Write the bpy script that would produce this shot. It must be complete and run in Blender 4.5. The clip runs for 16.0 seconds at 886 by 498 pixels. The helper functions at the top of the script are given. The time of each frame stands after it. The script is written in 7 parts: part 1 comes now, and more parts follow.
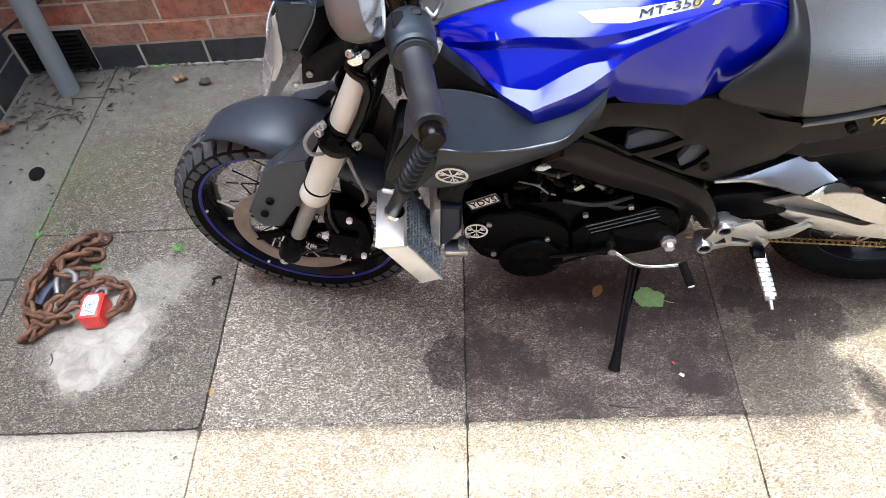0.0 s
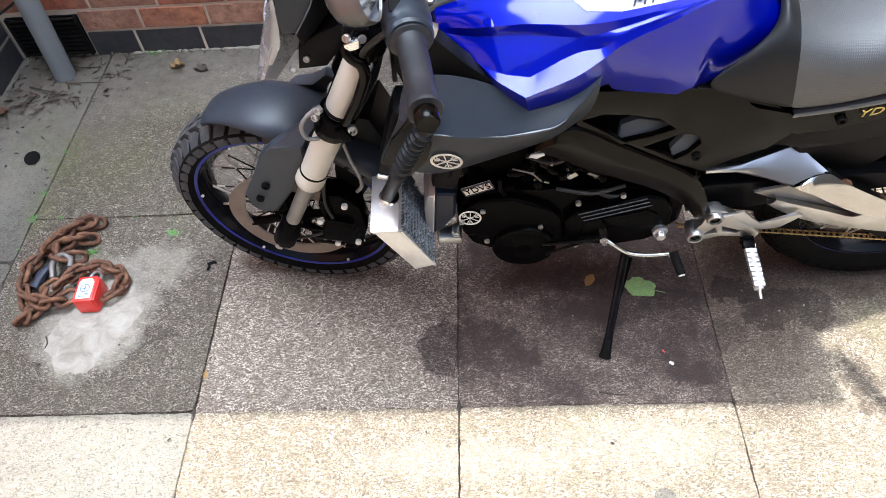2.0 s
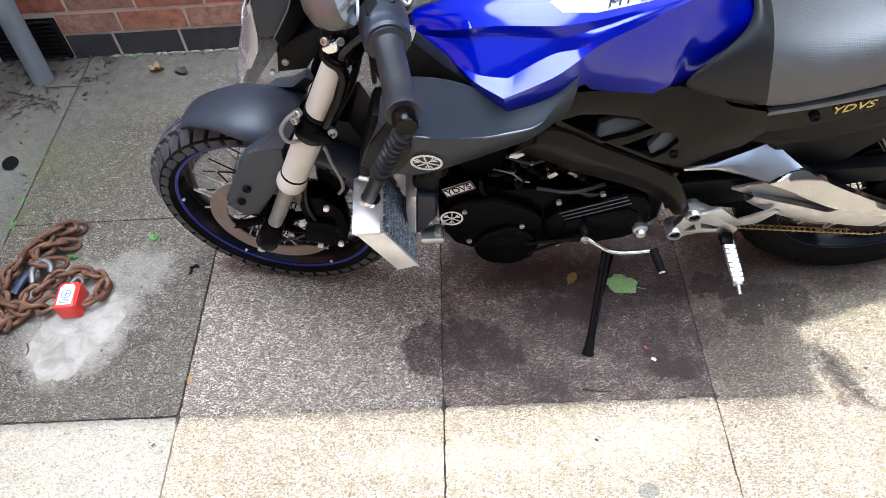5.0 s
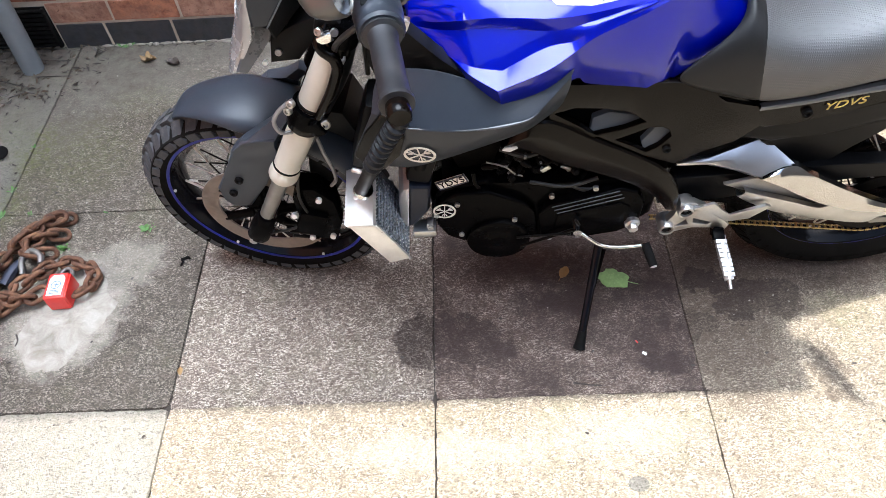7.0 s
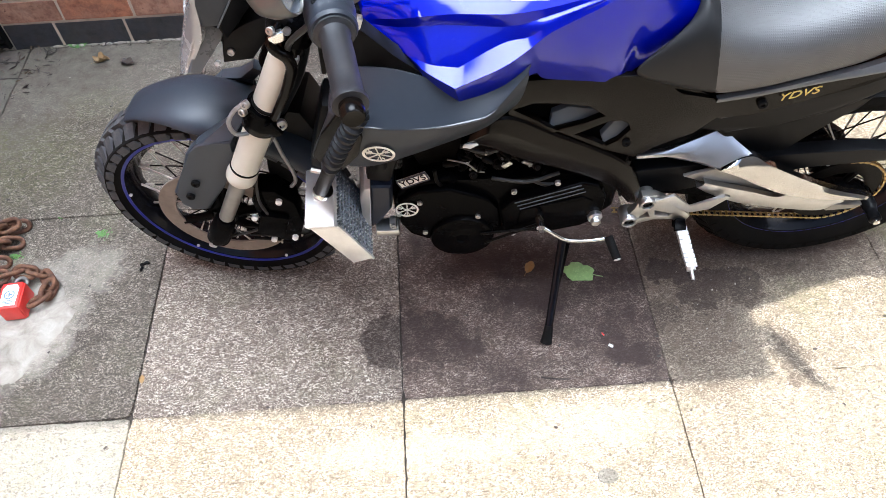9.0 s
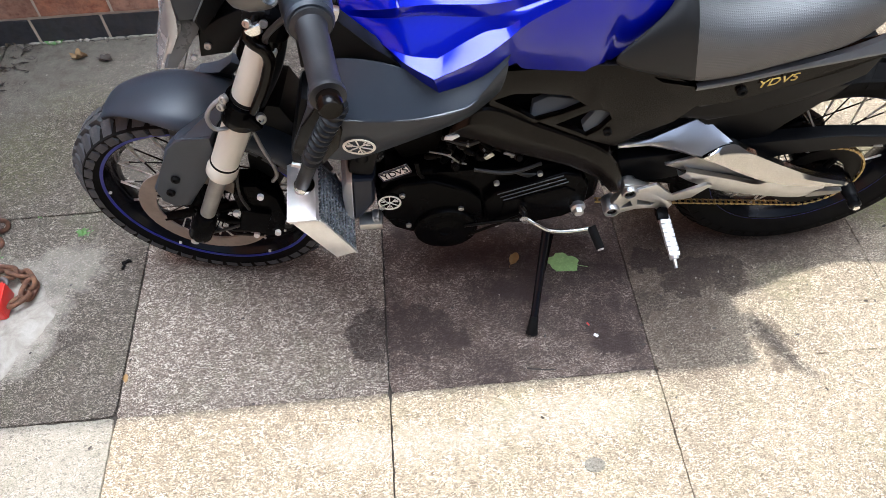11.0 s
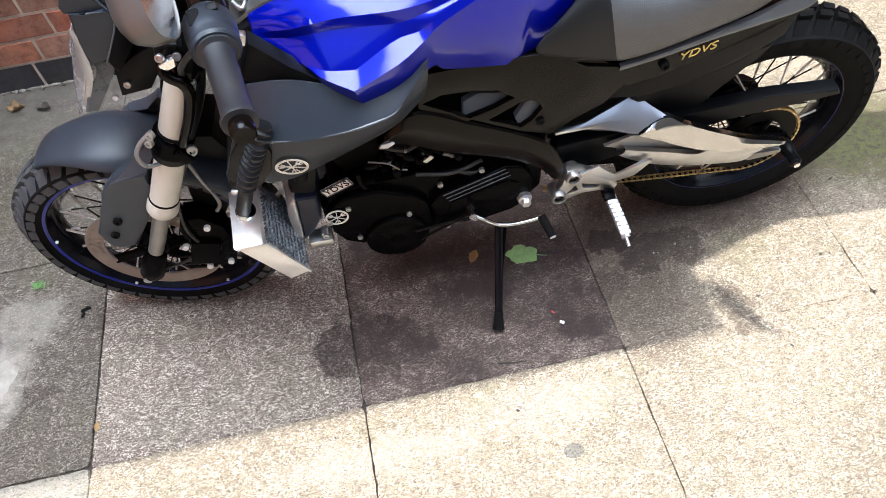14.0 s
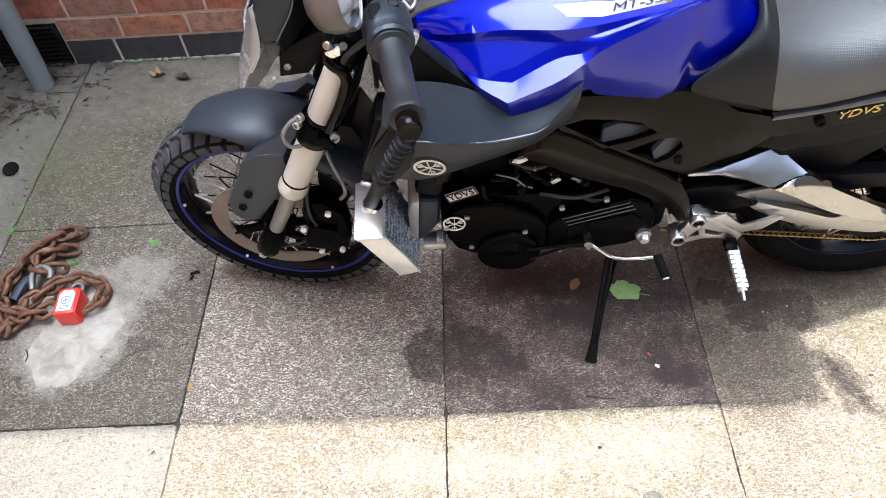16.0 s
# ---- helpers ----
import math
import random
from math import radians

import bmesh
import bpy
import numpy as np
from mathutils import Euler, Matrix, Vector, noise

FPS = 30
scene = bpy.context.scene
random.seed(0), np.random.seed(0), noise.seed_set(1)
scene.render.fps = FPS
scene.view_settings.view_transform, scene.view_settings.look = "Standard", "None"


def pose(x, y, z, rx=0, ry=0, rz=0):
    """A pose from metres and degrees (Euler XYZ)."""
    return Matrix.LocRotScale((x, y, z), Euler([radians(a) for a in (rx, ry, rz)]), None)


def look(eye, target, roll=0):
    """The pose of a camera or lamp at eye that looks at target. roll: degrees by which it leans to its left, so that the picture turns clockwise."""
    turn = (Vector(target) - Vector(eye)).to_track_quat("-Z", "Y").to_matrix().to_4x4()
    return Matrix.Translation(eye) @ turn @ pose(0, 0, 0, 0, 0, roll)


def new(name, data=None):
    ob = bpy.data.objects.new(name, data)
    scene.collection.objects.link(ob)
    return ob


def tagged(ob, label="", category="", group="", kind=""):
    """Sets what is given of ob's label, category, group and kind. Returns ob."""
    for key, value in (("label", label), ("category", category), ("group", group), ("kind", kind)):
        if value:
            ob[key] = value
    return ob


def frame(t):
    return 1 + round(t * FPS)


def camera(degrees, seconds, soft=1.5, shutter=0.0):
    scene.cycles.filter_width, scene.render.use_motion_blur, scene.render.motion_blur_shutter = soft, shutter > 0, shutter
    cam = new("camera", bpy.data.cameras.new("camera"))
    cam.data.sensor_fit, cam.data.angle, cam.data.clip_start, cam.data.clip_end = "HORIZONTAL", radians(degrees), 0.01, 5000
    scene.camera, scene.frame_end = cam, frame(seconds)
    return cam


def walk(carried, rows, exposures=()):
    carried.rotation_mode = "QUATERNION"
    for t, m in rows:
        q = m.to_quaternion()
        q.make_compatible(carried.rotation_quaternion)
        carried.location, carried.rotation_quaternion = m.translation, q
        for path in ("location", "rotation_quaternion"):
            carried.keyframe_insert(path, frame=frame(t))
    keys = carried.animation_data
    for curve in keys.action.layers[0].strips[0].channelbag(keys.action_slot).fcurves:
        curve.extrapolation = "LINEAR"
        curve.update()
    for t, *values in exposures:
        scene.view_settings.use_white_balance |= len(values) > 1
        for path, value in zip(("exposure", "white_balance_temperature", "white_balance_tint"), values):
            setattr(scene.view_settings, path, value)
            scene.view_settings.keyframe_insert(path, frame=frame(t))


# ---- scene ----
cam = camera(64.0, 16.0, 0.65)
PATH = [
    (0, (0.056, -0.681, 1.452), (-0.061, 0.571, -0.103), -6.7),
    (0.5, (0.059, -0.685, 1.446), (-0.058, 0.558, -0.117), -7.1),
    (1, (0.062, -0.692, 1.448), (-0.022, 0.534, -0.13), -6.0),
    (1.5, (0.064, -0.698, 1.457), (0.006, 0.538, -0.114), -4.6),
    (2, (0.058, -0.7, 1.454), (-0.045, 0.537, -0.114), -5.6),
    (2.5, (0.047, -0.704, 1.457), (-0.104, 0.536, -0.105), -5.9),
    (3, (0.036, -0.709, 1.46), (-0.147, 0.525, -0.102), -5.6),
    (3.5, (0.038, -0.709, 1.456), (-0.105, 0.507, -0.126), -4.1),
    (4, (0.048, -0.706, 1.459), (-0.057, 0.545, -0.098), -3.7),
    (4.2, (0.053, -0.7, 1.46), (-0.024, 0.539, -0.108), -3.4),
    (6.3, (0.069, -0.705, 1.456), (-0.007, 0.525, -0.119), -6.3),
    (6.5, (0.067, -0.703, 1.452), (0.017, 0.512, -0.135), -5.0),
    (7, (0.064, -0.704, 1.457), (0.023, 0.519, -0.125), -3.8),
    (7.5, (0.073, -0.699, 1.467), (0.067, 0.552, -0.094), -2.8),
    (8, (0.069, -0.685, 1.477), (0.059, 0.6, -0.055), -2.2),
    (8.5, (0.067, -0.689, 1.473), (0.055, 0.581, -0.072), -2.5),
    (8.7, (0.071, -0.692, 1.455), (0.093, 0.53, -0.127), -2.0),
    (10.8, (0.089, -0.691, 1.448), (0.167, 0.489, -0.165), -2.5),
    (11, (0.085, -0.693, 1.448), (0.161, 0.498, -0.157), -1.9),
    (11.5, (0.069, -0.691, 1.463), (0.088, 0.539, -0.115), -2.4),
    (12, (0.051, -0.687, 1.484), (-0.027, 0.625, -0.023), -4.6),
    (12.5, (0.042, -0.693, 1.484), (-0.065, 0.616, -0.023), -4.9),
    (13, (0.046, -0.703, 1.474), (-0.023, 0.568, -0.069), -4.1),
    (13.5, (0.081, -0.7, 1.454), (0.104, 0.516, -0.133), -4.3),
    (14, (0.142, -0.699, 1.449), (0.271, 0.49, -0.154), -7.1),
    (14.5, (0.154, -0.695, 1.447), (0.318, 0.498, -0.15), -5.2),
    (15, (0.101, -0.689, 1.447), (0.099, 0.534, -0.135), -6.0),
    (15.5, (0.055, -0.691, 1.448), (-0.038, 0.533, -0.131), -4.8),
    (16, (0.06, -0.697, 1.452), (-0.002, 0.552, -0.108), -4.9),
]
walk(cam, [(t, look(eye, target, roll)) for t, eye, target, roll in PATH], exposures=[(0, 1.46, 5650, 9.0), (1.5, 1.34, 5650, 9.0), (2.4, 1.38, 5650, 9.0), (3.5, 1.34, 5350, 9.0), (4.2, 1.34, 5350, 9.0), (6.3, 1.42, 5650, 9.0), (7, 1.42, 5650, 9.0), (8, 1.47, 5650, 9.0), (8.7, 1.52, 5650, 9.0), (11, 1.2, 5650, 9.0), (11.5, 1.26, 5650, 9.0), (12, 1.56, 5650, 9.0), (12.6, 1.65, 5650, 9.0), (13.5, 1.32, 5650, 9.0), (16, 1.34, 5650, 9.0)])

# ---- light ----
VEIL = 50.0
SUN_TO = Vector((1.0, -0.12, 1.2)).normalized()
world = bpy.data.worlds.new("sky")
world.use_nodes = True
scene.world = world
wn = world.node_tree
sky = wn.nodes.new("ShaderNodeTexSky")
sky.sky_type = "NISHITA"
sky.sun_disc = False
sky.sun_elevation = math.asin(SUN_TO.z)
sky.sun_rotation = math.atan2(SUN_TO.x, SUN_TO.y)
sky.air_density, sky.dust_density = 1.2, 2.5
background = wn.nodes["Background"]
background.inputs["Strength"].default_value = 0.085
# thin bright cloud over the blue, brightest overhead as under any veiled sky
up = wn.nodes.new("ShaderNodeSeparateXYZ")
away = wn.nodes.new("ShaderNodeTexCoord")
wn.links.new(away.outputs["Generated"], up.inputs[0])
veil = wn.nodes.new("ShaderNodeValToRGB")
veil.color_ramp.elements[0].position, veil.color_ramp.elements[0].color = 0.0, (0.014, 0.0145, 0.0155, 1)
veil.color_ramp.elements[1].position, veil.color_ramp.elements[1].color = 1.0, (1.90, 1.90, 1.88, 1)
for at, k in ((0.60, 0.034), (0.86, 0.048), (0.922, 0.10), (0.940, 1.50)):
    e = veil.color_ramp.elements.new(at)
    e.color = (k, k * 0.995, k * 0.98, 1)
wn.links.new(up.outputs[2], veil.inputs["Fac"])
gain = wn.nodes.new("ShaderNodeMix")
gain.data_type, gain.blend_type = "RGBA", "MULTIPLY"
gain.inputs[0].default_value = 1.0
gain.inputs[7].default_value = (VEIL, VEIL, VEIL, 1)
wn.links.new(veil.outputs[0], gain.inputs[6])
both = wn.nodes.new("ShaderNodeMix")
both.data_type, both.blend_type, both.clamp_result = "RGBA", "ADD", False
both.inputs[0].default_value = 1.0
wn.links.new(sky.outputs[0], both.inputs[6])
wn.links.new(gain.outputs[2], both.inputs[7])
wn.links.new(both.outputs[2], background.inputs["Color"])
sun = new("sun", bpy.data.lights.new("sun", "SUN"))
sun.data.energy, sun.data.angle, sun.data.color = 5.0, radians(0.4), (1.0, 0.89, 0.72)
sun.matrix_world = look(SUN_TO * 20, (0, 0, 0))


# ---- materials ----
def nodes_of(m):
    t = m.node_tree
    return t, t.nodes["Principled BSDF"]


def make(name):
    m = bpy.data.materials.new(name)
    m.use_nodes = True
    return m


def link(t, a, b):
    t.links.new(a, b)


def coords(t, scale=(1, 1, 1)):
    c = t.nodes.new("ShaderNodeTexCoord")
    p = t.nodes.new("ShaderNodeMapping")
    p.inputs["Scale"].default_value = scale
    link(t, c.outputs["Object"], p.inputs["Vector"])
    return p.outputs[0]


def world_coords(t):
    return t.nodes.new("ShaderNodeNewGeometry").outputs["Position"]


def noise_of(t, vec, scale, detail=4.0, rough=0.6):
    n = t.nodes.new("ShaderNodeTexNoise")
    n.inputs["Scale"].default_value, n.inputs["Detail"].default_value, n.inputs["Roughness"].default_value = scale, detail, rough
    link(t, vec, n.inputs["Vector"])
    return n.outputs["Fac"]


def ramp(t, fac, stops):
    r = t.nodes.new("ShaderNodeValToRGB")
    e = r.color_ramp.elements
    while len(e) < len(stops):
        e.new(0.5)
    for k, (at, col) in enumerate(stops):
        e[k].position = at
        e[k].color = (*col, 1) if isinstance(col, tuple) else (col, col, col, 1)
    link(t, fac, r.inputs["Fac"])
    return r.outputs["Color"]


def mix(t, fac, a, b, kind="MIX"):
    n = t.nodes.new("ShaderNodeMix")
    n.data_type, n.blend_type = "RGBA", kind
    for sock, v in ((n.inputs[0], fac), (n.inputs[6], a), (n.inputs[7], b)):
        if isinstance(v, (int, float)):
            sock.default_value = v
        elif isinstance(v, tuple):
            sock.default_value = (*v, 1)
        else:
            link(t, v, sock)
    return n.outputs[2]


def mathn(t, op, a, b=0.0, c=0.0):
    n = t.nodes.new("ShaderNodeMath")
    n.operation = op
    for k, v in enumerate((a, b, c)):
        if isinstance(v, (int, float)):
            n.inputs[k].default_value = v
        else:
            link(t, v, n.inputs[k])
    return n.outputs[0]


def bump(t, p, height, strength=0.3, distance=0.002):
    b = t.nodes.new("ShaderNodeBump")
    b.inputs["Strength"].default_value, b.inputs["Distance"].default_value = strength, distance
    link(t, height, b.inputs["Height"])
    link(t, b.outputs[0], p.inputs["Normal"])


def basic(name, col, rough=0.5, metal=0.0, grain=250.0, vary=0.15, stain=9.0, relief=0.15, depth=0.0006, coat=0.0, dust=0.0):
    """One surface with grain, a coarser unevenness of tone and gloss, and some dust."""
    m = make(name)
    t, p = nodes_of(m)
    v = coords(t)
    fine, wide = noise_of(t, v, grain), noise_of(t, v, stain, 6.0, 0.65)
    dark = tuple(c * (1 - vary) for c in col)
    light = tuple(min(1, c * (1 + vary)) for c in col)
    c1 = ramp(t, wide, [(0.3, dark), (0.7, light)])
    c2 = mix(t, mathn(t, "MULTIPLY", fine, vary), c1, light)
    if dust:
        spots = mathn(t, "MULTIPLY", ramp(t, noise_of(t, v, 37.0, 8.0, 0.75), [(0.48, 0.0), (0.75, 1.0)]), dust)
        c2 = mix(t, spots, c2, (0.30, 0.26, 0.21))
    link(t, c2, p.inputs["Base Color"])
    p.inputs["Metallic"].default_value = metal
    link(t, mathn(t, "ADD", mathn(t, "MULTIPLY", wide, 0.16), rough - 0.08), p.inputs["Roughness"])
    if coat:
        p.inputs["Coat Weight"].default_value, p.inputs["Coat Roughness"].default_value = coat, 0.04
    bump(t, p, fine, relief, depth)
    return m


DIRT = [(-1.02, 1.25, 0.30, 0.22, 0.85), (-0.70, 1.32, 0.34, 0.10, 0.75), (-0.25, 1.33, 0.40, 0.08, 0.6), (-1.12, 1.02, 0.16, 0.24, 0.55), (-1.36, 1.12, 0.24, 0.26, 0.6)]
MOSS = [(1.42, 0.46, 0.26, 0.20, 0.95), (0.98, 0.20, 0.10, 0.06, 0.30), (-1.19, 0.86, 0.07, 0.15, 0.75), (-1.19, 0.64, 0.06, 0.12, 0.55), (-1.03, 0.82, 0.20, 0.22, 0.38), (-0.90, 1.05, 0.16, 0.10, 0.28), (-1.30, 0.92, 0.10, 0.16, 0.3)]
FILM = [(-0.98, 1.20, 0.42, 0.22, 0.22), (-0.62, 1.28, 0.30, 0.12, 0.3), (-1.36, 0.90, 0.14, 0.35, 0.22), (-1.30, 0.95, 0.15, 0.30, 0.12), (-0.915, 0.265, 0.165, 0.195, 0.80), (-0.80, 0.42, 0.12, 0.10, 0.40), (-0.99, 0.33, 0.15, 0.16, 0.4), (0.02, -0.12, 0.3, 0.05, 0.25), (0.38, -0.10, 0.25, 0.06, 0.2)]
# wide, soft soiling with shade round the motorcycle painted in, and dark oil blots with a clear edge: middle, radii,
# depth
SOIL_AND_SHADE = [(1.40, 0.47, 0.30, 0.20, 0.80), (1.02, 0.50, 0.22, 0.14, 0.55), (0.68, 0.16, 0.17, 0.25, 0.55), (0.93, 0.37, 0.34, 0.16, 0.72), (0.30, 0.42, 0.34, 0.18, 0.60), (-1.36, 1.30, 0.17, 0.12, 0.75), (-1.46, 1.10, 0.08, 0.20, 0.6), (-1.12, 1.36, 0.14, 0.05, 0.5), (0.52, 0.13, 0.20, 0.12, 0.45), (0.72, 0.32, 0.24, 0.17, 0.70), (0.30, 0.22, 0.22, 0.14, 0.45), (0.24, 0.05, 0.26, 0.05, 0.35), (-0.25, 0.66, 0.5, 0.16, 0.45)]
# the blot at (0.885, 0.040) paints the tip of a cast shadow
BLOTS = [(-0.040, 0.150, 0.062, 0.085, 0.78), (0.075, 0.160, 0.085, 0.075, 0.70), (0.13, 0.12, 0.06, 0.05, 0.55), (0.400, 0.255, 0.115, 0.055, 0.60), (0.52, 0.265, 0.085, 0.045, 0.72), (0.545, 0.070, 0.070, 0.034, 0.75), (0.48, 0.13, 0.035, 0.03, 0.6), (0.665, 0.285, 0.075, 0.032, 0.72), (0.735, 0.215, 0.055, 0.055, 0.62), (0.80, 0.235, 0.10, 0.055, 0.60), (0.33, 0.34, 0.11, 0.05, 0.55), (0.25, 0.245, 0.07, 0.04, 0.45), (0.885, 0.040, 0.035, 0.085, 0.50), (0.62, 0.17, 0.05, 0.05, 0.35), (-0.74, 0.205, 0.055, 0.035, 0.30), (-0.035, 0.235, 0.018, 0.014, 0.5), (0.02, 0.075, 0.03, 0.018, 0.5)]


def slab_material(name, base, chip, damp=0.0, density=0.0):
    """Exposed-aggregate paving: pale slivers and dark pits in a brown-grey matrix, with stains of their own shape and
    painted shade.
    """
    m = make(name)
    t, p = nodes_of(m)
    v = world_coords(t)

    def slivers(scale, squeeze, turn, lo, hi):
        place = t.nodes.new("ShaderNodeMapping")
        place.inputs["Scale"].default_value = (1.0, squeeze, 1.0)
        place.inputs["Rotation"].default_value = (0, 0, turn)
        link(t, v, place.inputs["Vector"])
        n = t.nodes.new("ShaderNodeTexNoise")
        n.inputs["Scale"].default_value, n.inputs["Detail"].default_value, n.inputs["Roughness"].default_value, n.inputs["Distortion"].default_value = scale, 2.0, 0.5, 1.4
        link(t, place.outputs[0], n.inputs["Vector"])
        return ramp(t, n.outputs["Fac"], [(lo, 0.0), (hi, 1.0)])

    clump = ramp(t, noise_of(t, v, 34.0, 4.0, 0.65), [(0.36, 0.30), (0.60, 1.0)])
    one, two = slivers(150.0, 1.9, 0.5, 0.555 - density, 0.605 - density), slivers(165.0, 2.0, -0.8, 0.57 - density, 0.62 - density)
    pale = mathn(t, "MULTIPLY", mathn(t, "MAXIMUM", one, two), clump)
    dark = slivers(120.0, 1.3, 1.9, 0.53, 0.62)
    wide = noise_of(t, v, 3.3, 8.0, 0.68)
    fine = ramp(t, noise_of(t, v, 310.0, 3.0, 0.7), [(0.42, 0.0), (0.62, 1.0)])
    mid = noise_of(t, v, 26.0, 6.0, 0.7)
    ground_tone = ramp(t, wide, [(0.28, tuple(c * 0.62 for c in base)), (0.52, base), (0.74, tuple(min(1, c * 1.28) for c in base))])
    c = mix(t, mathn(t, "MULTIPLY", mid, 0.5), ground_tone, tuple(c * 0.55 for c in base))
    c = mix(t, mathn(t, "MULTIPLY", fine, 0.45), c, tuple(c * 0.42 for c in base))
    c = mix(t, mathn(t, "MULTIPLY", dark, 0.62), c, tuple(c * 0.26 for c in base))
    c = mix(t, mathn(t, "MULTIPLY", pale, 0.85), c, chip)
    # green algae in the damp, seldom-walked zone by the walls
    algae = ramp(t, noise_of(t, v, 5.5, 7.0, 0.7), [(0.53, 0.0), (0.72, 1.0)])
    c = mix(t, mathn(t, "MULTIPLY", algae, 0.22), c, (0.10, 0.12, 0.045))
    # oil drips and painted shade: blotches with ragged edges
    sep = t.nodes.new("ShaderNodeSeparateXYZ")
    ragged = t.nodes.new("ShaderNodeTexNoise")
    ragged.inputs["Scale"].default_value, ragged.inputs["Detail"].default_value, ragged.inputs["Roughness"].default_value = 21.0, 7.0, 0.66
    link(t, v, ragged.inputs["Vector"])
    shifted = t.nodes.new("ShaderNodeMix")
    shifted.data_type, shifted.blend_type = "RGBA", "LINEAR_LIGHT"
    shifted.inputs[0].default_value = 0.075
    link(t, v, shifted.inputs[6])
    link(t, ragged.outputs["Color"], shifted.inputs[7])
    link(t, shifted.outputs[2], sep.inputs[0])

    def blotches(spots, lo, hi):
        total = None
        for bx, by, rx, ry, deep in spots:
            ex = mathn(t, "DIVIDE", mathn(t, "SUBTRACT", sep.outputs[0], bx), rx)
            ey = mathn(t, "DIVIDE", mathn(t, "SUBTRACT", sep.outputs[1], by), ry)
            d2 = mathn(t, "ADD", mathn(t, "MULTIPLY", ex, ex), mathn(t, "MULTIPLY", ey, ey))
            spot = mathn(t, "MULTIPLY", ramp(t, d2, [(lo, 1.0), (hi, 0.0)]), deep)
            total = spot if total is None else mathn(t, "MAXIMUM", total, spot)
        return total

    # soiling and painted shade darken the slabs round the motorcycle
    c = mix(t, blotches(SOIL_AND_SHADE, 0.2, 1.0), c, (0.040, 0.026, 0.023))
    c = mix(t, mathn(t, "MULTIPLY", blotches(BLOTS, 0.70, 1.0), ramp(t, mid, [(0.30, 0.72), (0.60, 1.0)])), c, (0.024, 0.016, 0.015))
    film = mathn(t, "MULTIPLY", blotches(FILM, 0.30, 1.0), ramp(t, mid, [(0.30, 0.45), (0.55, 1.0)]))
    c = mix(t, film, c, (0.37, 0.34, 0.29))
    c = mix(t, blotches(DIRT, 0.15, 1.0), c, ramp(t, mid, [(0.30, (0.085, 0.076, 0.060)), (0.65, (0.165, 0.152, 0.125))]))
    c = mix(t, mathn(t, "MULTIPLY", blotches(MOSS, 0.1, 1.0), ramp(t, noise_of(t, v, 60.0, 5.0, 0.7), [(0.42, 0.15), (0.60, 1.0)])), c, (0.105, 0.115, 0.040))
    if damp:
        # real staining, deepened to paint the shade under the motorcycle
        blot = ramp(t, noise_of(t, v, 6.5, 6.0, 0.62), [(0.40, 0.25), (0.60, 1.0)])
        c = mix(t, mathn(t, "MULTIPLY", blot, damp), c, (0.036, 0.024, 0.022))
    link(t, c, p.inputs["Base Color"])
    p.inputs["Roughness"].default_value = 0.6 if damp > 0.5 else 0.86
    h = mathn(t, "ADD", mathn(t, "MULTIPLY", mathn(t, "SUBTRACT", pale, dark), 0.7), mathn(t, "MULTIPLY", fine, 0.4))
    p.inputs["Specular IOR Level"].default_value = 0.22
    bump(t, p, h, 0.6, 0.0020)
    return m


def brick_material(name, tones, rough=0.85, pale=0.35):
    """Weathered brick: each one its own tone, with scorch marks, lime bloom and pitted faces."""
    m = make(name)
    t, p = nodes_of(m)
    info = t.nodes.new("ShaderNodeObjectInfo")
    v = world_coords(t)
    c = ramp(t, info.outputs["Random"], [(k / (len(tones) - 1), c) for k, c in enumerate(tones)])
    cloud, wide, fine = noise_of(t, v, 11.0, 5.0, 0.6), noise_of(t, v, 30.0, 7.0, 0.72), noise_of(t, v, 420.0)
    c = mix(t, ramp(t, cloud, [(0.38, 0.0), (0.62, 0.55)]), c, tones[len(tones) // 2])
    c = mix(t, ramp(t, wide, [(0.34, 0.75), (0.55, 0.0)]), c, tuple(k * 0.42 for k in tones[0]))
    c = mix(t, mathn(t, "MULTIPLY", ramp(t, noise_of(t, v, 17.0, 9.0, 0.8), [(0.50, 0.0), (0.60, 1.0)]), 0.5), c, tuple(0.4 * k + q for k, q in zip(tones[0], (0.05, 0.04, 0.032))))
    c = mix(t, mathn(t, "MULTIPLY", ramp(t, noise_of(t, v, 8.0, 8.0, 0.75), [(0.5, 0.0), (0.70, 1.0)]), pale), c, (0.36, 0.29, 0.23))
    pits = ramp(t, noise_of(t, v, 95.0, 3.0, 0.6), [(0.66, 0.0), (0.71, 1.0)])
    c = mix(t, mathn(t, "MULTIPLY", pits, 0.8), c, tuple(k * 0.2 for k in tones[0]))
    link(t, c, p.inputs["Base Color"])
    p.inputs["Roughness"].default_value = rough
    bump(t, p, mathn(t, "SUBTRACT", mathn(t, "ADD", fine, wide), pits), 0.7, 0.0025)
    return m


def leaf_material(name, col, vein):
    m = make(name)
    t, p = nodes_of(m)
    v = coords(t)
    c = ramp(t, noise_of(t, v, 60.0, 6.0, 0.7), [(0.3, tuple(k * 0.7 for k in col)), (0.7, col)])
    c = mix(t, ramp(t, noise_of(t, v, 210.0), [(0.55, 0.0), (0.7, 0.5)]), c, vein)
    link(t, c, p.inputs["Base Color"])
    p.inputs["Roughness"].default_value = 0.5
    bump(t, p, noise_of(t, v, 160.0), 0.4, 0.001)
    return m


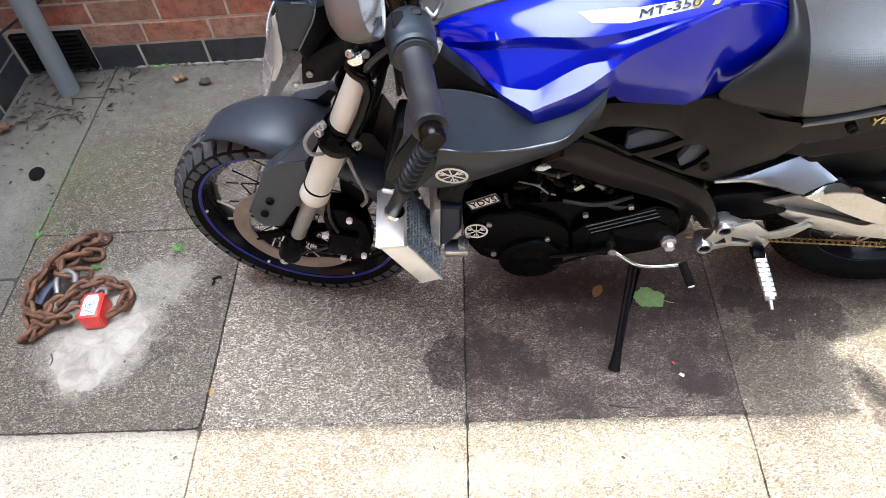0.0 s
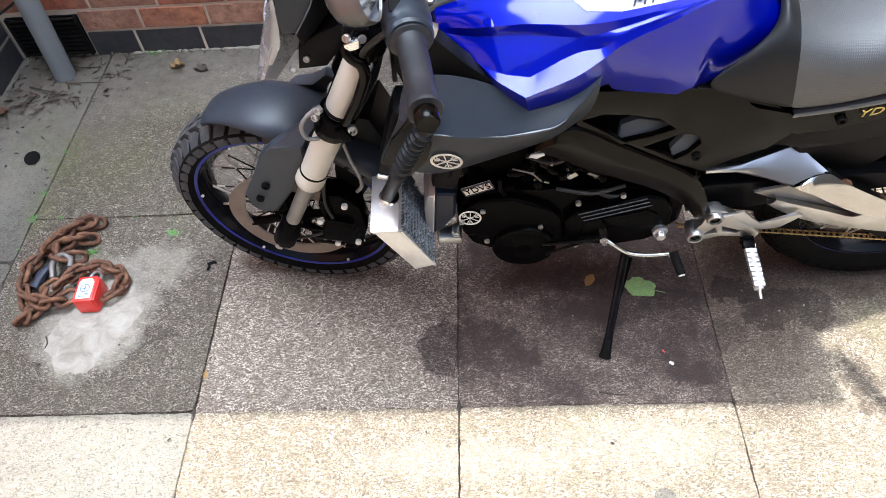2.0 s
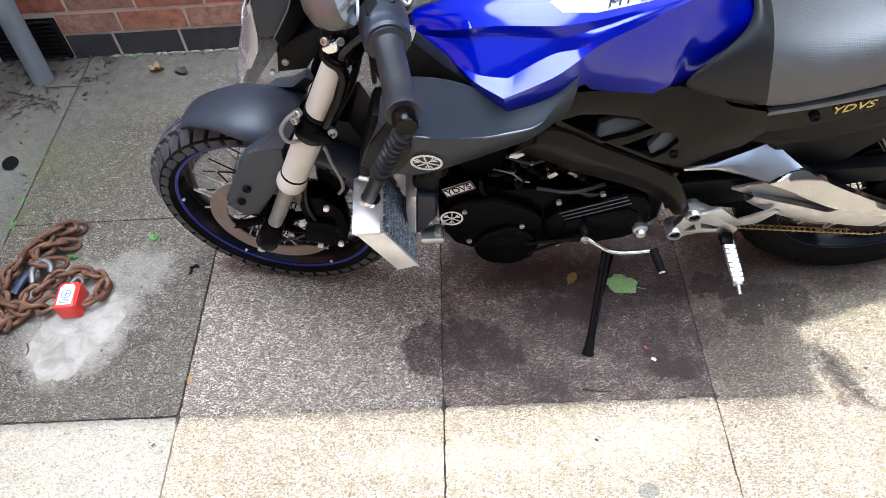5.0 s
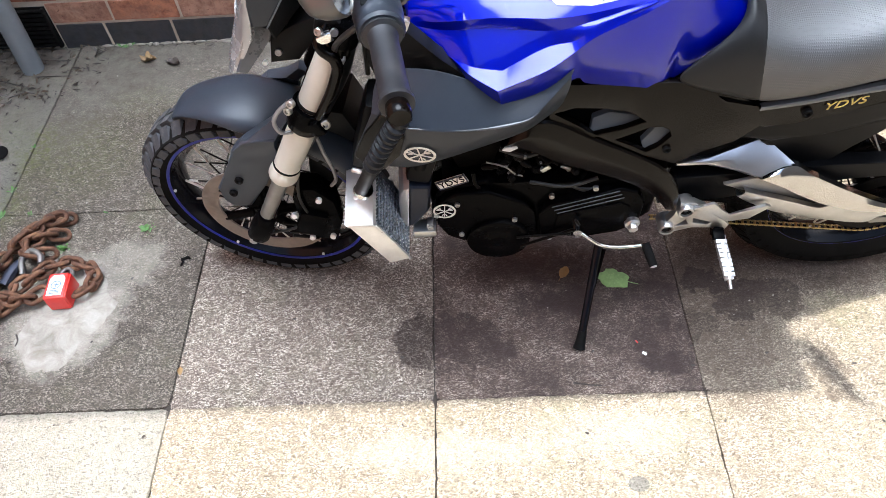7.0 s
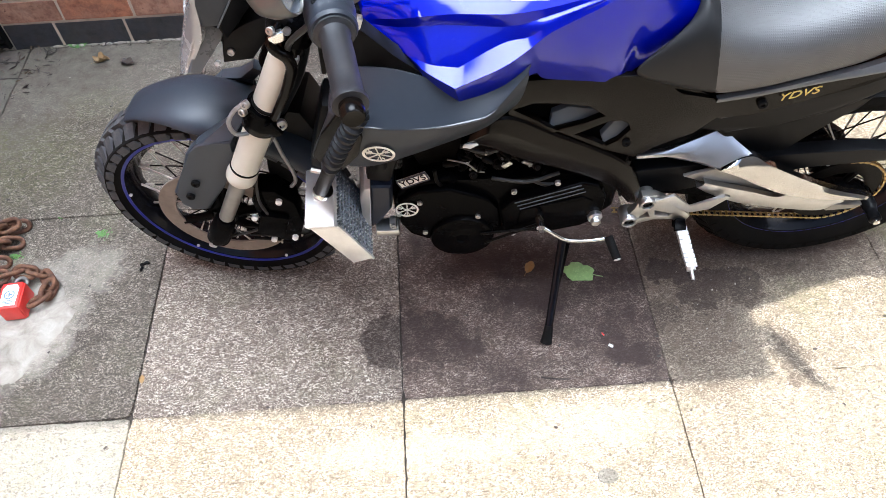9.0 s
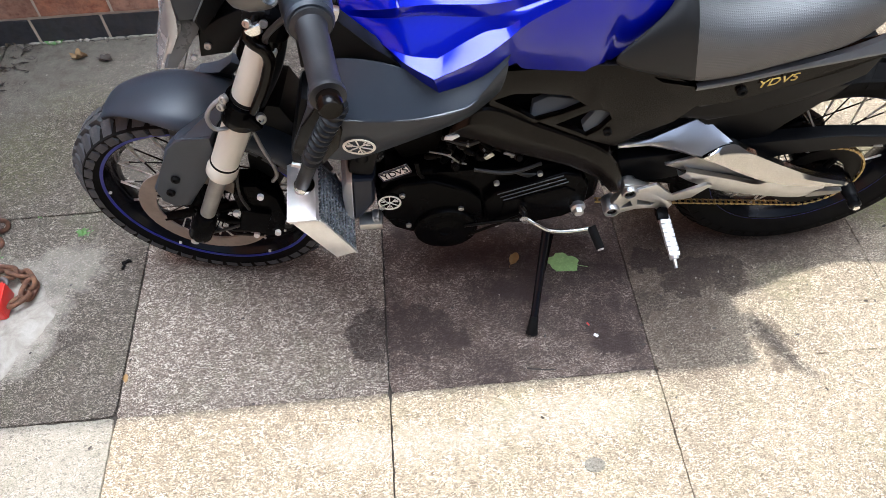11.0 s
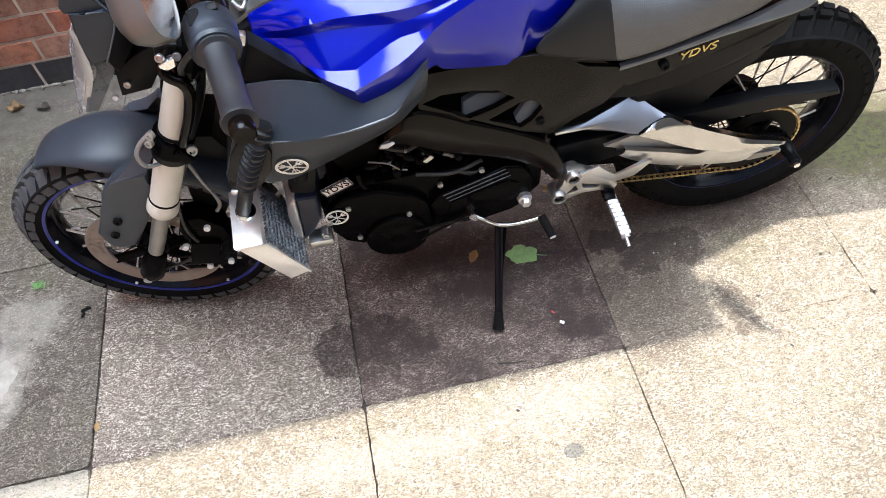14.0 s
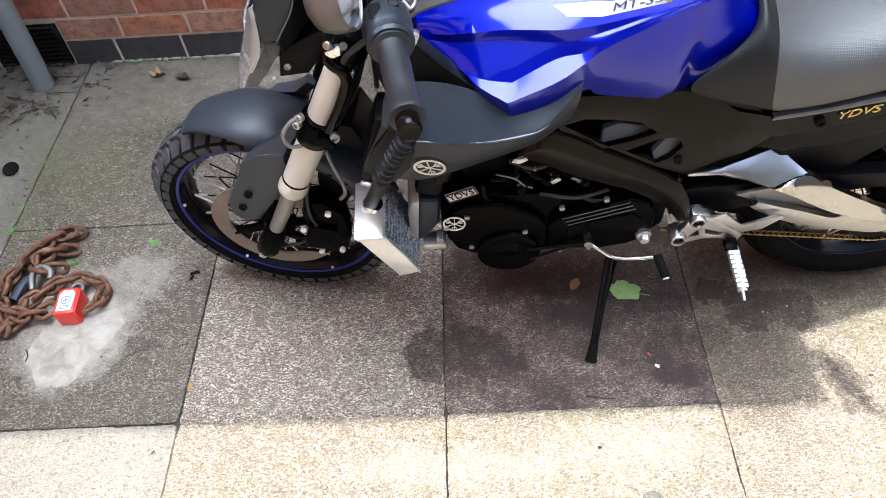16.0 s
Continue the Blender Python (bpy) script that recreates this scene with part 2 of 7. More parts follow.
def cement_material():
    """Trowelled cement: swirling pale streaks with brown stains worn in."""
    m = make("spilt_pale_cement")
    t, p = nodes_of(m)
    v = world_coords(t)
    n = t.nodes.new("ShaderNodeTexNoise")
    n.inputs["Scale"].default_value, n.inputs["Detail"].default_value, n.inputs["Roughness"].default_value, n.inputs["Distortion"].default_value = 19.0, 8.0, 0.66, 0.7
    link(t, v, n.inputs["Vector"])
    streak, fine = n.outputs["Fac"], noise_of(t, v, 260.0, 3.0, 0.7)
    c = ramp(t, streak, [(0.30, (0.17, 0.150, 0.124)), (0.50, (0.275, 0.252, 0.215)), (0.70, (0.365, 0.338, 0.296))])
    c = mix(t, mathn(t, "MULTIPLY", ramp(t, noise_of(t, v, 11.0, 7.0, 0.7), [(0.55, 0.0), (0.72, 1.0)]), 0.55), c, (0.17, 0.14, 0.105))
    c = mix(t, mathn(t, "MULTIPLY", fine, 0.25), c, (0.13, 0.115, 0.098))
    link(t, c, p.inputs["Base Color"])
    p.inputs["Roughness"].default_value = 0.95
    bump(t, p, mathn(t, "ADD", streak, mathn(t, "MULTIPLY", fine, 0.3)), 0.8, 0.004)
    return m


def rust_material():
    m = make("rusted_steel")
    t, p = nodes_of(m)
    v = world_coords(t)
    wide, fine = noise_of(t, v, 45.0, 7.0, 0.7), noise_of(t, v, 480.0, 4.0)
    c = ramp(t, wide, [(0.28, (0.030, 0.016, 0.012)), (0.5, (0.115, 0.052, 0.028)), (0.72, (0.25, 0.125, 0.062))])
    c = mix(t, mathn(t, "MULTIPLY", fine, 0.4), c, (0.10, 0.05, 0.03))
    link(t, c, p.inputs["Base Color"])
    p.inputs["Roughness"].default_value, p.inputs["Metallic"].default_value = 0.8, 0.2
    bump(t, p, mathn(t, "ADD", fine, wide), 0.7, 0.0012)
    return m


def seat_material():
    """Vinyl with a raised dimple weave."""
    m = make("dimpled_seat_vinyl")
    t, p = nodes_of(m)
    v = coords(t, (300, 300, 300))
    cell = t.nodes.new("ShaderNodeTexVoronoi")
    cell.inputs["Scale"].default_value, cell.inputs["Randomness"].default_value = 1.0, 0.0
    link(t, v, cell.inputs["Vector"])
    w = noise_of(t, coords(t), 11.0, 5.0)
    link(t, ramp(t, w, [(0.3, (0.055, 0.056, 0.057)), (0.7, (0.080, 0.081, 0.082))]), p.inputs["Base Color"])
    p.inputs["Roughness"].default_value = 0.42
    p.inputs["Specular IOR Level"].default_value = 0.75
    bump(t, p, mathn(t, "SUBTRACT", 1.0, ramp(t, cell.outputs["Distance"], [(0.20, 0.0), (0.48, 1.0)])), 0.28, 0.0016)
    return m


def paint_material(name, col):
    m = make(name)
    t, p = nodes_of(m)
    v = coords(t)
    flake = noise_of(t, v, 1900.0, 1.0)
    c = mix(t, mathn(t, "MULTIPLY", flake, 0.35), col, tuple(min(1, k * 1.6 + 0.01) for k in col))
    c = mix(t, mathn(t, "MULTIPLY", ramp(t, noise_of(t, v, 42.0, 8.0, 0.8), [(0.6, 0.0), (0.8, 1.0)]), 0.05), c, (0.3, 0.28, 0.25))
    link(t, c, p.inputs["Base Color"])
    p.inputs["Metallic"].default_value, p.inputs["Roughness"].default_value = 0.50, 0.32
    p.inputs["Specular IOR Level"].default_value = 0.08
    p.inputs["Coat Weight"].default_value, p.inputs["Coat Roughness"].default_value, p.inputs["Coat IOR"].default_value = 1.0, 0.012, 1.43
    bump(t, p, noise_of(t, v, 30.0, 2.0), 0.03, 0.0008)
    return m


def dim(m, level):
    """A surface of low gloss: less of the surroundings shows in it."""
    m.node_tree.nodes["Principled BSDF"].inputs["Specular IOR Level"].default_value = level
    return m


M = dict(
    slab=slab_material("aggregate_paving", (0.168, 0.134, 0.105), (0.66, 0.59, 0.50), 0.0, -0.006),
    # paler, softer copy of the same paving, sunlight painted into its tone
    slab_sunlit=slab_material("sunlit_aggregate_paving", (0.215, 0.176, 0.130), (0.54, 0.47, 0.365), 0.0, -0.004),
    slab_damp_shaded=slab_material("stained_shaded_paving", (0.165, 0.122, 0.096), (0.72, 0.62, 0.52), 0.86, -0.014),
    slab_mossy=slab_material("mossy_aggregate_paving", (0.0980, 0.0840, 0.0660), (0.3600, 0.3180, 0.2620), 0.12, -0.010),
    slab_smooth=slab_material("smooth_pale_paving", (0.2392, 0.2190, 0.1840), (0.3036, 0.2806, 0.2392)),
    channel=slab_material("weathered_concrete", (0.1469, 0.1377, 0.1170), (0.1894, 0.1779, 0.1550)),
    earth=basic("joint_grit", (0.035, 0.028, 0.022), 0.95, grain=180, vary=0.35, stain=20, relief=0.6, depth=0.003),
    mortar=basic("lime_mortar", (0.5600, 0.4850, 0.3850), 0.95, grain=200, vary=0.25, stain=14, relief=0.6, depth=0.002),
    brick=brick_material("red_brick", [(0.3431, 0.1144, 0.0714), (0.4861, 0.1786, 0.0972), (0.3574, 0.2145, 0.143), (0.5147, 0.1573, 0.0858), (0.286, 0.1502, 0.1029), (0.5719, 0.2503, 0.1287), (0.4146, 0.1358, 0.0787), (0.4718, 0.286, 0.1931)]),
    # browner, darker tones for the side wall's bricks
    brick_dark=brick_material("dark_brown_brick", [(0.1495, 0.0806, 0.0585), (0.1950, 0.1105, 0.0780), (0.1300, 0.0910, 0.0650), (0.1690, 0.0910, 0.0650)]),
    plinth=brick_material("blue_black_brick", [(0.0312, 0.0338, 0.0390), (0.0520, 0.0559, 0.0650), (0.0416, 0.0442, 0.0520)], 0.5, 0.08),
    pipe=basic("grey_pipe_plastic", (0.2295, 0.2565, 0.2767), 0.55, grain=150, vary=0.12, stain=6, dust=0.12),
    cable=basic("black_cable", (0.012, 0.012, 0.012), 0.5),
    vent=dim(basic("black_vent_iron", (0.004, 0.0038, 0.0036), 0.8, dust=0.05), 0.2),
    render=basic("plain_render", (0.16, 0.145, 0.125), 0.9, grain=90, vary=0.15, stain=2, relief=0.4, depth=0.002),
    cement=cement_material(),
    rust=rust_material(),
    lock_red=basic("red_lock_vinyl", (0.6500, 0.0275, 0.0225), 0.38, vary=0.14, coat=0.3, dust=0.06),
    lock_label=basic("white_paper_label", (0.7250, 0.7500, 0.7625), 0.5, vary=0.06),
    label_blue=basic("blue_print", (0.10, 0.17, 0.28), 0.5),
    steel=basic("worn_steel", (0.45, 0.45, 0.44), 0.38, 1.0, vary=0.2, stain=30),
    dull_steel=basic("dull_scuffed_steel", (0.16, 0.155, 0.15), 0.5, 0.8, vary=0.3, stain=40),
    navy=basic("navy_sleeve", (0.0156, 0.0208, 0.0390), 0.6),
    leaf_green=leaf_material("green_leaf", (0.2860, 0.4680, 0.1690), (0.4420, 0.5980, 0.2860)),
    leaf_brown=leaf_material("dry_brown_leaf", (0.3120, 0.1820, 0.0585), (0.1820, 0.0910, 0.0390)),
    leaf_pale=leaf_material("pale_dead_leaf", (0.3000, 0.2000, 0.0900), (0.1600, 0.1100, 0.0700)),
    leaf_dark=leaf_material("dark_dead_leaf", (0.085, 0.056, 0.032), (0.16, 0.11, 0.065)),
    weed=leaf_material("weed_green", (0.0810, 0.1958, 0.0378), (0.1350, 0.2700, 0.0675)),
    litter=leaf_material("rotten_litter", (0.0300, 0.0215, 0.0155), (0.0800, 0.0560, 0.0400)),
    speck_white=basic("white_scrap", (0.72, 0.72, 0.70), 0.6),
    blue=paint_material("metallic_blue_paint", (0.0003, 0.0040, 0.350)),
    blue_rim=basic("blue_rim_stripe", (0.004, 0.007, 0.24), 0.3, vary=0.1, coat=0.5),
    grey_cover=basic("satin_grey_plastic", (0.1375, 0.1338, 0.1250), 0.34, 0.6, grain=600, vary=0.08, relief=0.05, dust=0.05),
    plastic=dim(basic("grained_dark_plastic", (0.0175, 0.0238, 0.0336), 0.42, grain=900, vary=0.16, stain=7, relief=0.25, depth=0.0004, dust=0.018), 0.38),
    guard=dim(basic("slate_moulded_plastic", (0.030, 0.038, 0.050), 0.38, grain=900, vary=0.14, stain=8, relief=0.2, depth=0.0004, dust=0.015), 0.45),
    plastic_black=dim(basic("black_moulded_plastic", (0.0045, 0.0048, 0.0055), 0.38, grain=900, vary=0.2, stain=8, relief=0.2, depth=0.0004, dust=0.008), 0.10),
    rim_black=dim(basic("gloss_black_rim", (0.004, 0.0045, 0.007), 0.17, grain=500, vary=0.2, stain=12, relief=0.02), 0.15),
    gloss_black=dim(basic("satin_black_paint", (0.0030, 0.0020, 0.0014), 0.20, grain=500, vary=0.25, stain=6, relief=0.03, dust=0.003), 0.15),
    engine=dim(basic("black_engine_paint", (0.0014, 0.0014, 0.0017), 0.26, grain=420, vary=0.25, stain=16, relief=0.3, depth=0.0006, dust=0.002), 0.03),
    engine_deep=dim(basic("sooty_metal", (0.0045, 0.004, 0.0038), 0.5, 0.3, grain=260, vary=0.35, stain=30, relief=0.4, depth=0.001, dust=0.02), 0.08),
    rubber=dim(basic("tyre_rubber", (0.0064, 0.0064, 0.0064), 0.7, grain=320, vary=0.22, stain=18, relief=0.35, depth=0.0008, dust=0.01), 0.06),
    tread=basic("dusty_tread_rubber", (0.0312, 0.0338, 0.0390), 0.75, grain=320, vary=0.25, stain=22, relief=0.35, depth=0.0008, dust=0.18),
    hose=dim(basic("black_hose_rubber", (0.0060, 0.0068, 0.0085), 0.42, grain=500, vary=0.15, relief=0.2, depth=0.0004, dust=0.02), 0.3),
    grip=basic("grip_rubber", (0.0125, 0.0137, 0.0163), 0.55, grain=500, vary=0.15, relief=0.4, depth=0.0006, dust=0.08),
    radiator_alloy=basic("bright_cast_alloy", (0.80, 0.80, 0.79), 0.36, 0.72, grain=120, vary=0.15, stain=14, relief=0.35, depth=0.001, dust=0.03),
    slider=basic("grey_fork_alloy", (0.2600, 0.2535, 0.2405), 0.40, 0.7, grain=300, vary=0.15, stain=25, relief=0.1),
    cap_alloy=basic("satin_cap_alloy", (0.24, 0.24, 0.24), 0.42, 0.35, grain=500, vary=0.08, stain=20, relief=0.1),
    rail_grey=basic("satin_rail_paint", (0.15, 0.152, 0.155), 0.30, 0.55, grain=500, vary=0.1, stain=20, relief=0.06),
    fork_white=basic("cream_white_enamel", (0.5700, 0.5450, 0.4700), 0.33, vary=0.06, stain=12, relief=0.05, coat=0.3, dust=0.06),
    alloy=basic("cast_alloy", (0.55, 0.55, 0.545), 0.36, 1.0, grain=500, vary=0.12, stain=22, relief=0.12, dust=0.04),
    alloy_bright=basic("worn_bright_alloy", (0.46, 0.46, 0.455), 0.45, 0.6, grain=400, vary=0.25, stain=60, relief=0.3, dust=0.08),
    polished=basic("polished_alloy", (0.60, 0.59, 0.575), 0.16, 1.0, grain=700, vary=0.08, stain=10, relief=0.04),
    brushed=basic("brushed_alloy", (0.62, 0.63, 0.65), 0.34, 1.0, grain=700, vary=0.06, stain=10, relief=0.05),
    chrome=basic("chrome", (0.80, 0.80, 0.80), 0.12, 1.0, vary=0.05, relief=0.02),
    spoke_bright=basic("dull_zinc_spoke", (0.62, 0.58, 0.52), 0.42, 0.4, vary=0.2, stain=60),
    disc=basic("brown_disc_steel", (0.2500, 0.2050, 0.1720), 0.48, 0.35, grain=600, vary=0.2, stain=40),
    fin=basic("radiator_fin_metal", (0.1440, 0.1560, 0.1680), 0.42, 0.7, grain=300, vary=0.4, stain=70, relief=0.5, depth=0.001),
    gold=basic("gold_chain_steel", (0.42, 0.31, 0.13), 0.40, 0.9, vary=0.2, stain=60),
    seat=seat_material(),
    vinyl=dim(basic("smooth_seat_vinyl", (0.0110, 0.0114, 0.0120), 0.46, grain=700, vary=0.15, relief=0.2), 0.28),
    flash=basic("silver_transfer", (0.42, 0.43, 0.45), 0.35, 0.2, vary=0.1, coat=0.8),
    insert=basic("blue_grey_plastic", (0.0825, 0.1020, 0.1170), 0.42, vary=0.12, relief=0.1),
    lip=basic("smooth_plastic_edge", (0.0700, 0.0770, 0.0868), 0.28, vary=0.1, relief=0.05),
    white=basic("white_transfer", (0.8280, 0.8050, 0.7360), 0.45, vary=0.08, dust=0.08),
    gold_print=basic("gold_transfer", (0.6000, 0.4320, 0.0960), 0.4, vary=0.1),
    ink=basic("dark_print", (0.03, 0.03, 0.05), 0.5),
    mirror_grey=basic("satin_mirror_paint", (0.125, 0.122, 0.116), 0.33, 0.6, grain=500, vary=0.1, stain=20, relief=0.05),
    mirror_glass=basic("mirror_glass", (0.88, 0.89, 0.9), 0.10, 1.0, vary=0.01, relief=0.0),
    lens_plastic=basic("silvered_lens", (0.40, 0.405, 0.41), 0.26, 0.5, vary=0.1, stain=30, coat=0.6),
    horn_blue=dim(basic("blue_black_enamel", (0.010, 0.014, 0.026), 0.35, vary=0.15, relief=0.05, dust=0.02), 0.35),
    black=dim(basic("dull_black", (0.004, 0.004, 0.004), 0.7), 0.1),
)


# ---- mesh helpers ----
def link_mesh(name, bm, material, parent=None, smooth=True, angle=38):
    me = bpy.data.meshes.new(name)
    bmesh.ops.recalc_face_normals(bm, faces=bm.faces)
    if smooth:
        for fc in bm.faces:
            fc.smooth = True
        lim = radians(angle)
        hard = bm.edges.layers.float.get("crease_edge")
        for e in bm.edges:
            e.smooth = len(e.link_faces) == 2 and e.calc_face_angle(0) < lim and not (hard and e[hard] > 0.95)
    bm.to_mesh(me)
    bm.free()
    me.materials.append(material)
    ob = new(name, me)
    ob.parent = parent
    return ob


def part(name, bm, material, parent, label="", smooth=True, angle=38):
    ob = link_mesh(name, bm, material, parent, smooth, angle)
    return tagged(ob, label) if label else ob


def thing(name, label, category, m=None, group="", kind=""):
    ob = new(name)
    ob.empty_display_size = 0.05
    if m is not None:
        ob.matrix_basis = m
    return tagged(ob, label, category, group, kind)


def B():
    return bmesh.new()


def box(bm, c, size, rot=(0, 0, 0), bev=0.0):
    m = pose(*c, *rot) @ Matrix.Diagonal((*size, 1))
    r = bmesh.ops.create_cube(bm, size=1.0, matrix=m)
    if bev:
        es = list({e for v in r["verts"] for e in v.link_edges})
        bmesh.ops.bevel(bm, geom=es, offset=bev, segments=2, affect="EDGES", profile=0.6)
    return bm


def tube(bm, p0, p1, r0, r1=None, n=16, caps=True):
    p0, p1 = Vector(p0), Vector(p1)
    r1 = r0 if r1 is None else r1
    d = p1 - p0
    m = Matrix.Translation((p0 + p1) / 2) @ d.to_track_quat("Z", "Y").to_matrix().to_4x4()
    bmesh.ops.create_cone(bm, cap_ends=caps, segments=n, radius1=r0, radius2=r1, depth=d.length, matrix=m)
    return bm


def spline(pts, k=6):
    """Points of a smooth line through pts."""
    p = [Vector(q) for q in pts]
    p = [2 * p[0] - p[1], *p, 2 * p[-1] - p[-2]]
    out = []
    for a, b, c, d in zip(p, p[1:], p[2:], p[3:]):
        for s in range(k):
            u = s / k
            out.append(0.5 * ((2 * b) + (c - a) * u + (2 * a - 5 * b + 4 * c - d) * u * u + (3 * b - 3 * c + d - a) * u ** 3))
    return [*out, p[-2]]


def sweep(bm, pts, radius, n=10, k=6, flat=(1, 1), caps=True):
    """A tube along a smooth line; radius is a number or a function of the share of the way."""
    line = spline(pts, k) if k > 1 else [Vector(q) for q in pts]
    rings, side = [], None
    for i, q in enumerate(line):
        d = (line[min(i + 1, len(line) - 1)] - line[max(i - 1, 0)]).normalized()
        side = d.orthogonal() if side is None else (side - d * side.dot(d))
        side.normalize()
        up = d.cross(side)
        r = radius(i / (len(line) - 1)) if callable(radius) else radius
        rings.append([bm.verts.new(q + side * (math.cos(a) * r * flat[0]) + up * (math.sin(a) * r * flat[1])) for a in [2 * math.pi * j / n for j in range(n)]])
    for a, b in zip(rings, rings[1:]):
        for j in range(n):
            bm.faces.new((a[j], a[(j + 1) % n], b[(j + 1) % n], b[j]))
    if caps:
        bm.faces.new(rings[0][::-1])
        bm.faces.new(rings[-1])
    return bm


def turned(bm, profile, m=Matrix(), n=32, closed=False, caps=True):
    """A profile of (radius, height) turned about the z axis of m."""
    rings = []
    for r, h in profile:
        rings.append([bm.verts.new(m @ Vector((r * math.cos(2 * math.pi * j / n), r * math.sin(2 * math.pi * j / n), h))) for j in range(n)])
    pairs = list(zip(rings, rings[1:]))
    if closed:
        pairs.append((rings[-1], rings[0]))
    for a, b in pairs:
        for j in range(n):
            bm.faces.new((a[j], a[(j + 1) % n], b[(j + 1) % n], b[j]))
    if caps and not closed:
        for ring in (rings[0], rings[-1]):
            if (ring[0].co - ring[n // 2].co).length > 1e-5:
                bm.faces.new(ring)
    bmesh.ops.remove_doubles(bm, verts=bm.verts, dist=1e-6)
    return bm


def panel(bm, pts, inward, bev=0.004, seg=2):
    """A plate with the outline pts (3D, in order) and a depth given by the vector inward; its rim is rounded."""
    a = [bm.verts.new(p) for p in pts]
    b = [bm.verts.new(Vector(p) + Vector(inward)) for p in pts]
    front = bm.faces.new(a)
    bm.faces.new(b[::-1])
    n = len(a)
    for j in range(n):
        bm.faces.new((a[j], b[j], b[(j + 1) % n], a[(j + 1) % n]))
    if bev:
        bmesh.ops.bevel(bm, geom=list(front.edges), offset=bev, segments=seg, affect="EDGES", profile=0.6)
    return bm


def xz(pts, y):
    """Outline points (x, z), or (x, z, own y)."""
    return [(p[0], p[2] if len(p) > 2 else y, p[1]) for p in pts]


def loft(bm, sections, close_ends=True):
    """Rows of points joined to a skin."""
    rows = [[bm.verts.new(p) for p in s] for s in sections]
    for a, b in zip(rows, rows[1:]):
        for j in range(len(a) - 1):
            bm.faces.new((a[j], a[j + 1], b[j + 1], b[j]))
    return rows


def rows_of(lines, k):
    return [list(c) for c in zip(*[spline(ln, k) for ln in lines])]


def subdivide(ob, levels=2):
    md = ob.modifiers.new("smooth", "SUBSURF")
    md.levels = md.render_levels = levels
    return ob


def solid(ob, t, offset=-1.0):
    md = ob.modifiers.new("thickness", "SOLIDIFY")
    md.thickness, md.offset = t, offset
    return ob


def bolt(name, at, way, r, parent, material, hole=True, label=""):
    at, way = Vector(at), Vector(way).normalized()
    m = Matrix.Translation(at) @ way.to_track_quat("Z", "Y").to_matrix().to_4x4()
    bm = B()
    prof = [(r, -0.004), (r, r * 0.45), (r * 0.85, r * 0.62)]
    prof += [(r * 0.5, r * 0.62), (r * 0.45, r * 0.2), (0.0001, r * 0.2)] if hole else [(0.0001, r * 0.66)]
    turned(bm, prof, m, 12)
    return part(name, bm, material, parent, label)


def words(name, body, size, m, material, parent, stretch=1.0, shear=0.0):
    """Lettering in the built-in font, as a thin mesh."""
    cu = bpy.data.curves.new(name, "FONT")
    cu.body, cu.size, cu.extrude, cu.shear = body, size, 0.0006, shear
    cu.align_x, cu.align_y = "CENTER", "CENTER"
    tmp = bpy.data.objects.new("letters", cu)
    me = bpy.data.meshes.new_from_object(tmp)
    bpy.data.objects.remove(tmp)
    me.name = name
    me.transform(m @ Matrix.Diagonal((stretch, 1, 1, 1)))
    me.materials.clear()
    me.materials.append(material)
    ob = new(name, me)
    ob.parent = parent
    return ob


# ---- setting ----
WALL_Y, LEFT_X = 1.367, -1.525


def plain_box(name, lo, hi, material, label="", category="", kind="structure"):
    bm = B()
    box(bm, [(a + b) / 2 for a, b in zip(lo, hi)], [b - a for a, b in zip(lo, hi)])
    return tagged(link_mesh(name, bm, material, None, False), label, category, "", kind)


ground = B()
bmesh.ops.create_grid(ground, x_segments=8, y_segments=8, size=400, matrix=Matrix.Translation((0, 0, -0.0075)))
ground = tagged(link_mesh("ground", ground, M["earth"], None, False), "dark gritty earth showing in the paving joints", "ground", "", "structure")

wall_back = plain_box("wall_north", (LEFT_X + 0.0, WALL_Y + 0.0035, -0.1), (4.2, WALL_Y + 0.23, 2.75), M["mortar"], "red brick house wall with pale mortar and black plinth", "wall")
wall_left = plain_box("wall_west", (LEFT_X - 0.23, -3.2, -0.1), (LEFT_X - 0.0035, WALL_Y + 0.23, 2.30), M["mortar"], "red brick side wall with black plinth course", "wall")
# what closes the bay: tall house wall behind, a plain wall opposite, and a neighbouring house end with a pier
plain_box("wall_south", (-7.0, -5.2, -0.1), (6.2, -4.9, 4.6), M["render"], "plain rendered wall closing the yard", "wall")
plain_box("wall_east", (6.0, -4.9, -0.1), (6.2, 6.0, 3.2), M["render"], "plain rendered garden wall at the drive", "wall")
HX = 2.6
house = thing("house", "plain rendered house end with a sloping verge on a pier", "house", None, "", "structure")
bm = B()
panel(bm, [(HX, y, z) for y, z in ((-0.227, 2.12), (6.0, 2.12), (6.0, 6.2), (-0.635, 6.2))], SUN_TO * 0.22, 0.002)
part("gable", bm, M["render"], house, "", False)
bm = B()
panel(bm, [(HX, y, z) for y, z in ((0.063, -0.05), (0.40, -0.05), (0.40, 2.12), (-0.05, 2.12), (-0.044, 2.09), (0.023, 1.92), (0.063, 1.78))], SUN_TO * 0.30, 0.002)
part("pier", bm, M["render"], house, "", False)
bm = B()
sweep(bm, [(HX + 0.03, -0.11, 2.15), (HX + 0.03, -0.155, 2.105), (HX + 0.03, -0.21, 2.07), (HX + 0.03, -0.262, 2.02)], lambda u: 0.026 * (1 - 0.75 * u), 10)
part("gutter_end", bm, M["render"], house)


# ---- motorcycle ----
BIKE = pose(0.303, 0.390, 0, 0, 0, -1.35) @ pose(0, 0, 0, 4.7, 0, 0)
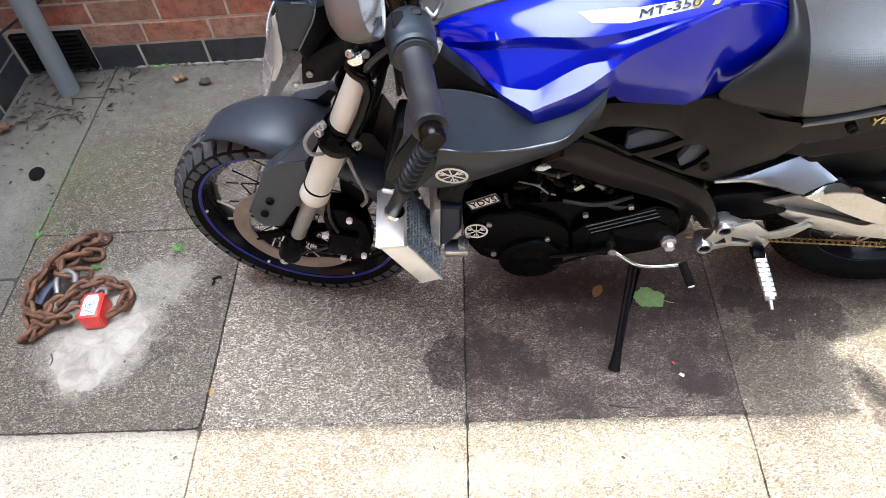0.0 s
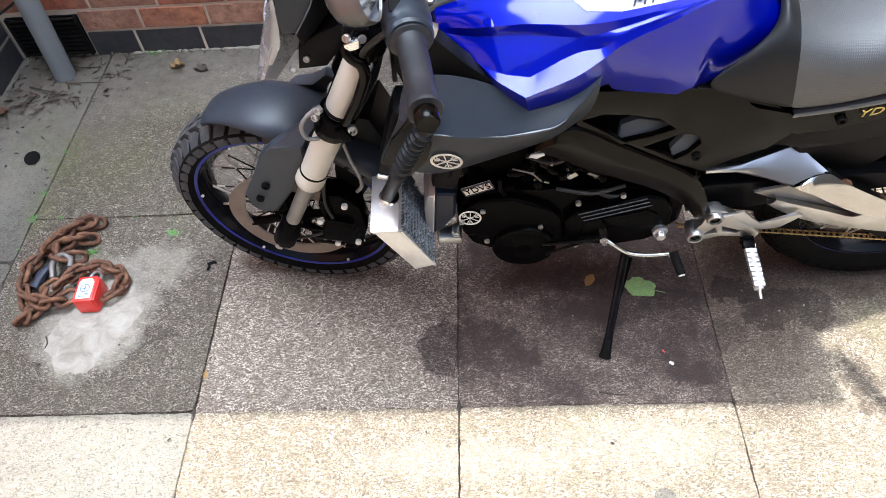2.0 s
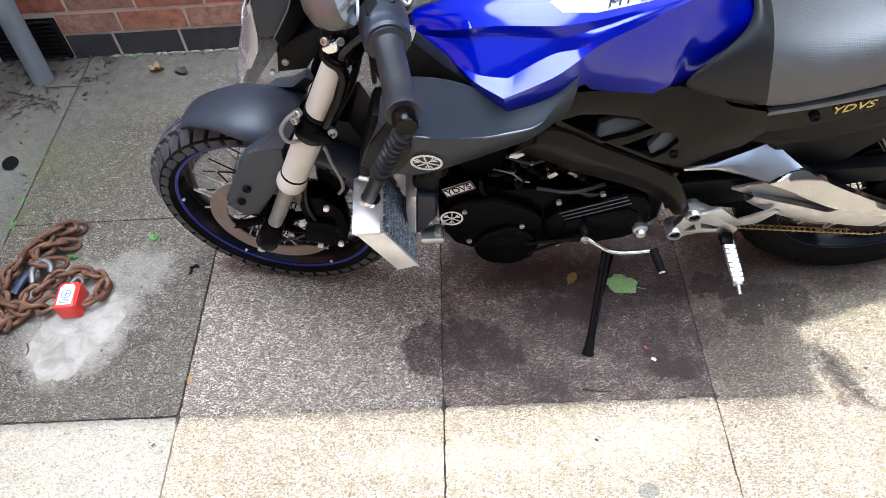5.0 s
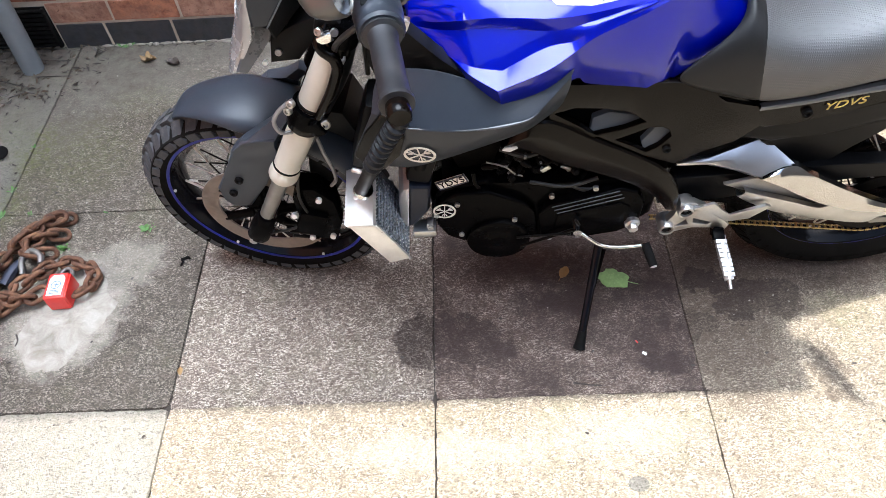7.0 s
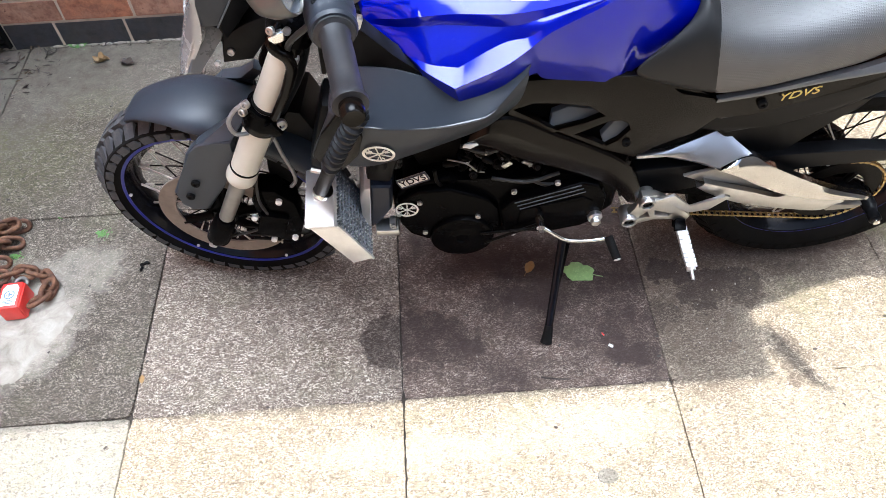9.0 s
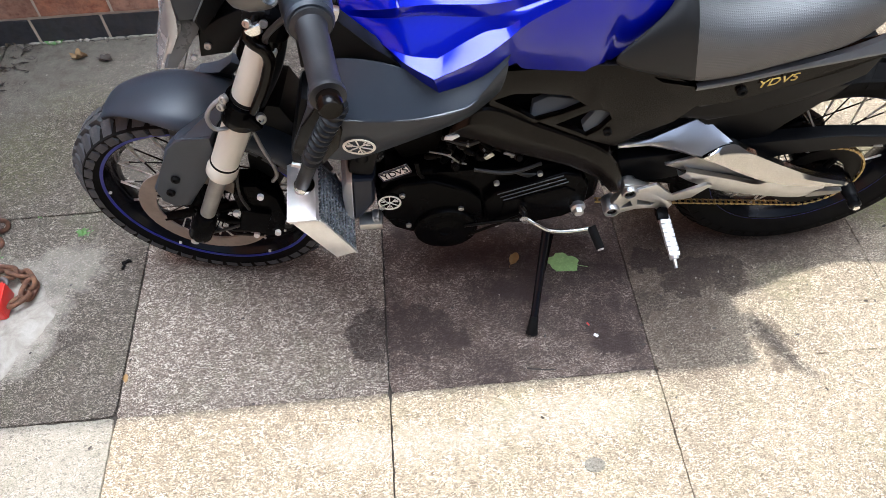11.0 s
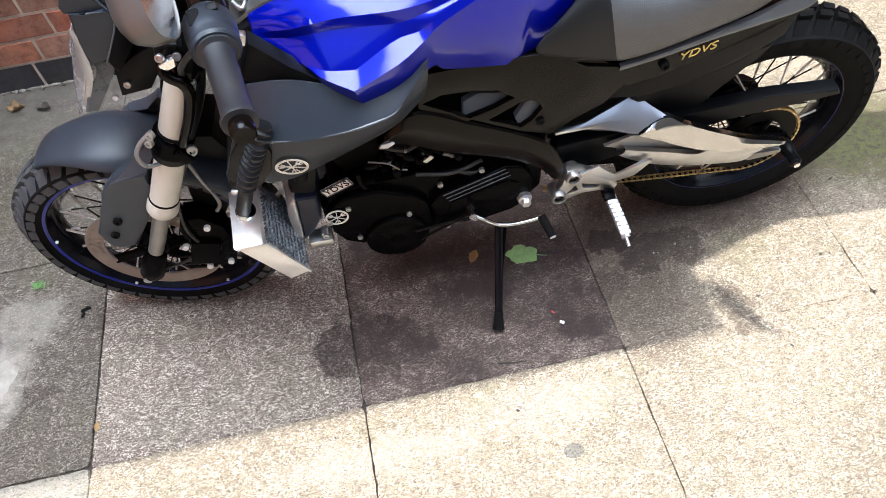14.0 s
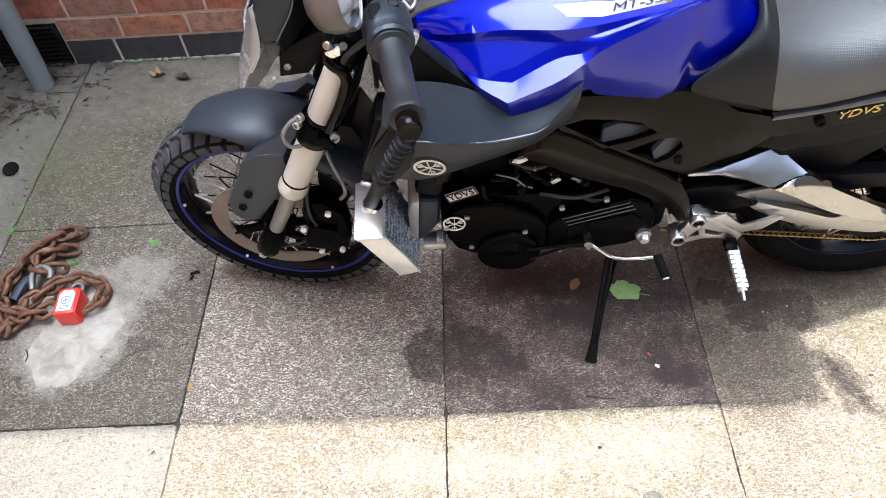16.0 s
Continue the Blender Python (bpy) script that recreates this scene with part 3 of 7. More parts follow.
bike = thing("motorcycle", "blue and black naked motorcycle leaning on its side stand", "motorcycle", BIKE)
STEER = -7.6


def tyre_mesh(R, rim_r, half, n=96):
    """A block-pattern tyre about the y axis."""
    bm = B()
    turn = Matrix.Rotation(radians(-90), 4, "X")
    w = half
    prof = [(rim_r - 0.006, -w * 0.70), (rim_r + 0.004, -w * 0.80), (rim_r + 0.024, -w * 0.98), (R - 0.030, -w * 1.02), (R - 0.027, -w * 0.90), (R - 0.017, -w * 0.58), (R - 0.013, 0)]
    prof = prof + [(r, -y) for r, y in prof[-2::-1]]
    turned(bm, prof, turn, n, False, False)
    return bm


def tread(hub, R, half, material):
    """Separate tread blocks in four staggered rows."""
    w, count = half, 42
    for a0, a1, shift in ((-1.045, -0.52, 0.0), (-0.42, -0.05, 0.5), (0.05, 0.42, 0.0), (0.52, 1.045, 0.5)):
        bm = B()
        half_a = 2 * math.pi / count * 0.37
        verts = []
        for lift in (-0.016, 0.0):
            for da, yy in ((-half_a, a0), (half_a, a0), (half_a, a1), (-half_a, a1)):
                r = R - (0.033 if abs(yy) > 0.8 else (0.0066 if abs(yy) > 0.42 else 0.0006)) + lift
                an = da * (0.92 if lift == 0 else 1) + 0.10 * (abs(yy) - abs(a0)) * (1 if a0 < 0 else -1)
                verts.append(bm.verts.new((r * math.cos(an), yy * w * (1.0 if lift else 0.985), r * math.sin(an))))
        for f4 in ((4, 5, 6, 7), (0, 1, 5, 4), (1, 2, 6, 5), (2, 3, 7, 6), (3, 0, 4, 7)):
            bm.faces.new([verts[q] for q in f4])
        first = None
        for k in range(count):
            if first is None:
                ob = part("tread_block", bm, material, hub, "", False)
                first = ob.data
            else:
                ob = new("tread_block", first)
                ob.parent = hub
            ob.matrix_basis = Matrix.Rotation(-2 * math.pi * (k + shift) / count, 4, "Y")


def rim_mesh(r, half):
    bm = B()
    turn = Matrix.Rotation(radians(-90), 4, "X")
    h = half
    turned(bm, [(r, -h), (r + 0.004, -h * 0.96), (r + 0.003, -h * 0.8), (r - 0.004, -h * 0.7), (r - 0.012, -h * 0.3), (r - 0.012, h * 0.3), (r - 0.004, h * 0.7), (r + 0.003, h * 0.8), (r + 0.004, h * 0.96), (r, h),
                (r - 0.006, h * 0.96), (r - 0.012, h * 0.70), (r - 0.024, h * 0.30), (r - 0.025, 0), (r - 0.024, -h * 0.30), (r - 0.012, -h * 0.70), (r - 0.006, -h * 0.96)], turn, 96, True)
    return bm


def stripe_mesh(r, half):
    bm = B()
    turn = Matrix.Rotation(radians(-90), 4, "X")
    turned(bm, [(r - 0.0002, -half - 0.0016), (r + 0.0026, -half - 0.0012), (r + 0.0026, -half + 0.001), (r - 0.0034, -half + 0.002), (r - 0.0038, -half - 0.0004)], turn, 96, True)
    return bm


def disc_mesh(r0, r1, y, thick, cells=40, rows=2):
    """A drilled brake disc: each cell of the ring has its own hole."""
    bm = B()
    faces = []
    dr = (r1 - r0) / rows

    def P(r, a, yy):
        return (r * math.cos(a), yy, r * math.sin(a))
    for yy in (y, y + thick):
        for k in range(cells):
            for j in range(rows):
                off = 0.5 * j
                a0, a1 = 2 * math.pi * (k + off) / cells, 2 * math.pi * (k + 1 + off) / cells
                ra, rb = r0 + dr * j, r0 + dr * (j + 1)
                rc, ac = (ra + rb) / 2, (a0 + a1) / 2
                outer = [bm.verts.new(P(r, a, yy)) for r, a in ((ra, a0), (ra, ac), (ra, a1), (rc, a1), (rb, a1), (rb, ac), (rb, a0), (rc, a0))]
                hr = 0.0036
                inner = [bm.verts.new(P(rc + hr * math.sin(t), ac + hr * math.cos(t) / rc, yy)) for t in [math.radians(x) for x in (225, 270, 315, 0, 45, 90, 135, 180)]]
                for q in range(8):
                    bm.faces.new((outer[q], outer[(q + 1) % 8], inner[(q + 1) % 8], inner[q]))
    bmesh.ops.remove_doubles(bm, verts=bm.verts, dist=1e-5)
    loops = bmesh.ops.bridge_loops
    edge_rings = [e for e in bm.edges if e.is_boundary]
    for e in edge_rings:
        a, b = e.verts
        if abs(a.co.y - y) < 1e-6:
            ra, rb = math.hypot(a.co.x, a.co.z), math.hypot(b.co.x, b.co.z)
            if min(ra, rb) > r1 - 1e-4 or max(ra, rb) < r0 + 1e-4:
                bm.faces.new((a, b, bm.verts.new(b.co + Vector((0, thick, 0))), bm.verts.new(a.co + Vector((0, thick, 0)))))
    return bm


def wheel(name, label, at, steer, R, rim_r, half_rim, half_tyre, front):
    bm = rim_mesh(rim_r, half_rim)
    hub = part(name, bm, M["rim_black"], bike, label)
    hub.matrix_basis = pose(*at, 0, 0, steer) @ pose(0, 0, 0, 0, 7, 0)
    part("tyre", tyre_mesh(R, rim_r, half_tyre), M["rubber"], hub, "black block-pattern road and trail tyre", True, 30)
    tread(hub, R, half_tyre, M["tread"] if front else M["rubber"])
    part("rim_stripe", stripe_mesh(rim_r, half_rim), M["blue_rim"], hub, "blue stripe round the rim edge")
    bm = B()
    turn = Matrix.Rotation(radians(-90), 4, "X")
    turned(bm, [(0.0001, -0.060), (0.016, -0.060), (0.020, -0.052), (0.046, -0.046), (0.048, -0.036), (0.030, -0.028), (0.028, 0.028), (0.048, 0.036), (0.046, 0.046), (0.020, 0.052), (0.016, 0.060), (0.0001, 0.060)], turn, 32)
    part("hub", bm, M["engine"], hub)
    # crossed wire spokes with their nipples
    n = 18
    for side in (-1, 1):
        for k in range(n):
            a = 2 * math.pi * (k + (0.25 if side > 0 else 0)) / n
            lead = (0.42 if k % 2 else -0.42)
            p0 = (0.043 * math.cos(a + lead * 2.0), side * 0.040, 0.043 * math.sin(a + lead * 2.0))
            p1 = ((rim_r - 0.021) * math.cos(a), side * 0.006, (rim_r - 0.021) * math.sin(a))
            sp = B()
            tube(sp, p0, p1, 0.0017, n=6)
            part("spoke", sp, M["spoke_bright"] if side < 0 and k % 2 == 0 else M["gloss_black"], hub)
            e = (Vector(p0) - Vector(p1)).normalized()
            nb = B()
            tube(nb, p1, Vector(p1) + e * (0.050 if side < 0 else 0.022), 0.0027, 0.0021, n=6)
            part("spoke_nipple", nb, M["spoke_bright"], hub)
    for k in range(n):
        a = 2 * math.pi * (k + 0.1) / n
        if k % 3 == 0 and front:
            nb = B()
            q = Vector(((rim_r - 0.008) * math.cos(a), -half_rim * 0.96, (rim_r - 0.008) * math.sin(a)))
            turned(nb, [(0.0034, 0.002), (0.0034, -0.002), (0.0001, -0.003)], Matrix.Translation(q) @ turn, 8)
            part("rim_rivet", nb, M["speck_white"], hub)
    return hub


front_wheel = wheel("front_wheel", "black spoked wheel with a blue rim stripe", (-0.652, 0.006, 0.2832), STEER, 0.2832, 0.2215, 0.036, 0.047, True)
wheel("rear_wheel", "black spoked rear wheel with a blue rim stripe", (0.659, 0.0, 0.2945), 0, 0.2945, 0.213, 0.038, 0.053, False)
bm = disc_mesh(0.104, 0.140, -0.060, 0.0045)
part("brake_disc", bm, M["disc"], front_wheel, "brown drilled steel brake disc")
for k in range(6):
    a = 2 * math.pi * (k + 0.3) / 6
    arm = B()
    sweep(arm, [(0.03 * math.cos(a), -0.055, 0.03 * math.sin(a)), (0.066 * math.cos(a + 0.14), -0.055, 0.066 * math.sin(a + 0.14)), (0.110 * math.cos(a + 0.12), -0.055, 0.110 * math.sin(a + 0.12))], 0.010, 8, 4, (1, 0.28))
    part("disc_arm", arm, M["engine"], front_wheel)

# tank: stations from the steering head to the seat; at each the line of the cover's edge, the shoulder, the foot of
# the brow, the head of the lower ledge, the ledge's lip and the lower edge
TANK = [
    ((-0.295, -0.088, 0.857), (-0.295, -0.110, 0.839), (-0.295, -0.115, 0.834), (-0.294, -0.120, 0.827), (-0.294, -0.125, 0.822), (-0.291, -0.123, 0.801)),
    ((-0.255, -0.096, 0.878), (-0.241, -0.142, 0.858), (-0.235, -0.142, 0.842), (-0.236, -0.165, 0.821), (-0.236, -0.167, 0.819), (-0.237, -0.144, 0.744)),
    ((-0.209, -0.098, 0.893), (-0.210, -0.154, 0.872), (-0.209, -0.152, 0.854), (-0.203, -0.189, 0.817), (-0.205, -0.200, 0.811), (-0.199, -0.179, 0.743)),
    ((-0.168, -0.098, 0.901), (-0.169, -0.158, 0.879), (-0.168, -0.156, 0.860), (-0.158, -0.199, 0.816), (-0.165, -0.227, 0.803), (-0.157, -0.213, 0.759)),
    ((-0.127, -0.098, 0.909), (-0.130, -0.167, 0.883), (-0.128, -0.164, 0.859), (-0.095, -0.181, 0.841), (-0.096, -0.212, 0.825), (-0.087, -0.192, 0.759)),
    ((-0.079, -0.096, 0.913), (-0.082, -0.170, 0.880), (-0.075, -0.169, 0.855), (-0.056, -0.177, 0.847), (-0.055, -0.191, 0.839), (-0.042, -0.171, 0.771)),
    ((-0.038, -0.092, 0.916), (-0.042, -0.164, 0.883), (-0.036, -0.169, 0.875), (-0.029, -0.175, 0.865), (-0.024, -0.180, 0.857), (-0.021, -0.157, 0.746)),
    ((0.019, -0.084, 0.915), (0.024, -0.148, 0.883), (0.029, -0.149, 0.879), (0.036, -0.151, 0.873), (0.042, -0.152, 0.869), (0.047, -0.143, 0.723)),
    ((0.078, -0.078, 0.908), (0.088, -0.120, 0.884), (0.089, -0.122, 0.882), (0.091, -0.124, 0.879), (0.093, -0.126, 0.876), (0.102, -0.131, 0.706)),
    ((0.133, -0.068, 0.888), (0.140, -0.092, 0.875), (0.141, -0.094, 0.873), (0.143, -0.097, 0.870), (0.145, -0.099, 0.868), (0.120, -0.122, 0.713)),
    ((0.174, -0.058, 0.869), (0.178, -0.076, 0.862), (0.181, -0.078, 0.859), (0.184, -0.081, 0.854), (0.186, -0.083, 0.851), (0.162, -0.114, 0.749)),
    ((0.210, -0.050, 0.851), (0.217, -0.062, 0.839), (0.219, -0.064, 0.834), (0.221, -0.068, 0.828), (0.223, -0.070, 0.824), (0.220, -0.094, 0.788)),
]
TIP = 3  # here the ledge has a corner


def tank_line(j, sgn, k=6):
    """One line of the tank along its length, with a corner in the lower lines at the tip."""
    p = [Vector((x, -sgn * y, z)) for x, y, z in [row[j] for row in TANK]]
    if j < 3:
        p = [p[0]] + [a * 0.22 + b * 0.56 + c * 0.22 for a, b, c in zip(p, p[1:], p[2:])] + [p[-1]]
    sharp = {TIP} if j >= 3 else set()
    out = []
    for q in range(len(p) - 1):
        a, b, c, d = p[max(q - 1, 0)], p[q], p[q + 1], p[min(q + 2, len(p) - 1)]
        tb = (c - b) if q in sharp else (c - a) * 0.5
        tc = (c - b) if q + 1 in sharp else (d - b) * 0.5
        for s in range(k):
            u = s / k
            out.append(b * (2 * u ** 3 - 3 * u * u + 1) + tb * (u ** 3 - 2 * u * u + u) + c * (3 * u * u - 2 * u ** 3) + tc * (u ** 3 - u * u))
    return [*out, p[-1]]


def strip_points(a, b, n, bulge, sgn):
    """Points from a to b, bowed outwards."""
    d = b - a
    way = Vector((0, d.z, -d.y)) * (1 if sgn < 0 else -1)
    way = way.normalized() if way.length > 1e-6 else Vector((0, 0, 1))
    if way.y * sgn < 0 and abs(way.y) > abs(way.z):
        way = -way
    if way.z < 0 and abs(way.z) > abs(way.y):
        way = -way
    return [a.lerp(b, q / n) + way * (bulge * math.sin(math.pi * q / n)) for q in range(n)]


def tank_half(bm, sgn):
    lines = [tank_line(j, sgn) for j in range(6)]
    rows = []
    for q in range(len(lines[0])):
        u = q / 6
        rear = max(0.0, min(1.0, (u - 5) / 2))
        pts = []
        for j, n, bulge in ((0, 5, 0.0045), (1, 3, 0.0), (2, 4, 0.0012 + 0.001 * rear), (3, 3, 0.0), (4, 6, 0.0008 + 0.010 * rear)):
            pts += strip_points(lines[j][q], lines[j + 1][q], n, bulge, sgn)
        low = lines[5][q]
        rows.append(pts + [low, low + Vector((0, -0.030 * sgn, -0.004))])
    head = [p + Vector((-0.014, -0.35 * p.y, -0.012)) for p in rows[0]]
    tail_end = [p + Vector((0.014, -0.3 * p.y, -0.020)) for p in rows[-1]]
    loft(bm, [head, *rows, tail_end])


bm = B()
for sgn in (-1, 1):
    tank_half(bm, sgn)
tank = part("tank", bm, M["blue"], bike, "glossy metallic blue fuel tank with a faceted ledge", True, 180)
edge_round = tank.modifiers.new("rounded_edges", "BEVEL")
edge_round.width, edge_round.segments, edge_round.limit_method, edge_round.angle_limit, edge_round.harden_normals = 0.0016, 2, "ANGLE", radians(20), True
bm = B()
top = tank_line(0, -1)
loft(bm, [[Vector((p.x, p.y * f, p.z + 0.0035 + rise)) for f, rise in ((1.0, -0.006), (0.992, 0.0), (0.80, 0.0065), (0.45, 0.0125), (0, 0.015), (-0.45, 0.0125), (-0.80, 0.0065), (-0.992, 0.0), (-1.0, -0.006))] for p in [top[0] + Vector((-0.03, 0, -0.02)), *top, top[-1] + Vector((0.02, 0, -0.025))]])
part("tank_cover", bm, M["grey_cover"], bike, "satin grey cover along the top of the tank", True, 50)

AXLE = Vector((-0.656, 0.0, 0.288))
TURN = Matrix.Translation(AXLE) @ Matrix.Rotation(radians(STEER), 4, "Z")


def across(p):
    """The same point on the other side of the steered front end."""
    q = TURN.inverted() @ Vector(p)
    return TURN @ Vector((q.x, -q.y, q.z))


def holed(bm, outer, holes, inward, bev=0.003):
    """A plate with openings through it."""
    loops = []
    for pts in (outer, *holes):
        vs = [bm.verts.new(p) for p in pts]
        loops.append([bm.edges.new((vs[k], vs[(k + 1) % len(vs)])) for k in range(len(vs))])
    got = bmesh.ops.triangle_fill(bm, edges=[e for lp in loops for e in lp], use_beauty=True)
    faces = [g for g in got["geom"] if isinstance(g, bmesh.types.BMFace)]
    rim = [e for e in bm.edges if e.is_boundary]
    ext = bmesh.ops.extrude_face_region(bm, geom=faces)
    new_faces = [g for g in ext["geom"] if isinstance(g, bmesh.types.BMFace)]
    bmesh.ops.translate(bm, verts=list({v for fc in new_faces for v in fc.verts}), vec=inward)
    bmesh.ops.recalc_face_normals(bm, faces=bm.faces)
    if bev:
        bmesh.ops.bevel(bm, geom=[e for e in rim if e.is_valid], offset=bev, segments=2, affect="EDGES", profile=0.6)
    return bm


# front mudguard
rows = []
for k in range(19):
    a = radians(116 - 86 * k / 18)
    wide = min(1.0, 0.46 + 0.54 * (k / 6.0))
    deep = min(1.0, 0.12 + 0.88 * (k / 8.0) ** 1.2)
    crown = 0.309 + 0.012 * (k / 18)
    row = []
    for yy, drop in ((-0.073, 0.040), (-0.071, 0.027), (-0.058, 0.012), (-0.030, 0.003), (0, 0), (0.030, 0.003), (0.058, 0.012), (0.071, 0.027), (0.073, 0.040)):
        r = crown - drop * deep - 0.012 * max(0, 1 - k / 5) ** 1.2 - (0.006 if k == 0 else 0)
        row.append(TURN @ Vector((r * math.cos(a), yy * wide, r * math.sin(a))))
    rows.append(row)
bm = B()
loft(bm, rows)
mudguard = part("mudguard", bm, M["plastic"], bike, "matt dark grey plastic front mudguard", True, 60)
solid(mudguard, 0.0035)
subdivide(mudguard, 1)
for side in (0, 1):
    mir = across if side else Vector
    inner = TURN.to_3x3() @ Vector((0.004, -0.026 if side else 0.026, 0))
    lo = [(-0.6295, -0.104, 0.5687), (-0.5959, -0.108, 0.5742), (-0.5606, -0.104, 0.5746), (-0.5721, -0.106, 0.5419), (-0.5752, -0.106, 0.5074), (-0.6088, -0.106, 0.4483), (-0.6593, -0.104, 0.375), (-0.6932, -0.100, 0.3698), (-0.7121, -0.098, 0.3888), (-0.715, -0.098, 0.4286), (-0.6764, -0.102, 0.4964), (-0.6543, -0.102, 0.5445)]
    bm = B()
    panel(bm, [mir(p) for p in lo], inner, 0.007, 3)
    guard = part("fork_guard", bm, M["guard"], bike, "slate grey plastic fork guard", True, 30)
    # its upper facet leans in towards the clamp
    bm = B()
    panel(bm, [mir(p) for p in ((-0.6280, -0.1025, 0.5690), (-0.5959, -0.1065, 0.5745), (-0.5606, -0.1025, 0.5750), (-0.5245, -0.0860, 0.6212), (-0.5386, -0.0810, 0.6314), (-0.5747, -0.0860, 0.5950))], inner, 0.004, 2)
    part("guard_shoulder", bm, M["guard"], guard, "", True, 30)
    for c in ((-0.6603, -0.104, 0.4619), (-0.6829, -0.102, 0.4206)):
        bolt("guard_bolt", mir(c), TURN.to_3x3() @ Vector((0, 1 if side else -1, 0)), 0.0085, guard, M["black"])
# rear skirt of the mudguard behind the fork
bm = B()
panel(bm, [(-0.50, -0.052, 0.60), (-0.440, -0.052, 0.585), (-0.420, -0.052, 0.53), (-0.447, -0.052, 0.423), (-0.50, -0.052, 0.335), (-0.545, -0.052, 0.32), (-0.53, -0.052, 0.45)], (0.012, 0.105, 0), 0.006)
part("mudguard_skirt", bm, M["plastic_black"], bike)

# fork legs
LEG0, LEG1 = Vector((-0.664, -0.112, 0.288)), Vector((-0.392, -0.112, 0.836))


def leg_at(z, mir):
    s = (z - LEG0.z) / (LEG1.z - LEG0.z)
    return mir(LEG0.lerp(LEG1, s))


for side in (0, 1):
    mir = across if side else Vector
    bm = B()
    turned(bm, [(0.0001, 0), (0.020, 0.0), (0.0245, 0.006), (0.0250, 0.040), (0.0215, 0.075), (0.0175, 0.082)], Matrix.Translation(leg_at(0.283, mir)) @ (leg_at(0.8, mir) - leg_at(0.4, mir)).to_track_quat("Z", "Y").to_matrix().to_4x4(), 28)
    tube(bm, leg_at(0.29, mir), leg_at(0.285, mir) + TURN.to_3x3() @ Vector((-0.004, 0.06 * (-1 if side else 1), 0)), 0.020, 0.016, 20)
    leg = part("fork_leg", bm, M["engine"], bike, "telescopic fork leg with cream covers")
    bm = B()
    tube(bm, leg_at(0.36, mir), leg_at(0.50, mir), 0.0150, 0.0165, 24)
    part("slider", bm, M["slider"], leg, "bare grey fork slider")
    frame_leg = Matrix.Translation(leg_at(0.47, mir)) @ (leg_at(0.8, mir) - leg_at(0.4, mir)).to_track_quat("Z", "Y").to_matrix().to_4x4()
    bm = B()
    turned(bm, [(0.018, 0.013), (0.0270, 0.015), (0.0288, 0.019), (0.0288, 0.034), (0.0270, 0.041), (0.0262, 0.045), (0.0256, 0.054), (0.0262, 0.160), (0.0258, 0.178)], frame_leg, 36)
    part("lower_cover", bm, M["fork_white"], leg, "cream enamelled lower fork cover")
    bm = B()
    turned(bm, [(0.0256, 0.0475), (0.0270, 0.049), (0.0270, 0.052), (0.0256, 0.0535)], frame_leg, 36)
    part("seal_ring", bm, M["black"], leg)
    bm = B()
    turned(bm, [(0.0255, 0.226), (0.0272, 0.228), (0.0272, 0.233), (0.0255, 0.235)], frame_leg, 36)
    part("seal_ring", bm, M["black"], leg)
    bm = B()
    turned(bm, [(0.0262, 0.172), (0.0315, 0.174), (0.0325, 0.180), (0.0320, 0.208), (0.0300, 0.215), (0.0262, 0.216)], frame_leg, 36)
    part("clamp_ring", bm, M["gloss_black"], leg)
    bm = B()
    turned(bm, [(0.0262, 0.214), (0.0258, 0.220), (0.0250, 0.232), (0.0262, 0.238), (0.0262, 0.360), (0.018, 0.364)], frame_leg, 36)
    part("upper_cover", bm, M["fork_white"], leg, "cream enamelled upper fork cover")
    bm = B()
    turned(bm, [(0.0272, 0.357), (0.0285, 0.360), (0.0285, 0.370), (0.0262, 0.378), (0.0225, 0.388), (0.0001, 0.390)], frame_leg, 36)
    part("fork_cap", bm, M["gloss_black"], leg)
    bm = B()
    # long black strap beside the upper cover
    s0, s1 = leg_at(0.66, mir), leg_at(0.83, mir)
    off = TURN.to_3x3() @ Vector((0.027, (0.006 if side else -0.006), 0.004))
    sweep(bm, [s0 + off * 1.1, (s0 + s1) / 2 + off * 1.25, s1 + off * 0.7], 0.010, 10, 4, (1, 0.6))
    part("strap", bm, M["plastic_black"], leg)

bm = B()
for mir in (Vector, across):
    tube(bm, leg_at(0.815, mir), leg_at(0.850, mir), 0.030, 0.028, 24)
c0, c1 = leg_at(0.832, Vector), leg_at(0.832, across)
box(bm, (c0 + c1) / 2, (0.050, (c1 - c0).length, 0.030), (0, -26, STEER), 0.008)
yoke = part("top_yoke", bm, M["engine"], bike, "black top yoke")
bm = B()
for mir in (Vector, across):
    tube(bm, leg_at(0.640, mir), leg_at(0.672, mir), 0.034, 0.034, 24)
c0, c1 = leg_at(0.652, Vector), leg_at(0.652, across)
box(bm, (c0 + c1) / 2, (0.055, (c1 - c0).length, 0.030), (0, -26, STEER), 0.008)
box(bm, Vector(c0) + Vector((0.02, -0.028, 0.0)), (0.022, 0.030, 0.030), (0, -26, STEER), 0.005)
low_yoke = part("lower_yoke", bm, M["engine"], bike)
bolt("clamp_bolt", (-0.452, -0.142, 0.655), (0.5, -1, 0.2), 0.010, low_yoke, M["steel"])
bolt("clamp_bolt", (-0.500, -0.140, 0.702), (-0.5, -1, 0.3), 0.0075, low_yoke, M["steel"])
bolt("clamp_bolt", (-0.508, -0.140, 0.686), (-0.5, -1, 0.3), 0.0075, low_yoke, M["steel"])
for at, r in (((-0.414, -0.128, 0.812), 0.0075), ((-0.386, -0.118, 0.826), 0.0065), ((-0.402, -0.136, 0.793), 0.009)):
    bolt("yoke_bolt", at, (0.1, -0.6, 1), r * 0.8, yoke, M["steel"])
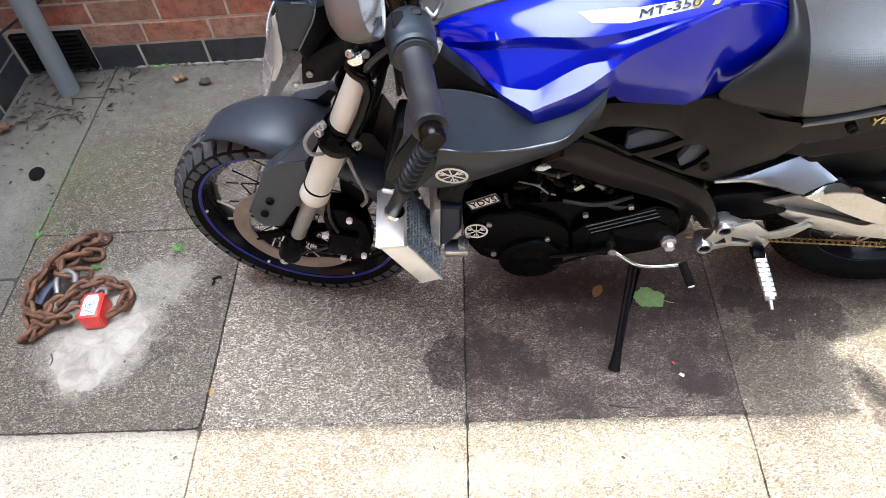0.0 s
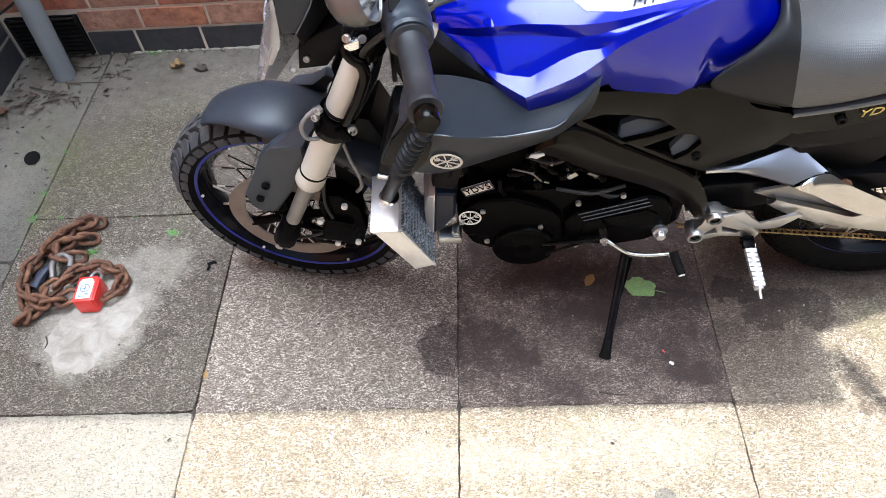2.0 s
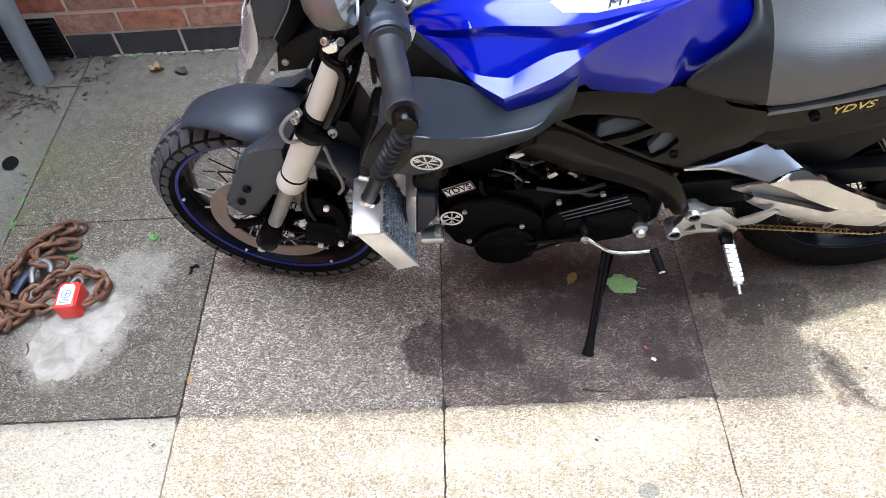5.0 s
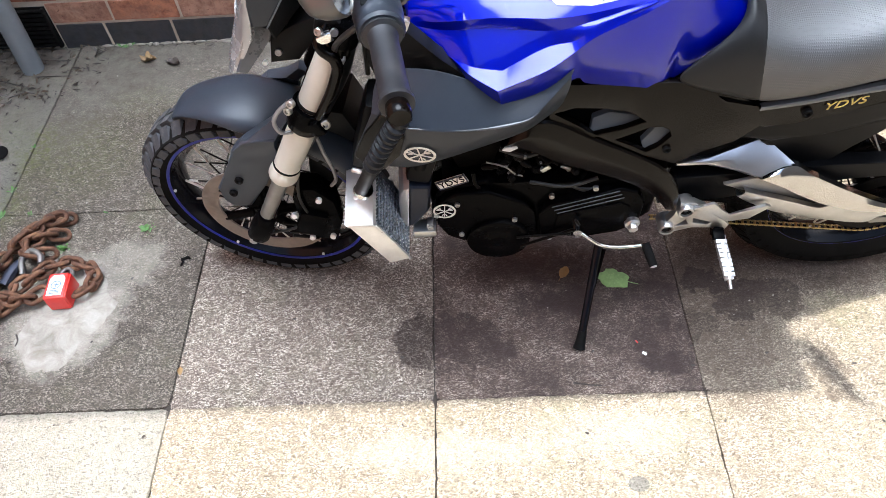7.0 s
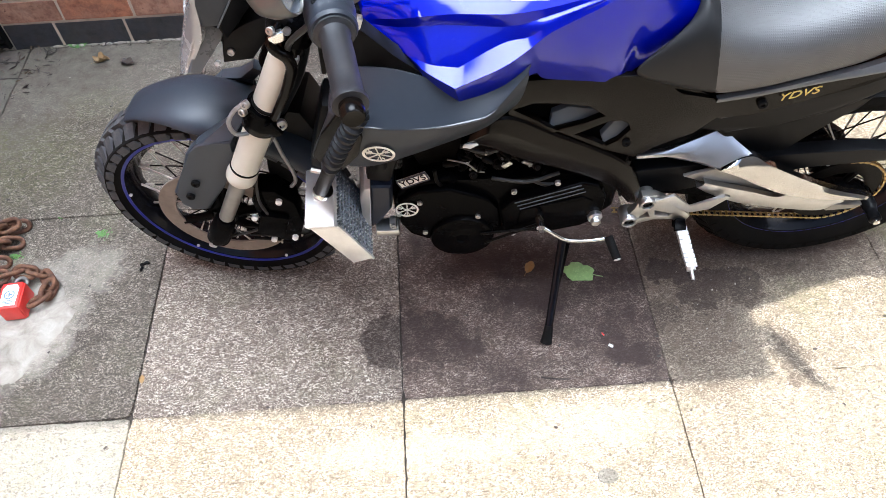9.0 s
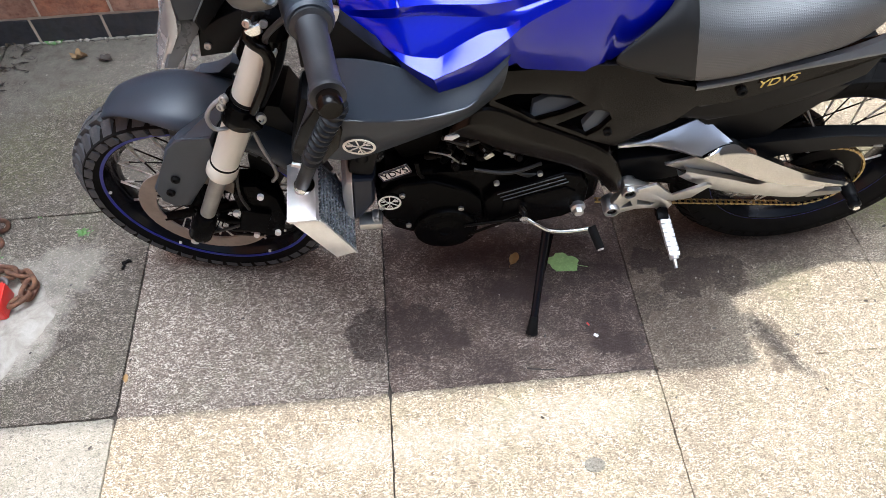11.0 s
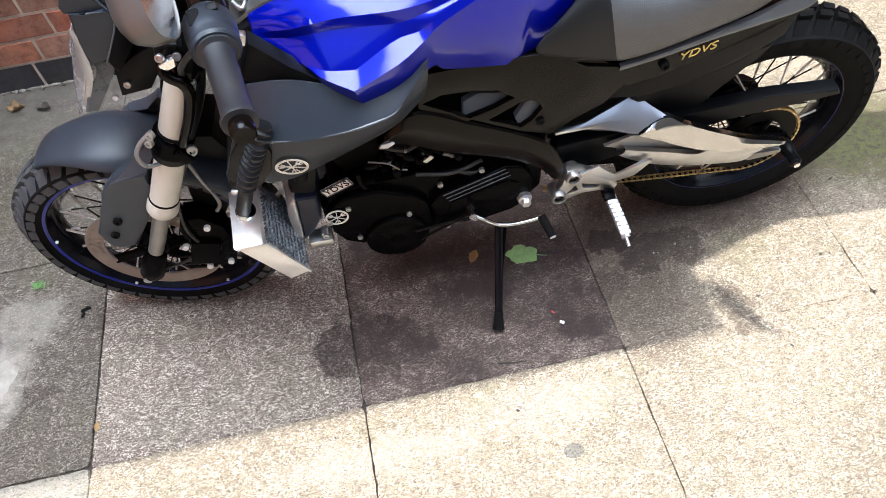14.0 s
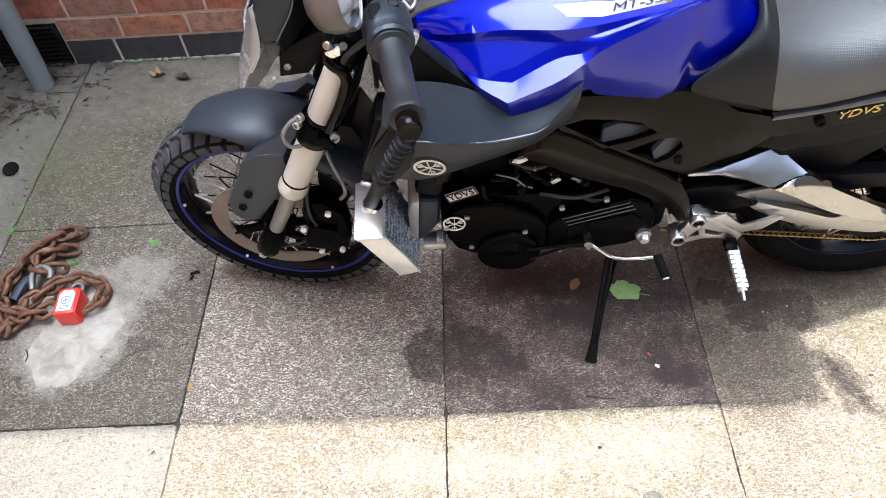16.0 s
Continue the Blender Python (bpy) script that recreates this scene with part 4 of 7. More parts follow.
bm = B()
tube(bm, (-0.47, 0.0, 0.66), (-0.385, 0.0, 0.84), 0.032, 0.032, 20)
part("steering_stem", bm, M["engine"], bike)

# brake hose looped over the upper fork cover, with its union and guide
bm = B()
sweep(bm, [(-0.405, -0.118, 0.866), (-0.418, -0.134, 0.846), (-0.429, -0.146, 0.834), (-0.424, -0.150, 0.821), (-0.411, -0.150, 0.806), (-0.408, -0.148, 0.785), (-0.416, -0.147, 0.760), (-0.428, -0.148, 0.732), (-0.443, -0.148, 0.704), (-0.458, -0.147, 0.676)], lambda u: 0.0072 + 0.0022 * math.sin(math.pi * u), 12, 5)
hose_top = part("brake_hose", bm, M["gloss_black"], bike, "glossy black hose over the fork cover")
bm = B()
box(bm, (-0.417, -0.146, 0.842), (0.026, 0.012, 0.016), (0, -20, 6), 0.004)
part("hose_union", bm, M["chrome"], hose_top, "bright metal hose union")
bm = B()
panel(bm, xz([(-0.436, 0.842), (-0.430, 0.866), (-0.398, 0.862), (-0.386, 0.842), (-0.398, 0.828), (-0.424, 0.830)], -0.134), (0, 0.018, 0), 0.004)
part("hose_bracket", bm, M["plastic_black"], hose_top)
bolt("union_bolt", (-0.425, -0.147, 0.854), (-0.2, -1, 0.5), 0.0062, hose_top, M["steel"])
bolt("union_bolt", (-0.402, -0.145, 0.850), (0.1, -1, 0.5), 0.0062, hose_top, M["steel"])
bolt("union_bolt", (-0.399, -0.140, 0.882), (0.1, -0.7, 0.8), 0.0075, hose_top, M["chrome"])

# brake line, wheel-speed cable and caliper
bm = B()
sweep(bm, [(-0.496, -0.135, 0.706), (-0.520, -0.142, 0.692), (-0.536, -0.144, 0.667), (-0.533, -0.142, 0.638), (-0.516, -0.132, 0.626), (-0.500, -0.10, 0.60), (-0.49, -0.09, 0.57), (-0.481, -0.095, 0.522), (-0.472, -0.095, 0.477), (-0.473, -0.092, 0.441), (-0.486, -0.088, 0.418)], 0.0038, 10)
part("brake_line", bm, M["cap_alloy"], bike, "braided grey brake line")
bm = B()
sweep(bm, [(-0.466, -0.122, 0.622), (-0.499, -0.116, 0.567), (-0.531, -0.112, 0.509), (-0.552, -0.108, 0.407), (-0.548, -0.102, 0.325), (-0.585, -0.106, 0.297), (-0.640, -0.11, 0.285)], 0.0032, 8)
part("sensor_cable", bm, M["cable"], bike)
cal = B()
panel(cal, xz([(-0.572, 0.385), (-0.570, 0.275), (-0.560, 0.245), (-0.502, 0.236), (-0.482, 0.30), (-0.488, 0.372), (-0.52, 0.415), (-0.552, 0.42)], -0.098), (0, 0.046, 0), 0.006)
box(cal, (-0.545, -0.096, 0.310), (0.060, 0.030, 0.075), (0, 20, 0), 0.008)
caliper = part("brake_caliper", cal, M["engine"], bike, "black brake caliper")
for p in ((-0.554, 0.256), (-0.508, 0.259), (-0.516, 0.389), (-0.577, 0.339)):
    bolt("caliper_bolt", (p[0], -0.104, p[1]), (0, -1, 0.25), 0.0066, caliper, M["speck_white"], False)
for k in range(4):
    bm = B()
    box(bm, (-0.58 + 0.004 * k, -0.102, 0.305 - 0.016 * k), (0.058, 0.006, 0.006), (0, 12, 0), 0.002)
    part("cooling_rib", bm, M["engine_deep"], caliper)
bm = B()
tube(bm, TURN @ Vector((0, -0.135, 0)), TURN @ Vector((0, 0.135, 0)), 0.0085, n=16)
part("front_axle", bm, M["steel"], bike)

# headlight and its cowl
cowl = B()
panel(cowl, [(-0.537, -0.095, 0.922), (-0.521, -0.095, 0.952), (-0.500, -0.093, 0.972), (-0.490, -0.092, 0.940), (-0.475, -0.094, 0.899), (-0.480, -0.096, 0.908), (-0.506, -0.098, 0.907), (-0.534, -0.097, 0.912)], (0, 0.05, -0.01), 0.005)
cowl_ob = part("headlight_cowl", cowl, M["plastic"], bike, "angular dark grey headlight cowl", True, 25)
bm = B()
panel(bm, [(-0.528, -0.100, 0.914), (-0.505, -0.104, 0.909), (-0.481, -0.103, 0.911), (-0.470, -0.100, 0.900), (-0.478, -0.103, 0.880), (-0.512, -0.103, 0.829), (-0.540, -0.099, 0.824), (-0.535, -0.100, 0.866)], (0.0, 0.05, 0.0), 0.005)
part("cowl_cheek", bm, M["plastic"], cowl_ob, "", True, 25)
bm = B()
panel(bm, [(-0.470, -0.099, 0.899), (-0.440, -0.060, 0.885), (-0.450, -0.060, 0.850), (-0.510, -0.095, 0.795), (-0.514, -0.101, 0.826), (-0.480, -0.101, 0.879)], (-0.005, 0.05, 0), 0.004)
part("cowl_cheek", bm, M["plastic_black"], cowl_ob, "", True, 25)
bm = B()
panel(bm, [(-0.541, -0.084, 0.824), (-0.513, -0.084, 0.806), (-0.520, -0.088, 0.789), (-0.566, -0.104, 0.737), (-0.588, -0.103, 0.738), (-0.560, -0.090, 0.790)], (0.0, 0.04, 0), 0.005)
part("cowl_chin", bm, M["lip"], cowl_ob, "", True, 25)
# thin lighter beads draw the highlight along the cowl's edges
for ridge in ([(-0.4705, -0.1035, 0.900), (-0.4785, -0.1055, 0.880), (-0.512, -0.1055, 0.829)], [(-0.4985, -0.0945, 0.968), (-0.489, -0.0940, 0.940), (-0.475, -0.0960, 0.901)]):
    bm = B()
    sweep(bm, ridge, 0.0013, 6, 2)
    part("cowl_ridge", bm, M["insert"], cowl_ob)
A, Bq, C, D = Vector((-0.497, -0.090, 0.968)), Vector((-0.474, -0.090, 0.899)), Vector((-0.444, -0.025, 0.940)), Vector((-0.464, -0.028, 0.857))
bm = B()
panel(bm, [A, C, D, Bq], (-0.004, 0.006, -0.010), 0.001)
part("vent_tray", bm, M["plastic_black"], cowl_ob)
for k in range(13):
    u = (k + 0.5) / 13
    bm = B()
    sweep(bm, [A.lerp(Bq, u), C.lerp(D, u)], 0.0021, 6, 1)
    part("vent_rib", bm, M["plastic"], cowl_ob)
bolt("cowl_bolt", (-0.462, -0.040, 0.895), (0.6, -0.3, 1), 0.0075, cowl_ob, M["chrome"])
# the mirrored lamp: bowed lens in front of a bowl
rows = []
for k in range(7):
    u = k / 6
    zc = 0.838 - 0.105 * u
    xf = -0.563 - 0.039 * u + 0.008 * math.sin(math.pi * u)
    row = []
    for j in range(9):
        v = -1 + 2 * j / 8
        row.append((xf - 0.012 * (1 - v * v), -0.020 + 0.066 * v * (1 - 0.10 * u), zc - 0.006 * (1 - v * v)))
    rows.append(row)
bm = B()
loft(bm, rows)
lens = part("headlight_lens", bm, M["lens_plastic"], cowl_ob, "silvered wrap-round headlight lens", True, 70)
solid(lens, 0.006)
subdivide(lens, 1)
# the lens wraps round to the cheek: from its back edge over a bow to the front
LENS = [
    ((-0.534, -0.097, 0.888), (-0.541, -0.090, 0.882), (-0.551, -0.064, 0.862)),
    ((-0.535, -0.097, 0.860), (-0.549, -0.090, 0.852), (-0.567, -0.064, 0.830)),
    ((-0.541, -0.097, 0.820), (-0.561, -0.090, 0.813), (-0.584, -0.064, 0.791)),
    ((-0.547, -0.097, 0.798), (-0.569, -0.090, 0.786), (-0.598, -0.064, 0.757)),
    ((-0.567, -0.097, 0.764), (-0.585, -0.090, 0.756), (-0.607, -0.064, 0.731)),
    ((-0.588, -0.097, 0.734), (-0.599, -0.090, 0.729), (-0.613, -0.064, 0.707)),
]
bm = B()
loft(bm, rows_of([[(x + 0.004, y + 0.010, z) for (x, y, z), _, _ in LENS], [r[0] for r in LENS], [Vector(r[0]).lerp(Vector(r[1]), 0.55) + Vector((-0.002, -0.003, 0)) for r in LENS], [r[1] for r in LENS], [Vector(r[1]).lerp(Vector(r[2]), 0.5) + Vector((-0.003, -0.003, 0)) for r in LENS], [r[2] for r in LENS]], 4))
solid(part("lens_side", bm, M["lens_plastic"], cowl_ob, "", True, 60), 0.003)
bm = B()
sweep(bm, [(-0.556, -0.094, 0.806), (-0.571, -0.095, 0.776), (-0.584, -0.095, 0.750)], 0.0016, 6, 3)
part("lens_seam", bm, M["lens_plastic"], cowl_ob)
bm = B()
box(bm, (-0.515, 0.0, 0.835), (0.075, 0.15, 0.13), (0, 24, 0), 0.02)
part("lamp_bowl", bm, M["black"], cowl_ob)
bm = B()
panel(bm, [(-0.523, -0.075, 0.785), (-0.483, -0.075, 0.806), (-0.429, -0.070, 0.828), (-0.442, -0.072, 0.790), (-0.484, -0.075, 0.738), (-0.534, -0.075, 0.733)], (0, 0.05, 0.01), 0.004)
bracket = part("headlight_bracket", bm, M["plastic_black"], bike)
bolt("bracket_bolt", (-0.515, -0.077, 0.757), (0, -1, 0.3), 0.006, bracket, M["steel"])
bolt("bracket_bolt", (-0.540, -0.085, 0.742), (0, -1, 0.3), 0.0045, bracket, M["speck_white"], False)

# handlebar, grip, switches and mirror
bm = B()
bar = [(-0.289, -0.402, 0.946), (-0.303, -0.330, 0.943), (-0.318, -0.250, 0.944), (-0.345, -0.150, 0.928), (-0.362, -0.07, 0.905), (-0.360, 0.0, 0.900), (-0.345, 0.07, 0.905), (-0.30, 0.15, 0.928), (-0.235, 0.245, 0.944), (-0.19, 0.33, 0.943), (-0.155, 0.395, 0.946)]
sweep(bm, bar, 0.0112, 14)
handlebar = part("handlebar", bm, M["gloss_black"], bike, "black tubular handlebar")
for pts in (bar[:3], bar[:-4:-1]):
    a, b = Vector(pts[0]), Vector(pts[2])
    d = (b - a).normalized()
    m = Matrix.Translation(a) @ d.to_track_quat("Z", "Y").to_matrix().to_4x4()
    bm = B()
    turned(bm, [(0.0125, 0.012), (0.0215, 0.013), (0.0222, 0.018), (0.0190, 0.024), (0.0185, 0.06), (0.0192, 0.10), (0.0186, 0.128), (0.0205, 0.134), (0.0262, 0.137), (0.0262, 0.142), (0.012, 0.143)], m, 32)
    part("grip", bm, M["grip"], handlebar, "worn grey-black rubber grip")
    bm = B()
    turned(bm, [(0.0065, -0.008), (0.0125, -0.009), (0.0148, -0.006), (0.0152, 0.002), (0.0145, 0.012), (0.008, 0.0125)], m, 28)
    be = part("bar_end", bm, M["gloss_black"], handlebar, "black bar-end weight")
    bm = B()
    turned(bm, [(0.0001, -0.002), (0.0066, -0.002), (0.0066, -0.0078)], m, 16)
    part("bar_end_socket", bm, M["black"], be)
    bm = B()
    turned(bm, [(0.014, 0.140), (0.0290, 0.141), (0.0315, 0.146), (0.0310, 0.158), (0.0318, 0.1605), (0.0326, 0.166), (0.0332, 0.180), (0.0326, 0.196), (0.0285, 0.204), (0.013, 0.205)], m, 28)
    pod = part("switch_pod", bm, M["plastic"], handlebar, "grey-black switch housing", True, 25)
    bm = B()
    box(bm, m @ Vector((0.012, 0.026, 0.178)), (0.016, 0.022, 0.014), (18, 0, 10), 0.003)
    part("switch", bm, M["black"], pod)
    bm = B()
    box(bm, m @ Vector((-0.012, 0.028, 0.186)), (0.014, 0.012, 0.012), (18, 0, 10), 0.003)
    part("switch", bm, M["plastic_black"], pod)
    bolt("pod_screw", m @ Vector((0.020, 0.018, 0.160)), m.to_3x3() @ Vector((0.6, 0.6, -0.4)), 0.0035, pod, M["steel"])
bm = B()
box(bm, (-0.292, -0.232, 0.934), (0.018, 0.012, 0.018), (0, 20, 0), 0.003)
part("lever_stub", bm, M["alloy"], handlebar)
face, top_way = Vector((0.930, -0.127, 0.335)).normalized(), Vector((-0.141, 0.798, 0.585)).normalized()
side_way = top_way.cross(face).normalized()
top_way = face.cross(side_way)
MIRROR = Matrix((side_way, top_way, face)).transposed().to_4x4()
MIRROR.translation = Vector((-0.368, -0.247, 1.024)) + side_way * 0.0085 + top_way * 0.017


def oblong(bm, rings, half_x, half_y, power=2.7, n=48):
    """Blunt oval rings, each (size, height), joined from first to last."""
    rows = []
    for r, h in rings:
        row = []
        for k in range(n + 1):
            a = 2 * math.pi * k / n
            c, q = math.cos(a), math.sin(a)
            row.append(MIRROR @ Vector((r * half_x * math.copysign(abs(c) ** (2 / power), c), r * half_y * math.copysign(abs(q) ** (2 / power), q) + (r - 1) * 0.012, h)))
        rows.append(row)
    loft(bm, rows, False)
    bmesh.ops.remove_doubles(bm, verts=bm.verts[:], dist=0.00001)


bm = B()
oblong(bm, [(0.985, 0.002), (1.0, 0.0055), (1.025, 0.0060), (1.045, 0.002), (1.05, -0.008), (1.01, -0.024), (0.90, -0.037), (0.66, -0.046), (0.3, -0.049), (0.001, -0.0495)], 0.0330, 0.066)
shell = part("mirror_shell", bm, M["mirror_grey"], handlebar, "silver-grey mirror shell", True, 50)
bm = B()
oblong(bm, [(0.001, 0.0042), (0.5, 0.0041), (0.97, 0.0036), (0.985, 0.0026)], 0.0330, 0.066)
part("mirror_glass", bm, M["mirror_glass"], shell, "mirror glass")
# its stem stands on the bar beside the switches, with an arm to the ball behind the shell
bm = B()
tube(bm, (-0.325, -0.122, 0.900), (-0.3262, -0.120, 0.925), 0.0105, 0.0095, 14)
tube(bm, (-0.3262, -0.120, 0.922), (-0.3322, -0.120, 0.984), 0.0090, 0.0086, 14)
tube(bm, (-0.3318, -0.120, 0.966), (-0.3326, -0.120, 0.990), 0.0125, 0.0125, 16)
sweep(bm, [(-0.332, -0.120, 0.972), (-0.3485, -0.122, 0.969), (-0.3686, -0.124, 0.968), (-0.400, -0.140, 0.974), (-0.428, -0.200, 1.010)], 0.0072, 12)
stem = part("mirror_stem", bm, M["gloss_black"], handlebar, "black mirror stem with a capped joint")
bm = B()
tube(bm, (-0.3326, -0.120, 0.9895), (-0.3327, -0.120, 0.993), 0.0108, 0.0095, 16)
part("stem_cap", bm, M["cap_alloy"], stem)
bm = B()
tube(bm, (-0.347, -0.052, 0.880), (-0.347, -0.052, 0.940), 0.016, 0.015, 18)
part("bar_riser", bm, M["plastic_black"], handlebar, "black bar riser")
for at in ((-0.308, -0.075, 0.930), (-0.300, -0.010, 0.955)):
    bolt("riser_bolt", at, (0.1, -0.3, 1), 0.009, handlebar, M["chrome"])
bm = B()
box(bm, (-0.405, -0.005, 0.900), (0.050, 0.12, 0.020), (0, -30, STEER), 0.008)
part("instrument_panel", bm, M["black"], handlebar)
bm = B()
sweep(bm, [(-0.33, -0.11, 0.90), (-0.345, -0.10, 0.88), (-0.36, -0.09, 0.86)], 0.008, 8)
tube(bm, (-0.330, -0.105, 0.880), (-0.365, -0.100, 0.870), 0.006, n=10)
part("clutch_cable_end", bm, M["blue_rim"], handlebar, "blue anodised cable adjuster")
bm = B()
sweep(bm, [(-0.315, -0.075, 0.872), (-0.304, -0.082, 0.862), (-0.296, -0.072, 0.868), (-0.290, -0.068, 0.878)], 0.0036, 10)
part("ignition_key_ring", bm, M["alloy"], handlebar, "bright chrome ring")
for a, b, c in (((-0.33, -0.20, 0.925), (-0.40, -0.16, 0.84), (-0.42, -0.06, 0.72)), ((-0.36, -0.17, 0.92), (-0.42, -0.12, 0.86), (-0.44, -0.02, 0.76)), ((-0.34, -0.05, 0.89), (-0.37, -0.06, 0.80), (-0.38, -0.05, 0.68))):
    bm = B()
    sweep(bm, [a, b, c], 0.0048, 8)
    part("control_cable", bm, M["cable"], handlebar)

bm = B()
panel(bm, [(-0.372, -0.108, 0.825), (-0.300, -0.100, 0.846), (-0.262, -0.120, 0.800), (-0.235, -0.130, 0.700), (-0.290, -0.112, 0.642), (-0.350, -0.108, 0.690), (-0.366, -0.108, 0.757)], (0.006, 0.20, 0), 0.006)
part("head_cover", bm, M["plastic_black"], bike, "black plastic cover beside the steering head")

# shroud wings below the tank
SHROUD = [
    ((-0.350, -0.140, 0.772), (-0.357, -0.196, 0.735), (-0.386, -0.200, 0.672), (-0.411, -0.188, 0.619)),
    ((-0.312, -0.160, 0.792), (-0.306, -0.234, 0.738), (-0.332, -0.222, 0.672), (-0.357, -0.192, 0.617)),
    ((-0.252, -0.178, 0.805), (-0.253, -0.237, 0.734), (-0.285, -0.223, 0.668), (-0.316, -0.190, 0.601)),
    ((-0.192, -0.195, 0.790), (-0.196, -0.238, 0.735), (-0.222, -0.222, 0.678), (-0.252, -0.182, 0.616)),
    ((-0.145, -0.200, 0.766), (-0.146, -0.236, 0.741), (-0.155, -0.216, 0.695), (-0.160, -0.174, 0.650)),
    ((-0.108, -0.196, 0.768), (-0.111, -0.228, 0.748), (-0.112, -0.212, 0.710), (-0.112, -0.172, 0.668)),
    ((-0.076, -0.186, 0.784), (-0.083, -0.206, 0.768), (-0.085, -0.200, 0.738), (-0.089, -0.172, 0.694)),
    ((-0.044, -0.172, 0.806), (-0.054, -0.188, 0.790), (-0.058, -0.188, 0.760), (-0.064, -0.170, 0.712)),
]
for sgn in (1, -1):
    bm = B()
    cr = bm.edges.layers.float.new("crease_edge")
    rows = []
    for k, s4 in enumerate(SHROUD):
        q = [Vector((x, sgn * y, z)) for x, y, z in s4]
        out = (0, 0.3, 1, 1, 1, 0.8, 0.5, 0.3)[k]
        q[2] += Vector((0, -0.008 * sgn, 0.006)) * out
        q[3] += Vector((0, -0.022 * sgn, 0.016)) * out
        rows.append([q[0], q[0].lerp(q[1], 0.93), q[1], q[1].lerp(q[2], 0.06), q[2], q[3]])
    rr = loft(bm, rows)
    for a, b in zip(rr, rr[1:]):
        for c, w in ((0, 0.94), (2, 0.45), (5, 0.94)):
            bm.edges.get((a[c], b[c]))[cr] = w
    for rw in (rr[0], rr[-1]):
        for a, b in zip(rw, rw[1:]):
            bm.edges.get((a, b))[cr] = 0.94
    sh = part("shroud", bm, M["plastic"], bike, "dark grey plastic shroud below the tank", True, 180)
    # lighter bead that paints the bright highlight on the shroud's edge
    bm = B()
    sweep(bm, [Vector((x, sgn * (y - 0.0005), z + 0.0012)) for x, y, z in [s4[1] for s4 in SHROUD[1:7]]], lambda u: 0.0030 * (0.4 + 0.6 * math.sin(math.pi * min(1, u + 0.08))), 8, 8)
    part("shroud_lip", bm, M["lip"], bike)
    solid(sh, 0.004, 1.0 if sgn > 0 else -1.0)
    subdivide(sh, 2)
    bm = B()
    panel(bm, [(-0.335, sgn * -0.125, 0.770), (-0.30, sgn * -0.150, 0.855), (-0.250, sgn * -0.185, 0.830), (-0.195, sgn * -0.190, 0.785), (-0.27, sgn * -0.165, 0.765)], (0, sgn * 0.03, 0), 0.004)
    part("inner_cover", bm, M["plastic_black"], bike)

# round white transfers: a ring with plain bars
def emblem(at, normal, up, r, parent, material):
    z = Vector(normal).normalized()
    y = (Vector(up) - z * z.dot(Vector(up))).normalized()
    m = Matrix.Translation(at) @ Matrix((y.cross(z), y, z)).transposed().to_4x4()
    bm = B()
    turned(bm, [(r, 0), (r, 0.0012), (r * 0.84, 0.0012), (r * 0.84, 0)], m, 40, True)
    for k in range(6):
        rot = Matrix.Rotation(radians(30 + 60 * k), 4, "Z")
        bars = [(0.45, 0.0, 0.80, 0.075, 0)] + ([(0.58, 0.16, 0.30, 0.07, 24), (0.58, -0.16, 0.30, 0.07, -24)] if k % 2 == 0 else [])
        for bx, by, bl, bw, turn in bars:
            bmesh.ops.create_cube(bm, size=1, matrix=m @ rot @ pose(r * bx, r * by, 0.0007, 0, 0, turn) @ Matrix.Diagonal((r * bl, r * bw, 0.0012, 1)))
    return part("emblem", bm, material, parent, "white ring emblem", False)


emblem((-0.258, -0.1375, 0.389), (0, -1, 0), (0.05, 0, 1), 0.0230, bike, M["white"])

